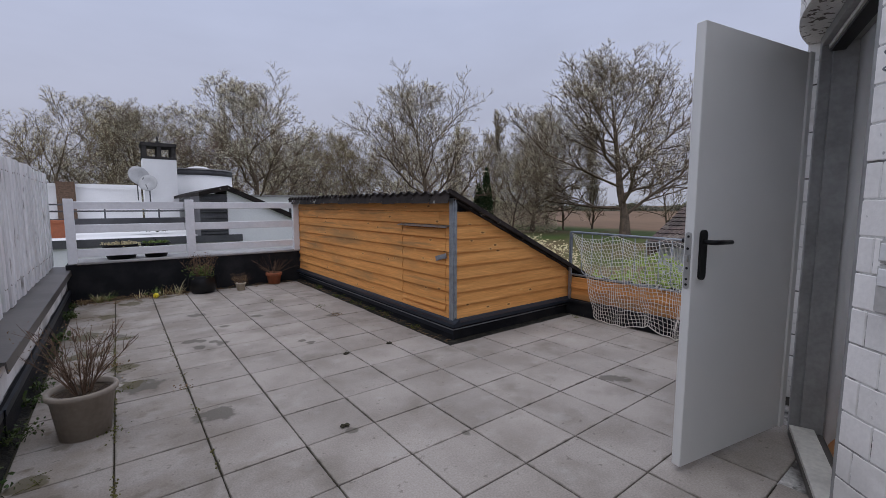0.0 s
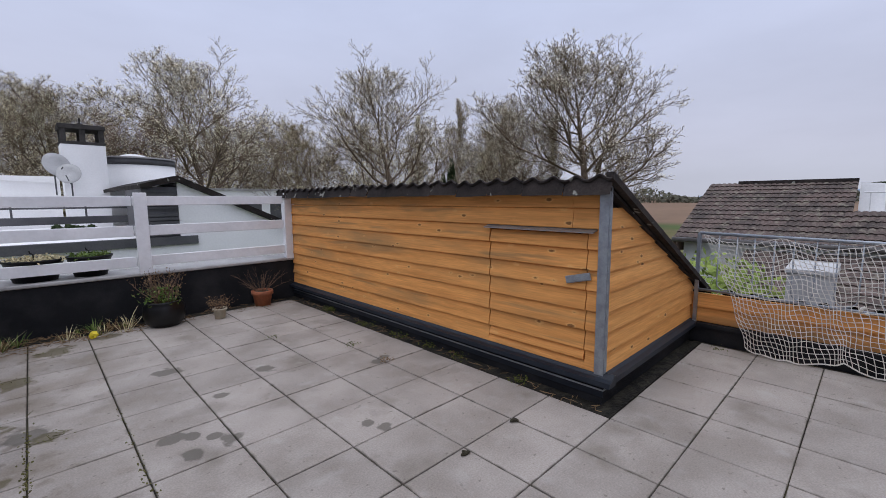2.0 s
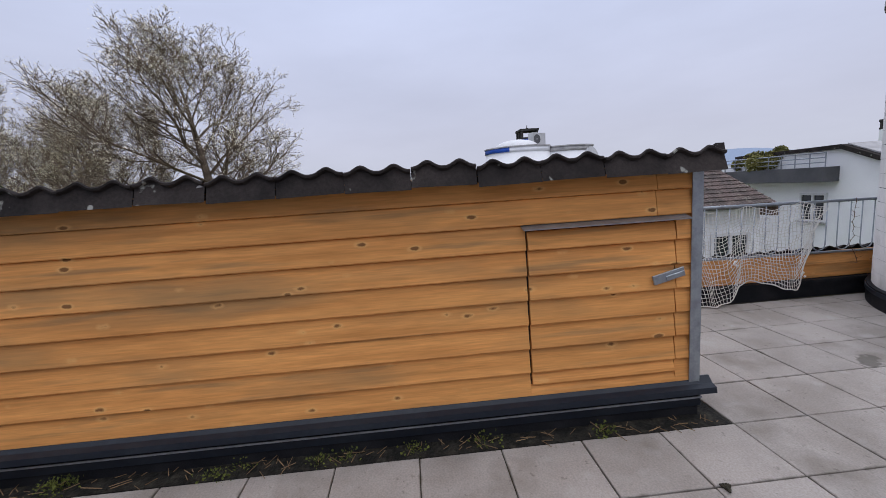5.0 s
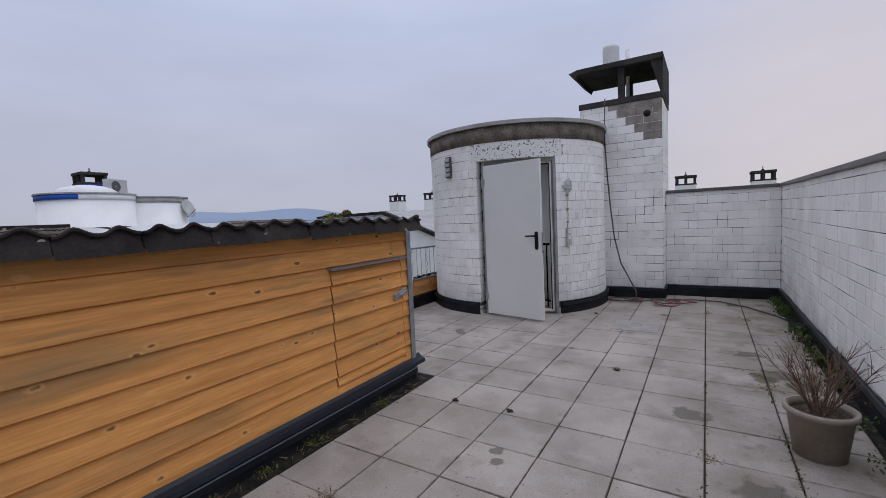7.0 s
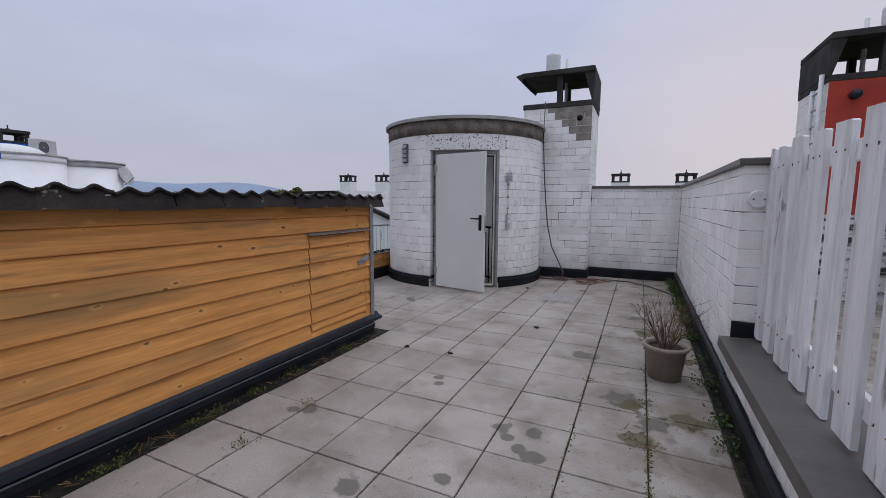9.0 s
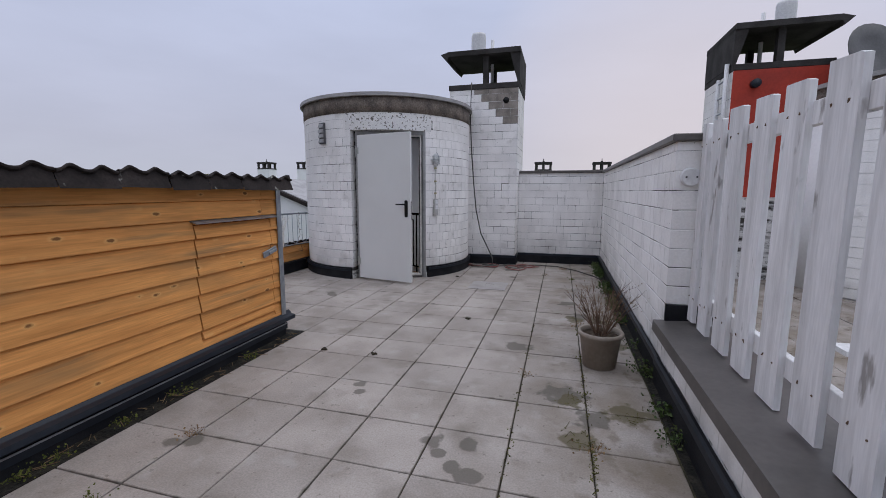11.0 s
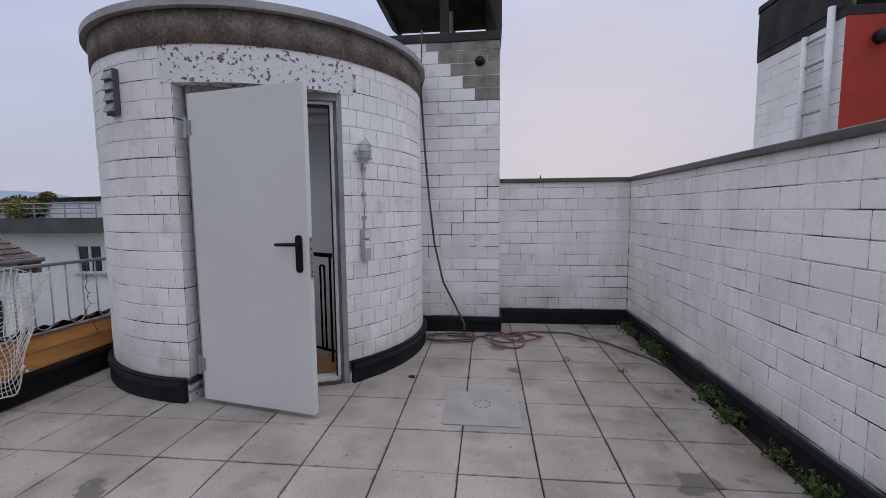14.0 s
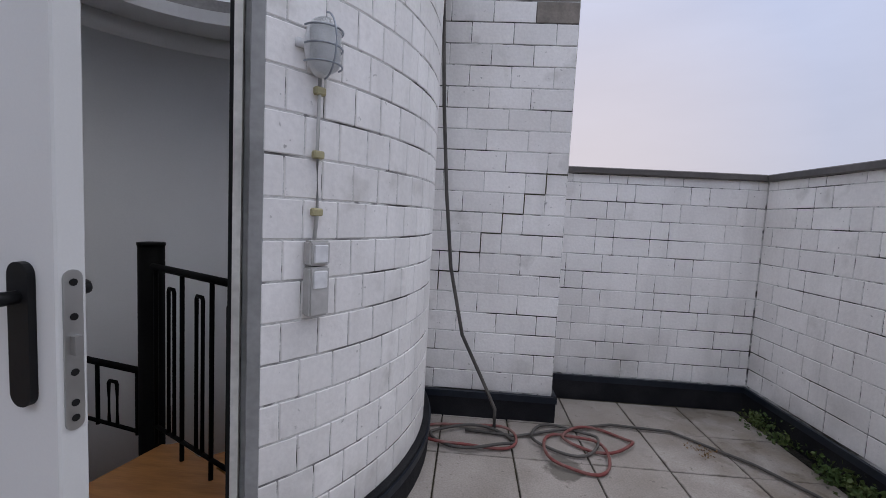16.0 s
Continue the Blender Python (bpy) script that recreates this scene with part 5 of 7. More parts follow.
# ---- fittings on the tower ----
lamp_m = Matrix.Translation(polar(TR + 0.004, 141.5, 0)) @ Matrix.Rotation(radians(141.5 - 90), 4, "Z")
lamp = thing("bulkhead_lamp", (0, 0, 0), "oval ribbed glass lamp in a wire cage on the tower wall", "wall lamp")
lamp.matrix_world = lamp_m @ Matrix.Translation((0, 0, 1.74))
bm = bmesh.new()
bmesh.ops.create_uvsphere(bm, u_segments=20, v_segments=12, radius=1, matrix=Matrix.LocRotScale((0, 0.02, 0), None, (0.052, 0.028, 0.088)))
box(bm, -0.07, -0.004, -0.012, 0.07, 0.012, 0.012)
part("base", bm, M["plainwhite"], lamp, "", True)
bm = bmesh.new()
prof = [(0.046 + 0.0025 * (k % 2), -0.05 + 0.1 * k / 22) for k in range(23)]
lathe(bm, [(0.002, -0.082), (0.022, -0.076), (0.038, -0.064)] + prof + [(0.038, 0.064), (0.022, 0.076), (0.002, 0.082)], 20)
for v in bm.verts:
    v.co.y = v.co.y * 0.75 + 0.048
part("glass", bm, M["lampglass"], lamp, "ribbed clear glass", True)
for z in (-0.055, -0.005, 0.045):
    bm = bmesh.new()
    tube(bm, [(0.058 * math.cos(a), 0.03 + 0.062 * math.sin(a), z) for a in [math.pi * k / 12 for k in range(13)]], 0.003, 6)
    part("cage_wire", bm, M["galv"], lamp)
bm = bmesh.new()
tube(bm, [(0, 0.045 + 0.058 * math.cos(a), 0.095 * math.sin(a)) for a in [-1.5 + 3.0 * k / 14 for k in range(15)]], 0.003, 6)
part("cage_wire", bm, M["galv"], lamp)
switch = thing("light_switch", (0, 0, 0), "two stacked grey weatherproof switches on the tower wall", "switch")
switch.matrix_world = lamp_m @ Matrix.Translation((-0.005, 0, 0.93))
for k, (z0, z1) in enumerate(((0.0, 0.155), (0.158, 0.235))):
    bm = bmesh.new()
    box(bm, -0.035, 0.0, z0, 0.035, 0.045, z1)
    bevel(bm, 0.006, 2)
    body = part("housing", bm, M["switch"], switch)
    bm = bmesh.new()
    box(bm, -0.024, 0.045, z1 - 0.068, 0.024, 0.051, z1 - 0.012)
    bevel(bm, 0.003)
    part("rocker", bm, M["plainwhite"], body)
cable = thing("lamp_cable", (0, 0, 0), "thin white cable with yellowed clips from switch to lamp", "cable")
cable.matrix_world = lamp_m @ Matrix.Translation((-0.005, 0, 1.165))
bm = bmesh.new()
tube(bm, [(0.004, 0.012, 0), (-0.004, 0.012, 0.09), (0.002, 0.012, 0.28), (0.0, 0.014, 0.49)], 0.006, 6)
part("cord", bm, M["switch"], cable, "", True)
for z in (0.075, 0.25, 0.44):
    bm = bmesh.new()
    box(bm, -0.02, 0.0, z, 0.016, 0.022, z + 0.024)
    bevel(bm, 0.004)
    part("clip", bm, M["clip"], cable)
vent = thing("wall_vent", (0, 0, 0), "tall dark grey louvred vent on the tower", "vent")
vent.matrix_world = Matrix.Translation(polar(TR + 0.01, 69, 1.96)) @ Matrix.Rotation(radians(69 - 90), 4, "Z")
bm = bmesh.new()
box(bm, -0.055, -0.01, 0, 0.055, 0.03, 0.30)
bevel(bm, 0.005)
part("case", bm, M["slate"], vent)
for k in range(4):
    bm = bmesh.new()
    prism(bm, [(0.03, 0.02 + 0.07 * k), (0.052, 0.02 + 0.07 * k), (0.03, 0.075 + 0.07 * k)], "x", -0.05, 0.05)
    part("slat", bm, M["frame"], vent)

# hanging cable and garden hose by the chimney
hx = thing("hanging_cable", (1.43, -1.1, 0.0), "dark grey cable hanging down the chimney", "cable")
bm = bmesh.new()
tube(bm, [(0.22, 0.03, 3.10), (0.235, 0.04, 2.5), (0.20, 0.05, 1.9), (0.16, 0.05, 1.4), (0.11, 0.06, 0.95), (0.02, 0.07, 0.55), (-0.12, 0.09, 0.28), (-0.20, 0.11, 0.12), (-0.20, 0.14, 0.01)], 0.011, 8)
part("cord", bm, M["hose"], hx, "", True)
ho = thing("garden_hose", (1.0, -0.80, 0.0), "faded red and grey garden hose lying in loose coils", "hose")
for k, (cx, cy, rx, ry, mm) in enumerate(((0.38, -0.06, 0.27, 0.13, "redhose"), (-0.20, 0.03, 0.17, 0.19, "redhose"), (-0.17, -0.10, 0.19, 0.15, "hose"), (-0.36, -0.12, 0.2, 0.12, "redhose"), (0.36, -0.04, 0.24, 0.11, "hose"))):
    bm = bmesh.new()
    tube(bm, [(cx + rx * math.cos(a), cy + ry * math.sin(a) + 0.02 * math.sin(3 * a + k), 0.014 + 0.008 * (1 + math.sin(2 * a + k))) for a in [0.3 + 6.6 * i / 36 for i in range(37)]], 0.0085, 8)
    part("coil", bm, M[mm], ho, "", True)
bm = bmesh.new()
tube(bm, [(0.40, -0.12, 0.015), (0.1, -0.10, 0.015), (-0.15, -0.2, 0.02), (-0.5, -0.33, 0.015), (-0.85, -0.30, 0.015), (-1.15, 0.0, 0.015), (-1.40, 0.42, 0.015), (-1.47, 0.62, 0.015)], 0.0085, 8)
part("run", bm, M["hose"], ho, "grey length of hose along the wall", True)
# drain plate
plate = thing("inspection_plate", (1.03, 0.62, 0.0), "square pale metal inspection plate with a ring of holes", "cover")
bm = bmesh.new()
box(bm, -0.245, -0.235, -0.002, 0.245, 0.235, 0.006)
bmesh.ops.bevel(bm, geom=[e for e in bm.edges if abs(e.verts[0].co.z - e.verts[1].co.z) > 0.004], offset=0.025, segments=4, profile=0.5, affect="EDGES")
part("sheet", bm, M["plate"], plate)
for k in range(9):
    a = 6.283 * k / 9
    bm = bmesh.new()
    cyl(bm, (0.055 * math.cos(a), -0.05 + 0.055 * math.sin(a), 0.006), (0.055 * math.cos(a), -0.05 + 0.055 * math.sin(a), 0.0075), 0.006, seg=8)
    part("hole", bm, M["blackplastic"], plate)

# ---- ground, field and distance ----
bm = bmesh.new()


def ground_z(x, y):
    d = math.hypot(x - 2, y - 2)
    f = min(1.0, max(0.0, (d - 14) / 24))
    return -2.6 + 1.35 * f * f * (3 - 2 * f)


rings = [0.5, 6, 10, 14, 18, 22, 26, 30, 34, 38, 45, 60, 90, 150, 300, 700, 1600, 4000]
grid = [[bm.verts.new((2 + r * math.cos(2 * math.pi * k / 64), 2 + r * math.sin(2 * math.pi * k / 64), ground_z(2 + r * math.cos(2 * math.pi * k / 64), 2 + r * math.sin(2 * math.pi * k / 64)))) for k in range(64)] for r in rings]
for a, b in zip(grid, grid[1:]):
    for k in range(64):
        bm.faces.new((a[k], a[(k + 1) % 64], b[(k + 1) % 64], b[k]))
bm.faces.new(grid[0])
structure("ground", bm, M["field"], "brown ploughed field and grass reaching the horizon", "ground")
bm = bmesh.new()
for r, h0, a0, a1 in ((1900, 95, -75, 15), (2400, 130, -85, 0)):
    n = 60
    prev = None
    for i in range(n + 1):
        a = radians(a0 + (a1 - a0) * i / n)
        h = h0 * (0.55 + 0.3 * math.sin(i * 0.19 + r) + 0.12 * math.sin(i * 0.61)) * math.sin(math.pi * i / n) ** 0.5
        lo, hi = bm.verts.new((r * math.cos(a), r * math.sin(a), -5)), bm.verts.new(((r + 200) * math.cos(a), (r + 200) * math.sin(a), h))
        if prev:
            bm.faces.new((prev[0], lo, hi, prev[1]))
        prev = (lo, hi)
structure("backdrop_hills", bm, M["hill"], "low hills on the horizon, coloured haze-blue", "hills")


# ---- trees ----
def tree_meshes(name, seed, height, spread, depth, kids, bud, buds=2, bud_size=0.10, upright=0.12, trunk=0.16, bare=0.16, width=0.40):
    """A tapered trunk with forking limbs down to fine twigs, and its buds; returns the two meshes."""
    rnd = random.Random(seed)
    verts, faces, bv, bf = [], [], [], []

    def ring(p, d, r, seg):
        q = d.to_track_quat("Z", "Y")
        i0 = len(verts)
        for k in range(seg):
            a = 6.2832 * k / seg
            verts.append(tuple(p + q @ Vector((r * math.cos(a), r * math.sin(a), 0))))
        return i0

    def limb(p, d, length, r, level):
        seg = 7 if level == 0 else (5 if level < 2 else 3)
        steps = 6 if level == 0 else (4 if level < 3 else (2 if level < depth else 1))
        prev = ring(p, d, r * (1.25 if level == 0 else 1.0), seg)
        pts = [(p, d, r)]
        for s in range(steps):
            wob = 0.11 if level == 0 else 0.30
            d = (d + Vector((rnd.uniform(-wob, wob), rnd.uniform(-wob, wob), rnd.uniform(-wob, wob) * 0.8 + (0.06 if level else 0)))).normalized()
            p = p + d * length / steps
            r2 = r * (1 - (0.85 if level == 0 else 0.6) * (s + 1) / steps)
            cur = ring(p, d, max(r2, 0.009), seg)
            for k in range(seg):
                faces.append((prev + k, prev + (k + 1) % seg, cur + (k + 1) % seg, cur + k))
            prev = cur
            pts.append((p, d, max(r2, 0.009)))
        if level >= depth:
            for b in range(buds):
                q = pts[rnd.randint(1, len(pts) - 1)][0] + Vector((rnd.uniform(-1, 1), rnd.uniform(-1, 1), rnd.uniform(-1, 1))) * 0.12
                u = Vector((rnd.uniform(-1, 1), rnd.uniform(-1, 1), rnd.uniform(-1, 1))).normalized() * bud_size * rnd.uniform(0.5, 1.2)
                w = u.orthogonal().normalized() * bud_size * rnd.uniform(0.3, 0.6)
                i0 = len(bv)
                bv.extend(tuple(x) for x in (q - u * 0.5, q + w * 0.5, q + u * 0.5, q - w * 0.5))
                bf.append((i0, i0 + 1, i0 + 2, i0 + 3))
            return
        n = kids[min(level, len(kids) - 1)]
        turn = rnd.uniform(0, 6.28)
        for c in range(n):
            f = bare + (0.97 - bare) * (c + rnd.random()) / n if level == 0 else 0.18 + 0.82 * (c + rnd.random()) / n
            k = min(len(pts) - 2, int(f * steps))
            q = pts[k][0].lerp(pts[k + 1][0], f * steps - k)
            pd, pr = pts[k + 1][1], pts[k + 1][2]
            turn += 2.4 + rnd.uniform(-0.4, 0.4)
            o = pd.orthogonal().normalized()
            o.rotate(Matrix.Rotation(turn, 3, pd))
            if level == 0:
                tilt = (1.35 - 0.95 * f) * spread * rnd.uniform(0.85, 1.15)
                ln = height * width * math.sqrt(max(0.08, 1 - ((f - 0.38) / 0.66) ** 2)) * rnd.uniform(0.75, 1.1)
                nd = (pd * math.cos(tilt) + o * math.sin(tilt)).normalized()
                limb(q, nd, ln, min(pr * 0.6, r * 0.46), 1)
            else:
                tilt = rnd.uniform(0.45, 0.95)
                nd = (pd * math.cos(tilt) + o * math.sin(tilt) + Vector((0, 0, upright))).normalized()
                limb(q, nd, length * rnd.uniform(0.36, 0.58) * (1.15 - 0.4 * f), min(pr * 0.72, r * 0.58), level + 1)

    limb(Vector((0, 0, -0.3)), Vector((0, 0, 1)), height * 0.92, trunk * height / 10, 0)
    top = max(v[2] for v in verts)
    k = height / top
    out = []
    for nm, vs, fs, mm in ((name + "_wood", verts, faces, M["bark"]), (name + "_buds", bv, bf, bud)):
        me = bpy.data.meshes.new(nm)
        me.from_pydata([(x * k, y * k, z * k) for x, y, z in vs], [], fs)
        me.materials.append(mm)
        out.append(me)
    return out


KINDS = {
    "oak": tree_meshes("oak", 2, 10.0, 1.0, 5, (20, 10, 7, 4, 2), M["bud"], 4, 0.068, 0.16, width=0.50, trunk=0.22),
    "ash": tree_meshes("ash", 5, 10.0, 0.95, 5, (18, 9, 6, 4, 2), M["bud"], 4, 0.068, 0.20, width=0.50, trunk=0.20),
    "hornbeam": tree_meshes("hornbeam", 9, 10.0, 0.95, 5, (15, 6, 5, 4, 2), M["bud2"], 3, 0.07, 0.14, bare=0.06, width=0.52, trunk=0.13),
    "plum": tree_meshes("plum", 21, 10.0, 0.95, 5, (15, 7, 5, 4, 2), M["budred"], 3, 0.075, 0.14, bare=0.06, width=0.52, trunk=0.13),
    "poplar": tree_meshes("poplar", 14, 10.0, 0.5, 4, (28, 8, 6, 4), M["bud2"], 2, 0.08, 0.4, bare=0.05, trunk=0.11, width=0.26),
}
# azimuth from north towards east, distance, height, width to height, kind, turn
TREES = (
    (61.0, 38, 16.8, 1.36, "oak", 0), (35.8, 36, 13.9, 1.28, "ash", 40), (14.8, 34, 12.3, 1.3, "ash", 120), (2.0, 36, 9.8, 1.4, "ash", 200),
    (-5.5, 33, 9.3, 1.1, "hornbeam", 10), (20.5, 38, 9.6, 1.0, "hornbeam", 75), (44.5, 44, 12.2, 0.75, "poplar", 0), (49.5, 42, 12.0, 1.25, "ash", 260),
    (53.5, 46, 12.5, 1.15, "hornbeam", 160), (39.5, 46, 11.0, 0.8, "poplar", 60), (27.0, 42, 9.5, 1.1, "hornbeam", 220), (-12, 38, 9.5, 1.1, "ash", 90),
    (7.5, 44, 11.0, 1.1, "hornbeam", 300), (-18, 36, 9.0, 1.2, "hornbeam", 140), (16.0, 46, 10.5, 1.0, "poplar", 30), (30.5, 47, 10.5, 1.0, "hornbeam", 20),
    (65.5, 44, 9.5, 0.8, "hornbeam", 210), (57.0, 48, 11.0, 1.0, "poplar", 130), (-25, 40, 10.0, 1.1, "oak", 15), (23.5, 36, 8.0, 1.2, "hornbeam", 190), (47, 38, 7.5, 1.0, "hornbeam", 330),
    (8.8, 39, 8.6, 1.15, "plum", 50), (-8, 46, 11.2, 1.2, "hornbeam", 250), (-1, 47, 11.4, 1.2, "ash", 310), (11, 48, 11.8, 1.2, "hornbeam", 110), (19, 49, 11.0, 1.2, "ash", 10), (25, 48, 10.6, 1.2, "ash", 150), (33, 50, 11.0, 1.2, "hornbeam", 280), (51.5, 52, 11.5, 1.2, "ash", 40), (41.5, 52, 11.0, 1.2, "hornbeam", 350), (-14.5, 45, 10.8, 1.2, "ash", 70), (-20, 45, 10.4, 1.2, "hornbeam", 5),
) + tuple((-32 + 6.0 * k + (k * 37 % 5) * 0.6, 51 + (k * 13 % 7), 9.0 + (k * 29 % 5) * 0.7, 1.1, "hornbeam", (k * 83) % 360) for k in range(14))
for az, dist, h, wide, kind, turn in TREES:
    x, y = dist * math.sin(radians(az)), dist * math.cos(radians(az))
    t = thing("deciduous_tree", (x, y, ground_z(x, y)), {"oak": "tall broad spring tree with bare forking limbs and buds", "ash": "nearly bare tall tree with fine grey twigs", "hornbeam": "bushy tree with yellow-green young leaves", "plum": "rounded tree with red-brown young leaves", "poplar": "narrow upright tree with pale young leaves"}[kind], "tree", "trees behind the houses", turn)
    for nm, me in zip(("trunk", "crown"), KINDS[kind]):
        ob = new(nm, me)
        ob.parent = t
        ob.scale = (h / 10 * wide, h / 10 * wide, h / 10)


def foliage_mesh(name, seed, material, n, shape, size):
    rnd = random.Random(seed)
    vs, fs = [], []
    for i in range(n):
        c = shape(rnd)
        u = Vector((rnd.uniform(-1, 1), rnd.uniform(-1, 1), rnd.uniform(-0.3, 1))).normalized() * size * rnd.uniform(0.5, 1.3)
        w = u.orthogonal().normalized() * size * 0.5
        i0 = len(vs)
        vs.extend(tuple(x) for x in (c - u * 0.5, c + w * 0.5, c + u * 0.5, c - w * 0.5))
        fs.append((i0, i0 + 1, i0 + 2, i0 + 3))
    me = bpy.data.meshes.new(name)
    me.from_pydata(vs, [], fs)
    me.materials.append(material)
    return me


def cone_shape(h, r):
    def f(rnd):
        z = h * rnd.random() ** 1.4
        a, q = rnd.uniform(0, 6.28), r * (1 - z / h) ** 0.7 * rnd.uniform(0.6, 1.0)
        return Vector((q * math.cos(a), q * math.sin(a), z))
    return f


def mound_shape(rx, ry, rz, lumps, seed):
    rr = random.Random(seed)
    cs = [(rr.uniform(-rx, rx), rr.uniform(-ry, ry), rr.uniform(0.2, rz * 0.7), rr.uniform(0.3, 0.6)) for k in range(lumps)]

    def f(rnd):
        c = rnd.choice(cs)
        d = Vector((rnd.gauss(0, 1), rnd.gauss(0, 1), rnd.gauss(0, 1))).normalized() * c[3] * rnd.uniform(0.6, 1.05) * rz * 0.7
        return Vector((c[0] + d.x, c[1] + d.y, max(0.0, c[2] + d.z)))
    return f


for az, dist, h in ((43.4, 38, 5.9), (42.4, 39, 4.6)):
    x, y = dist * math.sin(radians(az)), dist * math.cos(radians(az))
    t = thing("cypress", (x, y, ground_z(x, y)), "narrow dark green conifer", "tree")
    ob = new("crown", foliage_mesh("cypress_crown", 3, M["cypress"], 5000, cone_shape(h, 0.9), 0.28))
    ob.parent = t
    bm = bmesh.new()
    cyl(bm, (0, 0, 0), (0, 0, h * 0.6), 0.10, 0.04, 8)
    part("trunk", bm, M["bark"], t)
for x, y, z, rx, ry, rz, mm, lab in ((7.4, 3.85, -2.5, 0.4, 0.55, 3.15, "shrub", "rounded bright green shrub below the terrace"), (8.2, 5.6, -2.5, 0.8, 1.3, 2.3, "leaf", "rounded bright green shrub below the terrace"), (13.0, 11.0, -2.4, 1.5, 1.5, 2.4, "bud2", "yellow-green budding shrub in a garden")):
    t = new("garden_shrub", foliage_mesh("shrub_leaves", int(x * 10), M[mm], 9000, mound_shape(rx, ry, rz, 16, int(x)), 0.13))
    t.location = (x, y, z)
    tagged(t, lab, "shrub")
far = new("distant_wood", foliage_mesh("distant_wood", 77, M["farwood"], 14000, lambda rnd: Vector(((lambda a, d: (d * math.cos(a), d * math.sin(a), -1.2 + 6.5 * rnd.random() * (0.5 + 0.5 * math.sin(a * 31) * math.sin(a * 13))))(rnd.uniform(-0.35, 2.6), rnd.uniform(210, 240)))), 2.4))
tagged(far, "hazy line of distant woodland beyond the field", "woodland", "", "stuff")
under = new("undergrowth", foliage_mesh("undergrowth", 78, M["undergrowth"], 70000, lambda rnd: Vector(((lambda a, d: (d * math.sin(a), d * math.cos(a), -1.4 + 8.0 * rnd.random() ** 1.6 * (0.7 + 0.3 * math.sin(a * 23))))(rnd.uniform(-0.7, 0.92), rnd.uniform(40, 54)))), 0.26))
tagged(under, "brownish undergrowth and bushes beneath the trees", "undergrowth", "", "stuff")


# ---- neighbouring houses ----
def tiled_slope(name, parent, a, b, c, d, tile=0.21, row=0.22, material=None, label=""):
    """A tiled roof plane over the quad a (eave start), b (eave end), c (ridge end), d (ridge start): rows of double waves with a step at each row."""
    a, b, c, d = (Vector(v) for v in (a, b, c, d))
    wide, tall = max((b - a).length, (c - d).length), ((d + c) / 2 - (a + b) / 2).length
    nu, nv = int(wide / tile) * 6, int(tall / row)
    nrm = (b - a).cross(d - a).normalized()
    if nrm.z < 0:
        nrm = -nrm
    us = np.linspace(0, 1, nu + 1)
    vs, fs = [], []
    for j in range(nv):
        for e, lift in ((j / nv, 0.030), ((j + 1.05) / nv, 0.008)):
            e = min(e, 1.0)
            p, q = a.lerp(d, e), b.lerp(c, e)
            for i, u in enumerate(us):
                w = 0.020 * (0.5 - 0.5 * math.cos(i * math.pi * 2 / 3))
                vs.append(tuple(p.lerp(q, u) + nrm * (lift + w)))
        for i in range(nu):
            k = 2 * j * (nu + 1)
            fs.append((k + i, k + i + 1, k + nu + 1 + i + 1, k + nu + 1 + i))
            if j:
                fs.append((k + i, k - (nu + 1) + i, k - (nu + 1) + i + 1, k + i + 1))
    me = bpy.data.meshes.new(name)
    me.from_pydata(vs, [], fs)
    me.materials.append(material or M["browntile"])
    ob = new(name, me)
    ob.parent = parent
    ob["kind"] = "stuff"
    if label:
        ob["label"] = label
    return ob


def window(parent, m, w, h):
    """A window with frame, mullion, sill and dark glass, facing -y of m."""
    bm = bmesh.new()
    for x0, z0, x1, z1 in ((-w / 2, 0, w / 2, 0.07), (-w / 2, h - 0.07, w / 2, h), (-w / 2, 0.07, -w / 2 + 0.07, h - 0.07), (w / 2 - 0.07, 0.07, w / 2, h - 0.07), (-0.04, 0.07, 0.04, h - 0.07)):
        box(bm, x0, -0.05, z0, x1, 0.02, z1, m)
    wf = part("window", bm, M["plainwhite"], parent, "white-framed window")
    bm = bmesh.new()
    box(bm, -w / 2 + 0.07, -0.01, 0.07, w / 2 - 0.07, 0.01, h - 0.07, m)
    part("pane", bm, M["winglass"], wf)
    bm = bmesh.new()
    box(bm, -w / 2 - 0.05, -0.12, -0.04, w / 2 + 0.05, 0.0, 0.0, m)
    part("sill", bm, M["ledge"], wf)


def round_tower(parent, cx, cy, r, z0, z1, band, bandlabel="", sub=True):
    bm = bmesh.new()
    arc_wall(bm, r - 0.2, r, z0, z1 - 0.26, 0, 360, 6, (cx, cy, 0))
    tw = part("round_tower", bm, M["plaster"], parent, "round white rendered tower", True)
    bm = bmesh.new()
    arc_wall(bm, r - 0.2, r + 0.02, z1 - 0.258, z1 - 0.05, 0, 360, 6, (cx, cy, 0))
    part("band", bm, band, tw, bandlabel, True)
    bm = bmesh.new()
    arc_wall(bm, 0.02, r + 0.06, z1 - 0.05, z1, 0, 360, 6, (cx, cy, 0))
    part("roof_rim", bm, M["ledge"], tw)
    return tw


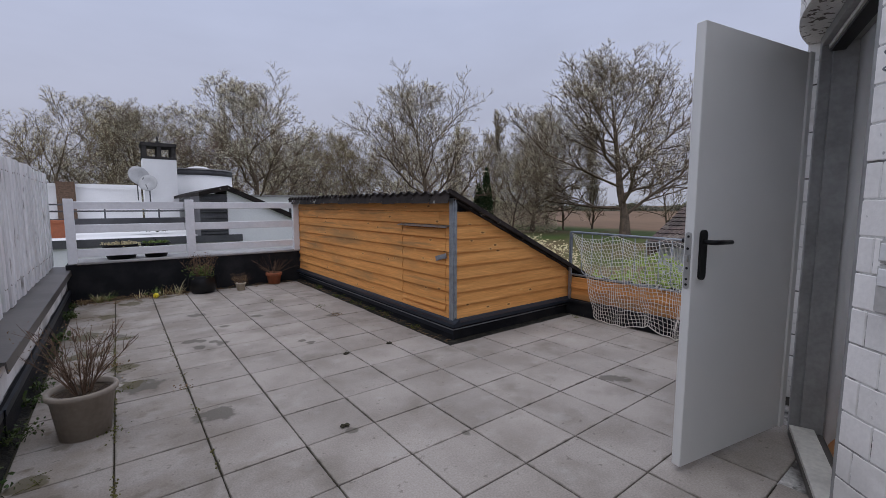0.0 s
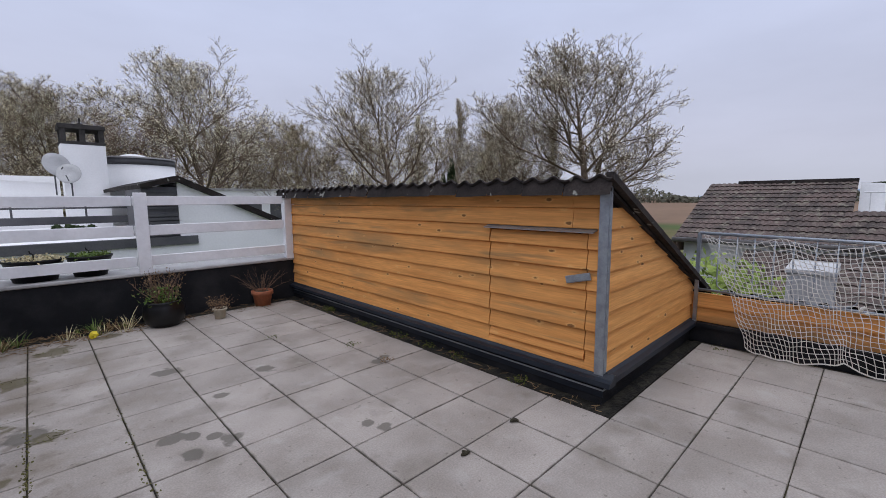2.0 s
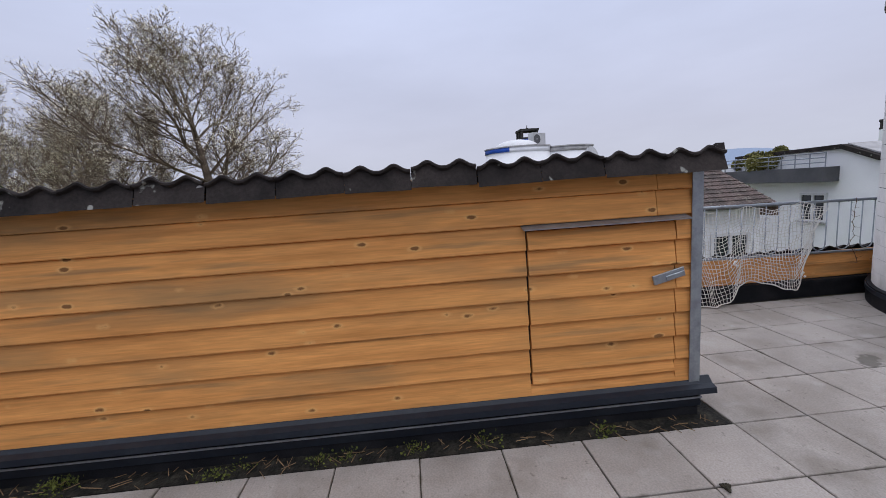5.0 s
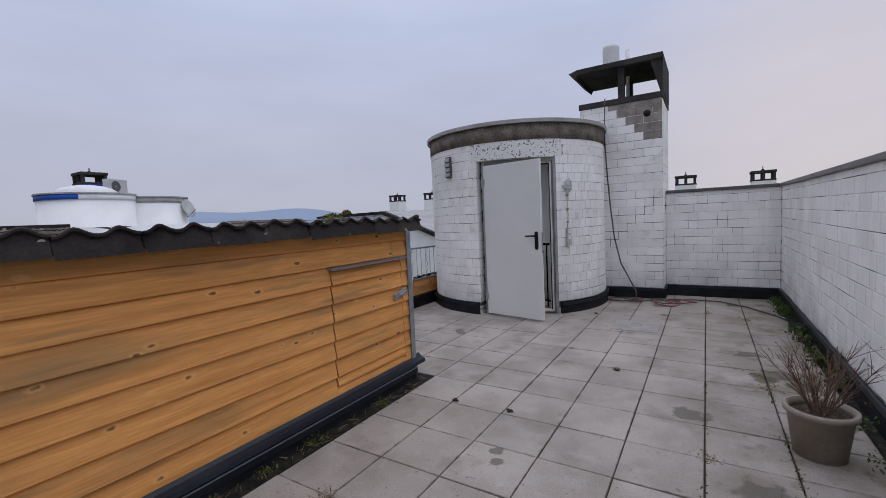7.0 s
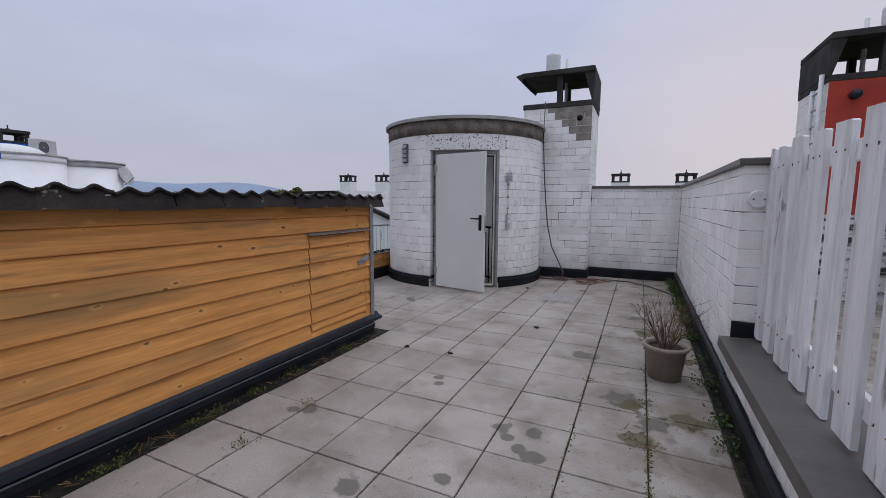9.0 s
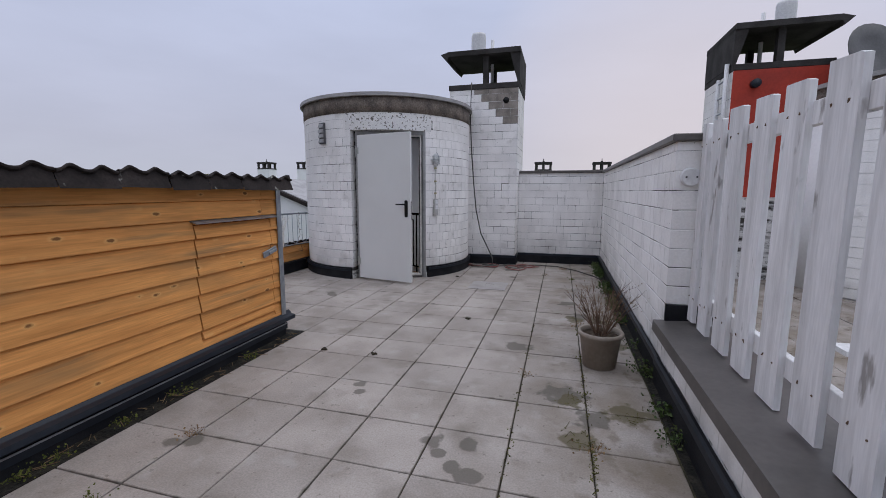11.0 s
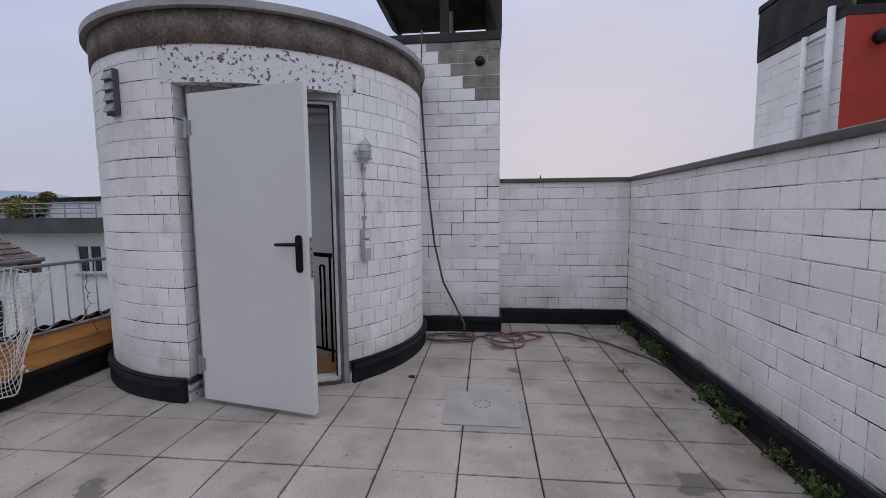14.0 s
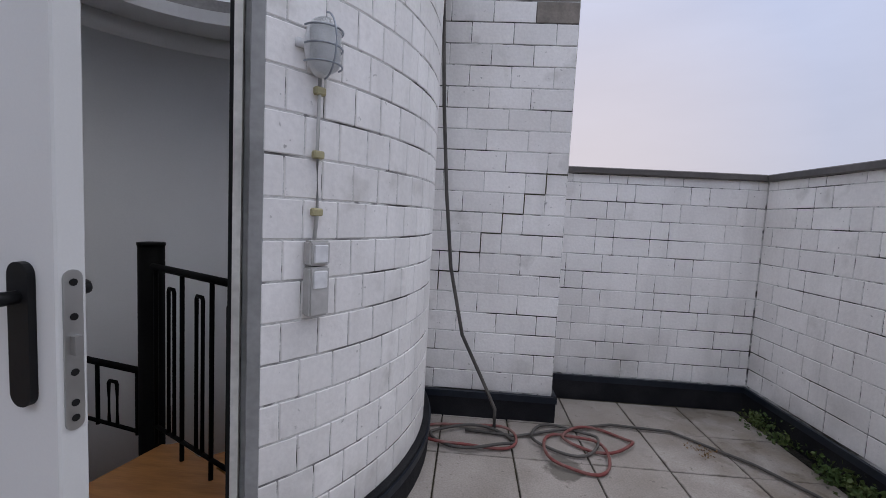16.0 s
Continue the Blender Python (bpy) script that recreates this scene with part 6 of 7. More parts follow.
def dish(at, r, rz, material, label, parent=None):
    t = thing("satellite_dish", at, label, "satellite dish", "satellite dishes", rz)
    bm = bmesh.new()
    prof = [(r * k / 7, 0.22 * r * (k / 7) ** 2) for k in range(1, 8)] + [(r * 0.98, 0.22 * r + 0.012), (r * 0.6, 0.10 * r + 0.02), (0.01, 0.03)]
    lathe(bm, prof, 24)
    bmesh.ops.transform(bm, matrix=Matrix.Rotation(radians(72), 4, "X"), verts=bm.verts)
    part("reflector", bm, material, t, "", True)
    bm = bmesh.new()
    tube(bm, [(0, 0, -r * 0.9), (0, -r * 0.5, -r * 0.55), (0, -r * 0.95, -r * 0.15)], 0.015, 6)
    part("feed_arm", bm, M["slate"], t)
    bm = bmesh.new()
    cyl(bm, (0, 0.08, -r - 0.5), (0, 0.08, 0), 0.02, seg=8)
    part("mast", bm, M["slate"], t)
    return t


# the next house in the row, to the west: a mirror image of this one
hw = thing("neighbour_house_west", (-4.4, 2.0, -2.5), "white neighbouring roof terrace with a round tower", "house")
bm = bmesh.new()
box(bm, -3.5, -4.2, 0.0, 3.5, 5.7, 2.45)
part("terrace_block", bm, M["plaster"], hw)
bm = bmesh.new()
for i in range(16):
    for j in range(22):
        box(bm, -3.18 + 0.405 * i, -3.88 + 0.42 * j, 2.45, -2.783 + 0.405 * i, -3.468 + 0.42 * j, 2.475 + 0.002 * ((i * 7 + j * 3) % 3))
part("paving", bm, M["tile"], hw, "grey concrete pavers")["kind"] = "stuff"
round_tower(hw, -0.02, -2.72, 1.372, 2.45, 5.14, M["concrete"], "brown concrete band")
bm = bmesh.new()
for k in range(19):
    arc_wall(bm, 1.37, 1.39, 2.5 + 0.125 * k, 2.619 + 0.125 * k, 20, 160, 5.2, (-0.02, -2.72, 0))
part("brick_courses", bm, M["white"], hw, "white-painted brick courses")["kind"] = "stuff"
bm = bmesh.new()
box(bm, -3.4, -4.2, 2.4, 3.45, -3.9, 4.1)
box(bm, -3.5, -3.9, 2.4, -3.2, 5.7, 3.3)
part("wall", bm, M["plaster"], hw)
cw, cw_stack = chimney((-3.40, -1.0, 0.0), 1.20, 1.24, -2.0, M["mortar"], "neighbouring chimney with a red-painted front and dark concrete top", True)
bm = bmesh.new()
box(bm, -0.004, 0.0, 1.2, 1.204, 0.012, 3.0)
redp = part("red_face", bm, M["red"], cw, "red-painted front")
bm = bmesh.new()
cyl(bm, (0.93, 0.012, 2.80), (0.93, 0.10, 2.80), 0.06, seg=16)
part("vent_pipe", bm, M["flash"], redp, "", True)
for y in (-0.40, -0.09):
    bm = bmesh.new()
    cyl(bm, (1.26, y, 1.6), (1.26, y, 3.12 - 0.15 * (y < -0.2)), 0.03, seg=12)
    part("drain_pipe", bm, M["plainwhite"], cw, "white pipe up the side", True)
for z in (1.75, 1.98, 2.21, 2.44, 2.67, 2.90):
    bm = bmesh.new()
    cyl(bm, (1.26, -0.40, z), (1.26, -0.09, z), 0.013, seg=8)
    part("rung", bm, M["galv"], cw, "", True)
dish((-3.66, -0.75, 3.0), 0.42, 200, M["darkdish"], "dark grey satellite dish by the red chimney")
bench = thing("slatted_bench", (-2.0, 4.2, -0.05), "weathered white slatted bench on the neighbouring terrace", "bench")
for k in range(6):
    bm = bmesh.new()
    box(bm, -0.55, -0.9 + 0.22 * k, 0.42, 0.55, -0.74 + 0.22 * k, 0.45)
    part("slat", bm, M["picket"], bench)
for x in (-0.45, 0.45):
    for y in (-0.7, 0.25):
        bm = bmesh.new()
        box(bm, x - 0.03, y - 0.03, 0.0, x + 0.03, y + 0.03, 0.42)
        part("leg", bm, M["picket"], bench)

# the house to the north
hn = thing("neighbour_house_north", (2.0, 16.0, -2.5), "white neighbouring house with a roof terrace and round tower", "house")
bm = bmesh.new()
prism(bm, [(-6.5, 0.0), (12.0, 0.0), (12.0, 1.6), (4.2, 2.55), (0.5, 4.27), (0.46, 4.27), (0.46, 2.95), (-6.5, 2.95)], "y", -3.0, 8.0)
part("wall", bm, M["plaster"], hn, "white rendered wall")
bm = bmesh.new()
prism(bm, [(-0.24, 4.13), (0.46, 4.33), (4.3, 2.58), (4.3, 2.44), (0.46, 4.19), (-0.24, 4.03)], "y", -3.12, 8.1)
part("roof_edge", bm, M["pantile"], hn, "dark tiled roof edge")
bm = bmesh.new()
box(bm, -6.6, -3.06, 2.78, 0.8, -2.9, 2.97)
box(bm, -6.6, -1.0, 3.25, 0.55, -0.9, 3.42)
part("parapet_band", bm, M["slate"], hn, "dark grey coping")
bm = bmesh.new()
for k in range(7):
    box(bm, -0.22, -3.04, 3.60 + 0.06 * k, 0.45, -3.0, 3.635 + 0.06 * k)
for k in range(6):
    box(bm, -0.22, -3.04, 3.0 + 0.085 * k, 0.45, -3.0, 3.06 + 0.085 * k)
box(bm, -0.22, -2.99, 2.95, 0.455, -1.0, 4.08)
part("louvre", bm, M["slate"], hn, "dark slatted louvre")
bm = bmesh.new()
box(bm, -6.5, 4.0, 2.9, -1.2, 4.3, 4.55)
prism(bm, [(-6.5, 4.55), (-1.2, 4.35), (-1.2, 4.45), (-6.5, 4.65)], "y", 3.95, 4.35)
part("back_wall", bm, M["plaster"], hn)
round_tower(hn, 0.85, 5.2, 1.36, 2.9, 5.28, M["slate"], "dark grey band")
bm = bmesh.new()
bmesh.ops.create_uvsphere(bm, u_segments=16, v_segments=8, radius=0.45, matrix=Matrix.LocRotScale((0.85, 4.6, 5.28), None, (1, 1, 0.3)))
part("dome_light", bm, M["plainwhite"], hn, "white skylight dome", True)
chimney((0.86, 20.0, -0.02), 1.06, 1.0, 0.0, M["plaster"], "neighbouring white chimney with a dark concrete top", boxed=True)
dish((0.70, 18.9, 2.32), 0.36, 25, M["dish"], "pale satellite dish on the neighbouring chimney")
dish((0.98, 18.6, 2.06), 0.30, -20, M["dish"], "pale satellite dish in front of the neighbouring chimney")
bm = bmesh.new()
for z in (3.62, 3.80):
    cyl(bm, (-6.5, -0.95, z), (0.5, -0.95, z), 0.022, seg=6)
for k in range(6):
    cyl(bm, (-6.0 + 1.25 * k, -0.95, 3.4), (-6.0 + 1.25 * k, -0.95, 3.82), 0.022, seg=6)
part("terrace_rail", bm, M["slate"], hn, "thin dark metal rail")
bm = bmesh.new()
box(bm, -3.6, 3.7, 2.9, -3.1, 3.9, 4.6)
part("timber_post", bm, M["twig"], hn, "dark timber screen")
for x, y, s in ((0.6, 14.9, 0.28), (1.0, 14.9, 0.2)):
    t = new("terrace_shrub", foliage_mesh("terrace_shrub", int(10 * x) + 5, M["cypress"], 900, mound_shape(s, 0.2, s, 6, 3), 0.09))
    t.location = (x, y, 0.45)
    tagged(t, "small green shrub on the neighbouring terrace", "shrub")
tp = thing("terracotta_planter", (-1.25, 14.7, 0.45), "terracotta planter on the neighbouring terrace", "planter")
bm = bmesh.new()
box(bm, -0.25, -0.2, 0, 0.25, 0.2, 0.38)
box(bm, -0.28, -0.23, 0.38, 0.28, 0.23, 0.45)
part("body", bm, M["terracotta"], tp)
# further chimney to the north-west
chimney((-5.6, 19.0, -0.02), 1.1, 1.0, 0.0, M["plaster"], "neighbouring white chimney with a dark concrete top", boxed=True)

# the house to the east with a brown tiled roof, a roof terrace cut into it
he = thing("neighbour_house_east", (12.0, 1.0, -2.6), "white house with a large brown tiled roof and a roof terrace", "house")
bm = bmesh.new()
box(bm, -1.6, -5.2, 0.0, 5.0, 3.9, 2.9)
part("wall", bm, M["plaster"], he)
ES = lambda x: 3.0 + 0.437 * (x + 2.0)
for y0, y1, x1 in ((1.27, 4.0, 0.72), (-2.5, 1.27, -0.7), (-5.3, -2.5, 0.72)):
    tiled_slope("roof_slope", he, (-2.0, y0, 3.0), (-2.0, y1, 3.0), (x1, y1, ES(x1)), (x1, y0, ES(x1)), label="brown roof tiles with lichen")
for y in (-5.3, 3.93):
    bm = bmesh.new()
    prism(bm, [(-2.02, 2.94), (0.72, 4.14), (3.5, 2.94), (3.5, 2.7), (-2.02, 2.7)], "y", y, y + 0.07)
    part("gable", bm, M["twig"], he, "dark verge")
bm = bmesh.new()
cyl(bm, (-2.07, -5.3, 2.98), (-2.07, 4.0, 2.98), 0.05, seg=8)
part("gutter", bm, M["cap"], he, "grey gutter", True)
bm = bmesh.new()
box(bm, 0.62, 1.27, 4.17, 0.85, 3.4, 4.25)
part("ridge", bm, M["pantile"], he, "dark ridge")
bm = bmesh.new()
box(bm, 1.1, -2.5, 3.3, 1.3, 1.25, 4.17)
box(bm, -0.6, -2.5, 3.3, 1.1, 1.25, 3.45)
part("dormer_wall", bm, M["plaster"], he, "white wall of the roof terrace")
for y in (-4.4, -3.0):
    window(he, Matrix.Translation((-1.61, y, 1.2)) @ Matrix.Rotation(radians(-90), 4, "Z"), 1.0, 1.1)
# a lower tiled extension in front of it
hx2 = thing("lower_extension", (8.6, 0.5, -2.6), "low tiled extension below the terrace", "house")
bm = bmesh.new()
box(bm, -0.9, -1.6, 0.0, 1.4, 3.0, 1.75)
part("wall", bm, M["plaster"], hx2)
tiled_slope("roof_slope", hx2, (-1.2, -1.8, 1.7), (-1.2, 3.2, 1.7), (1.4, 3.2, 2.83), (1.4, -1.8, 2.83), label="brown roof tiles with lichen")

trail = thing("terrace_railing", (11.35, 0.95, 0.98), "thin white railing on the roof terrace", "railing")
bm = bmesh.new()
cyl(bm, (0, -1.2, 0.36), (0, 1.2, 0.36), 0.012, seg=6)
part("top_rail", bm, M["plainwhite"], trail)
bm = bmesh.new()
cyl(bm, (0, -1.2, 0.0), (0, 1.2, 0.0), 0.012, seg=6)
part("bottom_rail", bm, M["plainwhite"], trail)
for k in range(12):
    bm = bmesh.new()
    cyl(bm, (0, -1.2 + 0.21 * k, -0.15), (0, -1.2 + 0.21 * k, 0.36), 0.008, seg=6)
    part("bar", bm, M["plainwhite"], trail)
palm = thing("potted_palm", (11.9, 1.75, 0.85), "small dark palm in front of the white wall", "palm")
bm = bmesh.new()
cyl(bm, (0, 0, 0), (0.03, -0.03, 0.62), 0.05, 0.035, 8)
part("trunk", bm, M["twig"], palm)
bm = bmesh.new()
rr = random.Random(2)
for k in range(16):
    a = 6.28 * k / 16
    pts = [Vector((0.03, -0.03, 0.62)) + Vector((math.cos(a) * q, math.sin(a) * q, 0.25 * q * 2 - q * q * 0.9)) for q in (0, 0.12, 0.24, 0.36)]
    tube(bm, pts, [0.008, 0.014, 0.012, 0.003], 3)
part("fronds", bm, M["cypress"], palm)
bm = bmesh.new()
lathe(bm, [(0.01, 0), (0.10, 0.0), (0.10, 0.36), (0.04, 0.46), (0.06, 0.56), (0.02, 0.58)], 14)
ob = part("gas_bottle", bm, M["cyan"], None, "", True)
ob.location = (12.2, 0.95, 0.85)
tagged(ob, "light blue covered object on the roof terrace", "cover")
bm = bmesh.new()
for k in range(7):
    box(bm, -0.02, -0.22 + 0.065 * k, 0, 0.02, -0.17 + 0.065 * k, 0.26)
ob = part("orange_crate", bm, M["woody"])
ob.location = (11.42, 0.55, 0.92)
tagged(ob, "orange slatted wooden screen on the roof terrace", "screen")
# white draped plastic as a plain box; its shade is put into the grey
wb = bmesh.new()
box(wb, -0.3, -0.23, -3.0, 0.3, 0.23, 0.0)
prism(wb, [(-0.33, 0.0), (0.33, 0.0), (0.33, 0.10), (-0.33, 0.05)], "y", -0.25, 0.25)
ob = part("white_shed", wb, M["dish"])
ob.location = (7.3, 2.48, 0.30)
tagged(ob, "white draped plastic below the terrace, a plain box greyed for shade", "shed")

# the gabled house to the south-east
hs = thing("neighbour_house_southeast", (14.0, -12.0, -2.6), "white gabled house with a dark balcony", "house")
bm = bmesh.new()
prism(bm, [(-8.0, 0.0), (7.0, 0.0), (7.0, 3.0), (3.0, 4.25), (-1.2, 4.32), (-8.0, 1.7)], "y", -8.0, 3.0)
part("wall", bm, M["plaster"], hs)
bm = bmesh.new()
prism(bm, [(-8.3, 1.75), (-1.2, 4.42), (3.05, 4.35), (3.05, 4.25), (-1.2, 4.28), (-8.3, 1.58)], "y", -8.2, 3.15)
part("roof_edge", bm, M["pantile"], hs, "dark roof edge")
bm = bmesh.new()
prism(bm, [(-8.0, 1.86), (-1.3, 4.40), (-1.3, 4.44), (-8.0, 1.90)], "y", -8.2, 3.0)
part("roof_sheet", bm, M["ledge"], hs, "pale metal roof")
bm = bmesh.new()
box(bm, -1.1, 3.0, 3.28, 3.8, 3.6, 3.75)
balc = part("balcony", bm, M["slate"], hs, "dark grey balcony front")
bm = bmesh.new()
for z in (3.9, 4.05, 4.2):
    cyl(bm, (-1.1, 3.5, z), (3.7, 3.5, z), 0.018, seg=6)
for k in range(10):
    cyl(bm, (-1.1 + 0.53 * k, 3.5, 3.75), (-1.1 + 0.53 * k, 3.5, 4.22), 0.018, seg=6)
part("balcony_rail", bm, M["galv"], balc)
window(hs, Matrix.Translation((-0.3, 3.01, 1.95)) @ Matrix.Rotation(radians(180), 4, "Z"), 0.95, 0.95)
t = new("balcony_shrub", foliage_mesh("balcony_shrub", 41, M["olive"], 4000, mound_shape(1.0, 0.5, 0.9, 9, 8), 0.12))
t.location = (16.2, -9.0, 1.15)
tagged(t, "olive-green shrub on the balcony", "shrub")
bm = bmesh.new()
box(bm, -3.0, -6.5, 4.2, 0.4, -4.5, 5.40)
box(bm, -3.1, -6.6, 5.40, 0.5, -4.4, 5.50)
part("roof_storey", bm, M["plaster"], hs)
for x, z in ((24.2, 0.1), (20.3, 0.05), (0.85, -0.27), (-3.1, -0.33)):
    chimney((x, -25.0, z), 1.15, 1.0, -1.0, M["plaster"], "distant white chimney with a dark concrete top", boxed=True)

# two round towers further east, one with a blue band
for cx, cy, top, band, lab in ((20.6, -0.75, 2.92, "rail", "far round white tower with a blue band and a dome light"), (21.1, -3.0, 2.86, "ledge", "far round white tower with a grey roof rim")):
    ht = thing("round_house_tower", (cx, cy, -2.6), lab, "house")
    round_tower(ht, 0.0, 0.0, 1.5, 0.0, top + 2.6, M[band], "painted band")
    if band == "rail":
        bm = bmesh.new()
        arc_wall(bm, 1.521, 1.535, top + 2.35, top + 2.54, 60, 152, 4, (0.0, 0.0, 0.0))
        part("blue_band", bm, M["blue"], ht, "blue painted band", True)
        bm = bmesh.new()
        bmesh.ops.create_uvsphere(bm, u_segments=20, v_segments=10, radius=1.0, matrix=Matrix.LocRotScale((-0.2, 0.1, top + 2.6), None, (1, 1, 0.36)))
        bmesh.ops.delete(bm, geom=[v for v in bm.verts if v.co.z < top + 2.59], context="VERTS")
        part("dome_light", bm, M["plainwhite"], ht, "white skylight dome", True)
ac = thing("air_conditioner", (20.75, -1.75, 2.92), "grey outdoor air conditioning unit on the tower roof", "air conditioner", "", -62)
bm = bmesh.new()
box(bm, -0.42, -0.17, 0.06, 0.42, 0.17, 0.66)
bevel(bm, 0.02)
part("case", bm, M["dish"], ac)
bm = bmesh.new()
lathe(bm, [(0.03, 0.0), (0.19, 0.0), (0.21, 0.012), (0.22, 0.0)], 20)
bmesh.ops.transform(bm, matrix=Matrix.Translation((-0.16, -0.176, 0.36)) @ Matrix.Rotation(radians(90), 4, "X"), verts=bm.verts)
part("fan_grille", bm, M["slate"], ac, "round dark fan grille")
for x in (-0.3, 0.3):
    bm = bmesh.new()
    box(bm, x - 0.04, -0.15, 0.0, x + 0.04, 0.15, 0.06)
    part("foot", bm, M["slate"], ac)
dish((19.95, -4.05, 2.35), 0.42, 300, M["dish"], "pale satellite dish on the far tower's side")
chimney((26.7, -2.6, 0.95), 1.2, 1.1, -3.5, M["blue"], "far blue-painted chimney with a dark concrete top", boxed=True)
# low white garages and a clipped hedge beyond the house to the north
gar = thing("garage_row", (11.0, 32.5, -2.0), "row of low white garages with a flat roof", "garage")
bm = bmesh.new()
box(bm, -3.4, -0.4, 0.0, 3.4, 2.6, 3.9)
part("wall", bm, M["plaster"], gar)
bm = bmesh.new()
box(bm, -3.5, -0.5, 3.9, 3.5, 2.7, 4.05)
part("roof_edge", bm, M["ledge"], gar)
for k in range(3):
    bm = bmesh.new()
    box(bm, -2.9 + 2.1 * k, -0.43, 0.0, -1.4 + 2.1 * k, -0.40, 3.2)
    part("garage_door", bm, M["slate"], gar)
hedge = new("clipped_hedge", foliage_mesh("hedge_leaves", 91, M["cypress"], 9000, lambda rnd: Vector((rnd.uniform(0, 1.9), rnd.choice((0.0, 1.0, rnd.random())), 1.25 * rnd.random() ** 0.6)), 0.12))
hedge.location = (7.5, 16.8, -0.2)
tagged(hedge, "dark green clipped hedge on the neighbouring roof", "hedge")

# ---- bricks ----
bricks = {}


def brick_mesh(length, material):
    key = (round(length, 3), material.name)
    if key not in bricks:
        bricks[key] = box_mesh("brick", key[0], 0.03, 0.1190, material, 0.003)
    return bricks[key]


def joined_bricks(parent, rows, material, label=""):
    """Bricks too many to pick apart, as one mesh; rows of (length, pose)."""
    bm = bmesh.new()
    for length, m in rows:
        box(bm, -length / 2, -0.015, -0.0595, length / 2, 0.015, 0.0595, m)
    ob = part("brick_rest", bm, material, parent, label)
    ob["kind"] = "stuff"
    return ob


def course(rnd, k, length, mixed):
    """The joints of one course: stretchers, or stretchers and headers in turn."""
    cuts, x, n = [0.0], (0.125 if k % 2 else 0.25) if not mixed else rnd.choice((0.06, 0.125, 0.19, 0.25)), k
    while x < length - 0.04:
        cuts.append(x)
        n += 1
        x += 0.25 if not mixed or n % 2 else 0.125
        if mixed and rnd.random() < 0.12:
            x += 0.125
    return cuts + [length]


def brick_face(parent, m, length, z0, z1, seed, pick=None, mixed=False, most=300):
    """Courses over a flat face; x of m runs along it, y points out of it."""
    rnd = random.Random(seed)
    k, z, made, rest = 0, z0, 0, []
    while z < z1 - 0.03:
        h = min(0.125, z1 - z)
        cuts = course(rnd, k, length, mixed)
        for a, b in zip(cuts, cuts[1:]):
            mm = (pick or (lambda u, v: M["white"]))((a + b) / 2, z + h / 2)
            q = m @ Matrix.Translation(((a + b) / 2, -0.0122 + rnd.uniform(-0.0008, 0.0008), z + h / 2)) @ Matrix.Rotation(rnd.uniform(-0.004, 0.004), 4, "Z")
            if h < 0.12:
                q = q @ Matrix.Diagonal((1, 1, (h - 0.005) / 0.1190, 1))
            if made < most:
                piece("brick", brick_mesh(b - a - 0.003, mm), parent, q)
                made += 1
            else:
                rest.append((b - a - 0.003, q))
        z += 0.125
        k += 1
    if rest:
        joined_bricks(parent, rest, M["white"])


def bare_end(u, v):
    """The wall's end has one bare block near the top and a few grey ones."""
    return M["rawbrick"] if 1.36 < v < 1.46 else M["white"]


brick_face(wall_west, pose(-0.58, 3.203, 0, 0, 0, -90), 4.773, 0.165, 1.60, 1, None, True)
brick_face(wall_west, pose(-0.86, 3.2, 0, 0, 0, 0), 0.283, 0.54, 1.60, 2, bare_end)
brick_face(wall_south, pose(-0.57, -1.57, 0, 0, 0, 0), 1.43, 0.165, 1.60, 3, None, True)
brick_face(wall_parapet_west, pose(-0.575, 7.3, 0, 0, 0, -90), 4.08, 0.165, 0.40, 4)


def raw(u, v):
    """Bare bricks step up from the chimney's free corner, one half brick further in each course."""
    return M["rawbrick"] if v > 2.42 and u < 0.26 + 0.125 * int((v - 2.415) / 0.125) else M["white"]


brick_face(cw_stack, pose(1.20, 0, 0, 0, 0, -90), 1.24, 0.0, 3.0, 9, None, False, 0)
brick_face(chim_stack, pose(0, 0, 0, 0, 0, 0), 1.18, 0.165, 3.0, 5, raw)
brick_face(chim_stack, pose(0, -1.1, 0, 0, 0, 90), 1.1, 0.165, 3.0, 6)
# an open stepped crack through the joints of the chimney's front
bm = bmesh.new()
for k in range(6):
    u, z = 0.125 * (k + 1), 1.54 - 0.125 * k
    box(bm, u - 0.125, -0.002, z - 0.004, u + 0.003, 0.0036, z + 0.0035)
    box(bm, u - 0.004, -0.002, z - 0.121, u + 0.003, 0.0036, z - 0.0045)
part("crack", bm, M["joint"], chim, "dark stepped crack along the joints")

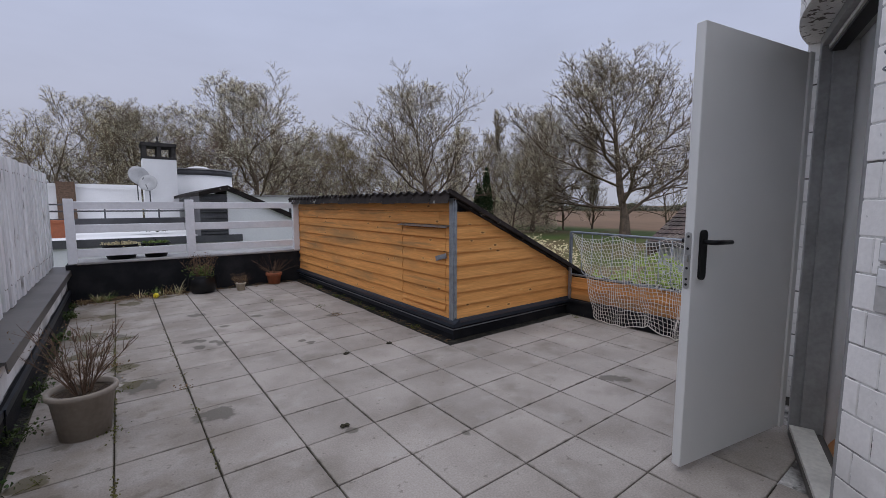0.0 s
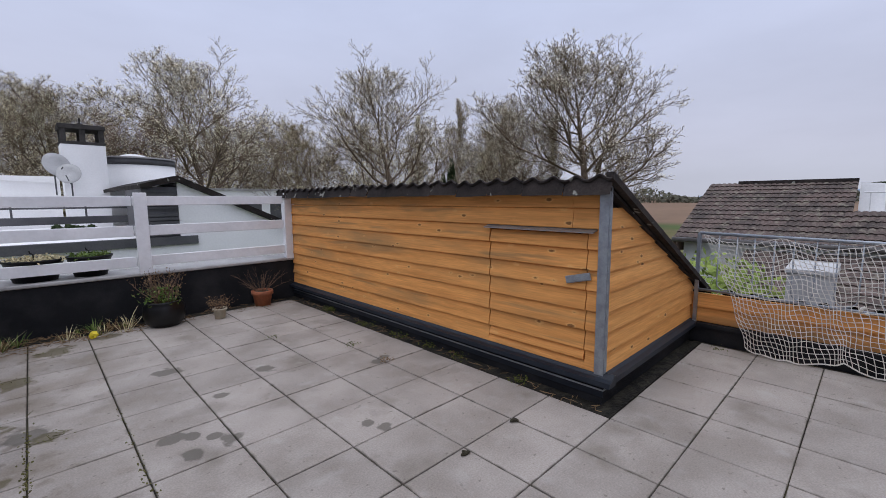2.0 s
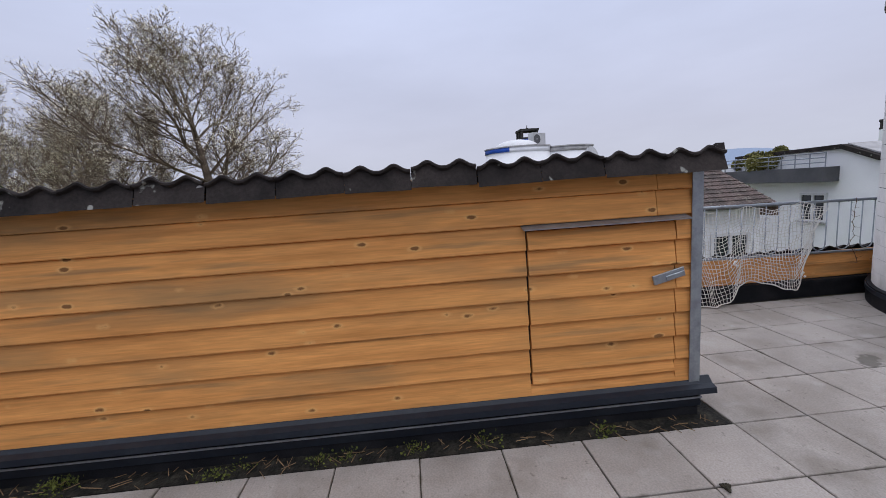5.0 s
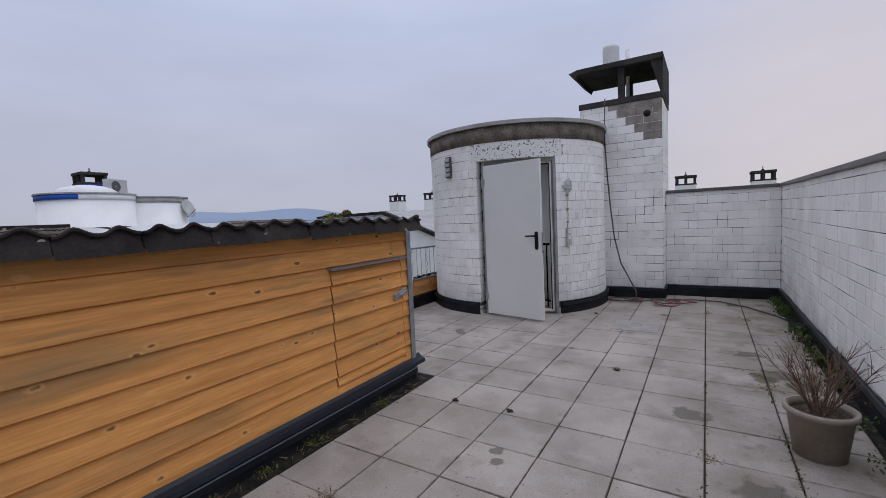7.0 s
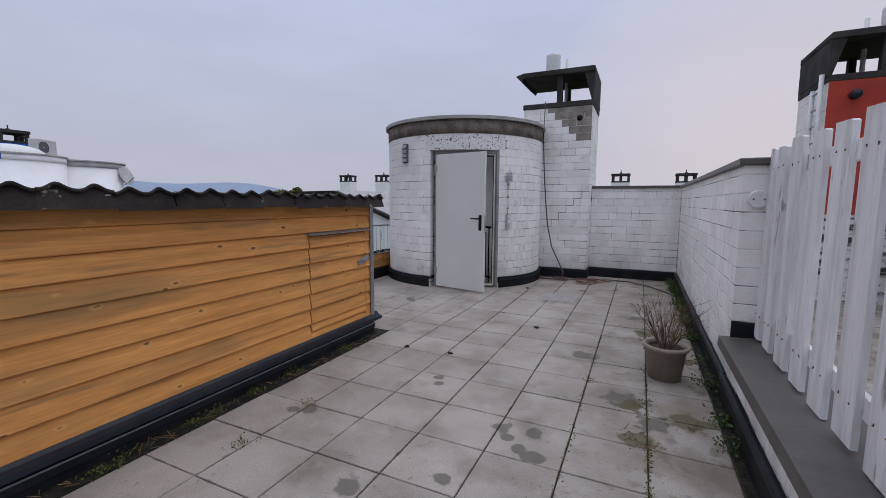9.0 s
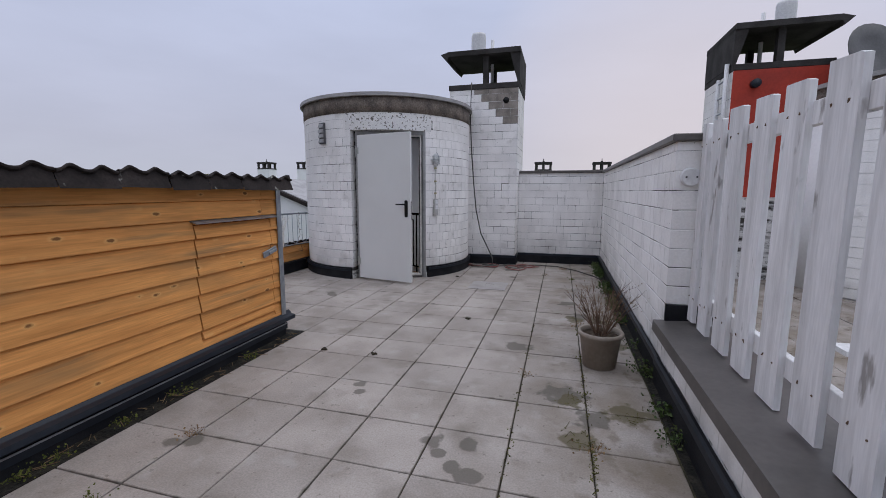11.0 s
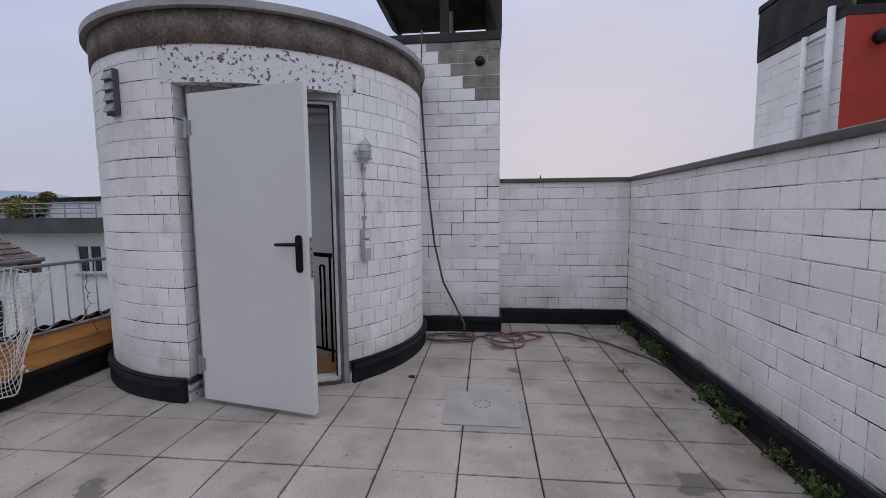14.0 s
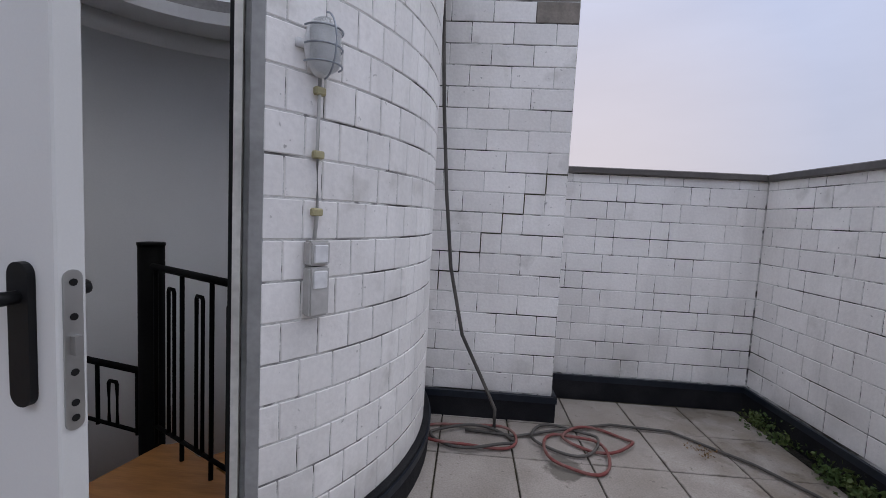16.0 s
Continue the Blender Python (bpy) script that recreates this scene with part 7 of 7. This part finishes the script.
# the tower is laid in headers
rt = random.Random(17)
step = math.degrees(0.1245 / TR)
made, rest = 0, []
for k in range(18):
    z = 0.165 + 0.125 * k
    h = min(0.125, 2.372 - z)
    spans = []
    a = A1
    while a < 200:
        b = a + (step * 0.5 if a == A1 and k % 2 else step)
        spans.append((a, b))
        a = b
    a = A0
    while a > 30:
        b = a - (step * 0.5 if a == A0 and k % 2 else step)
        spans.append((b, a))
        a = b
    for a0, a1 in spans:
        if z > 2.1:
            a0, a1 = (max(a0, A1 + 4.1), a1) if a0 > 110 else (a0, min(a1, A0 - 3.1))
            if a1 - a0 < 1.2:
                continue
        w = radians(a1 - a0) * TR - 0.003
        mid = (a0 + a1) / 2
        m = Matrix.Translation(polar(TR - 0.0128 + rt.uniform(-0.001, 0.001), mid, z + h / 2)) @ Matrix.Rotation(radians(mid - 90 + rt.uniform(-0.3, 0.3)), 4, "Z")
        if h < 0.12:
            m = m @ Matrix.Diagonal((1, 1, (h - 0.005) / 0.1190, 1))
        if mid > 60 and z < 2.0 and made < 300:
            piece("brick", brick_mesh(w, M["white"]), wall_tower, m)
            made += 1
        else:
            rest.append((w, m))
joined_bricks(wall_tower, rest, M["white"])

# brick returns at the doorway
for k in range(16):
    z = 0.165 + 0.125 * k
    h = min(0.125, 2.13 - z)
    for a, turn in ((A0, A0), (A1, A1 + 180)):
        m = Matrix.Translation(polar(TR - 0.058, a, z + h / 2)) @ Matrix.Rotation(radians(turn), 4, "Z") @ Matrix.Translation((0, -0.0125, 0))
        if h < 0.12:
            m = m @ Matrix.Diagonal((1, 1, (h - 0.005) / 0.1190, 1))
        piece("brick", brick_mesh(0.11, M["white"]), wall_tower, m)

# ---- pavers ----
paver_cache = {}
rq = random.Random(23)


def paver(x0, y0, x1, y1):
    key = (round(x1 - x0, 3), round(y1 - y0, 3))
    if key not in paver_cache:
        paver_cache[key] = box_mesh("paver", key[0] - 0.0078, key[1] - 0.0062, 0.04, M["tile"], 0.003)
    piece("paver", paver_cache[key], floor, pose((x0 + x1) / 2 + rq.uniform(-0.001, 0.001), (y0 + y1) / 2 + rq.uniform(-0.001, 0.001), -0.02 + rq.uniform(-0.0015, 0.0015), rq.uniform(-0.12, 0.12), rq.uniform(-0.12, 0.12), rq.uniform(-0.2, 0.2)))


for i in range(-5, 7):
    for j in range(-10, 12):
        x0, y0 = TX + P * i, TY + P * j
        x1, y1 = x0 + P, y0 + P
        if i == 6:
            x1 = 4.175
        if j == 11:
            y1 = 7.13
        if x0 > 2.3 and y0 > 2.9:
            continue
        if max((Vector((x, y, 0)) - TC).length for x in (x0, x1) for y in (y0, y1)) < TR + 0.02:
            continue
        if x0 > 2.3 and y1 < -0.72:
            continue
        paver(x0, y0, x1, y1)
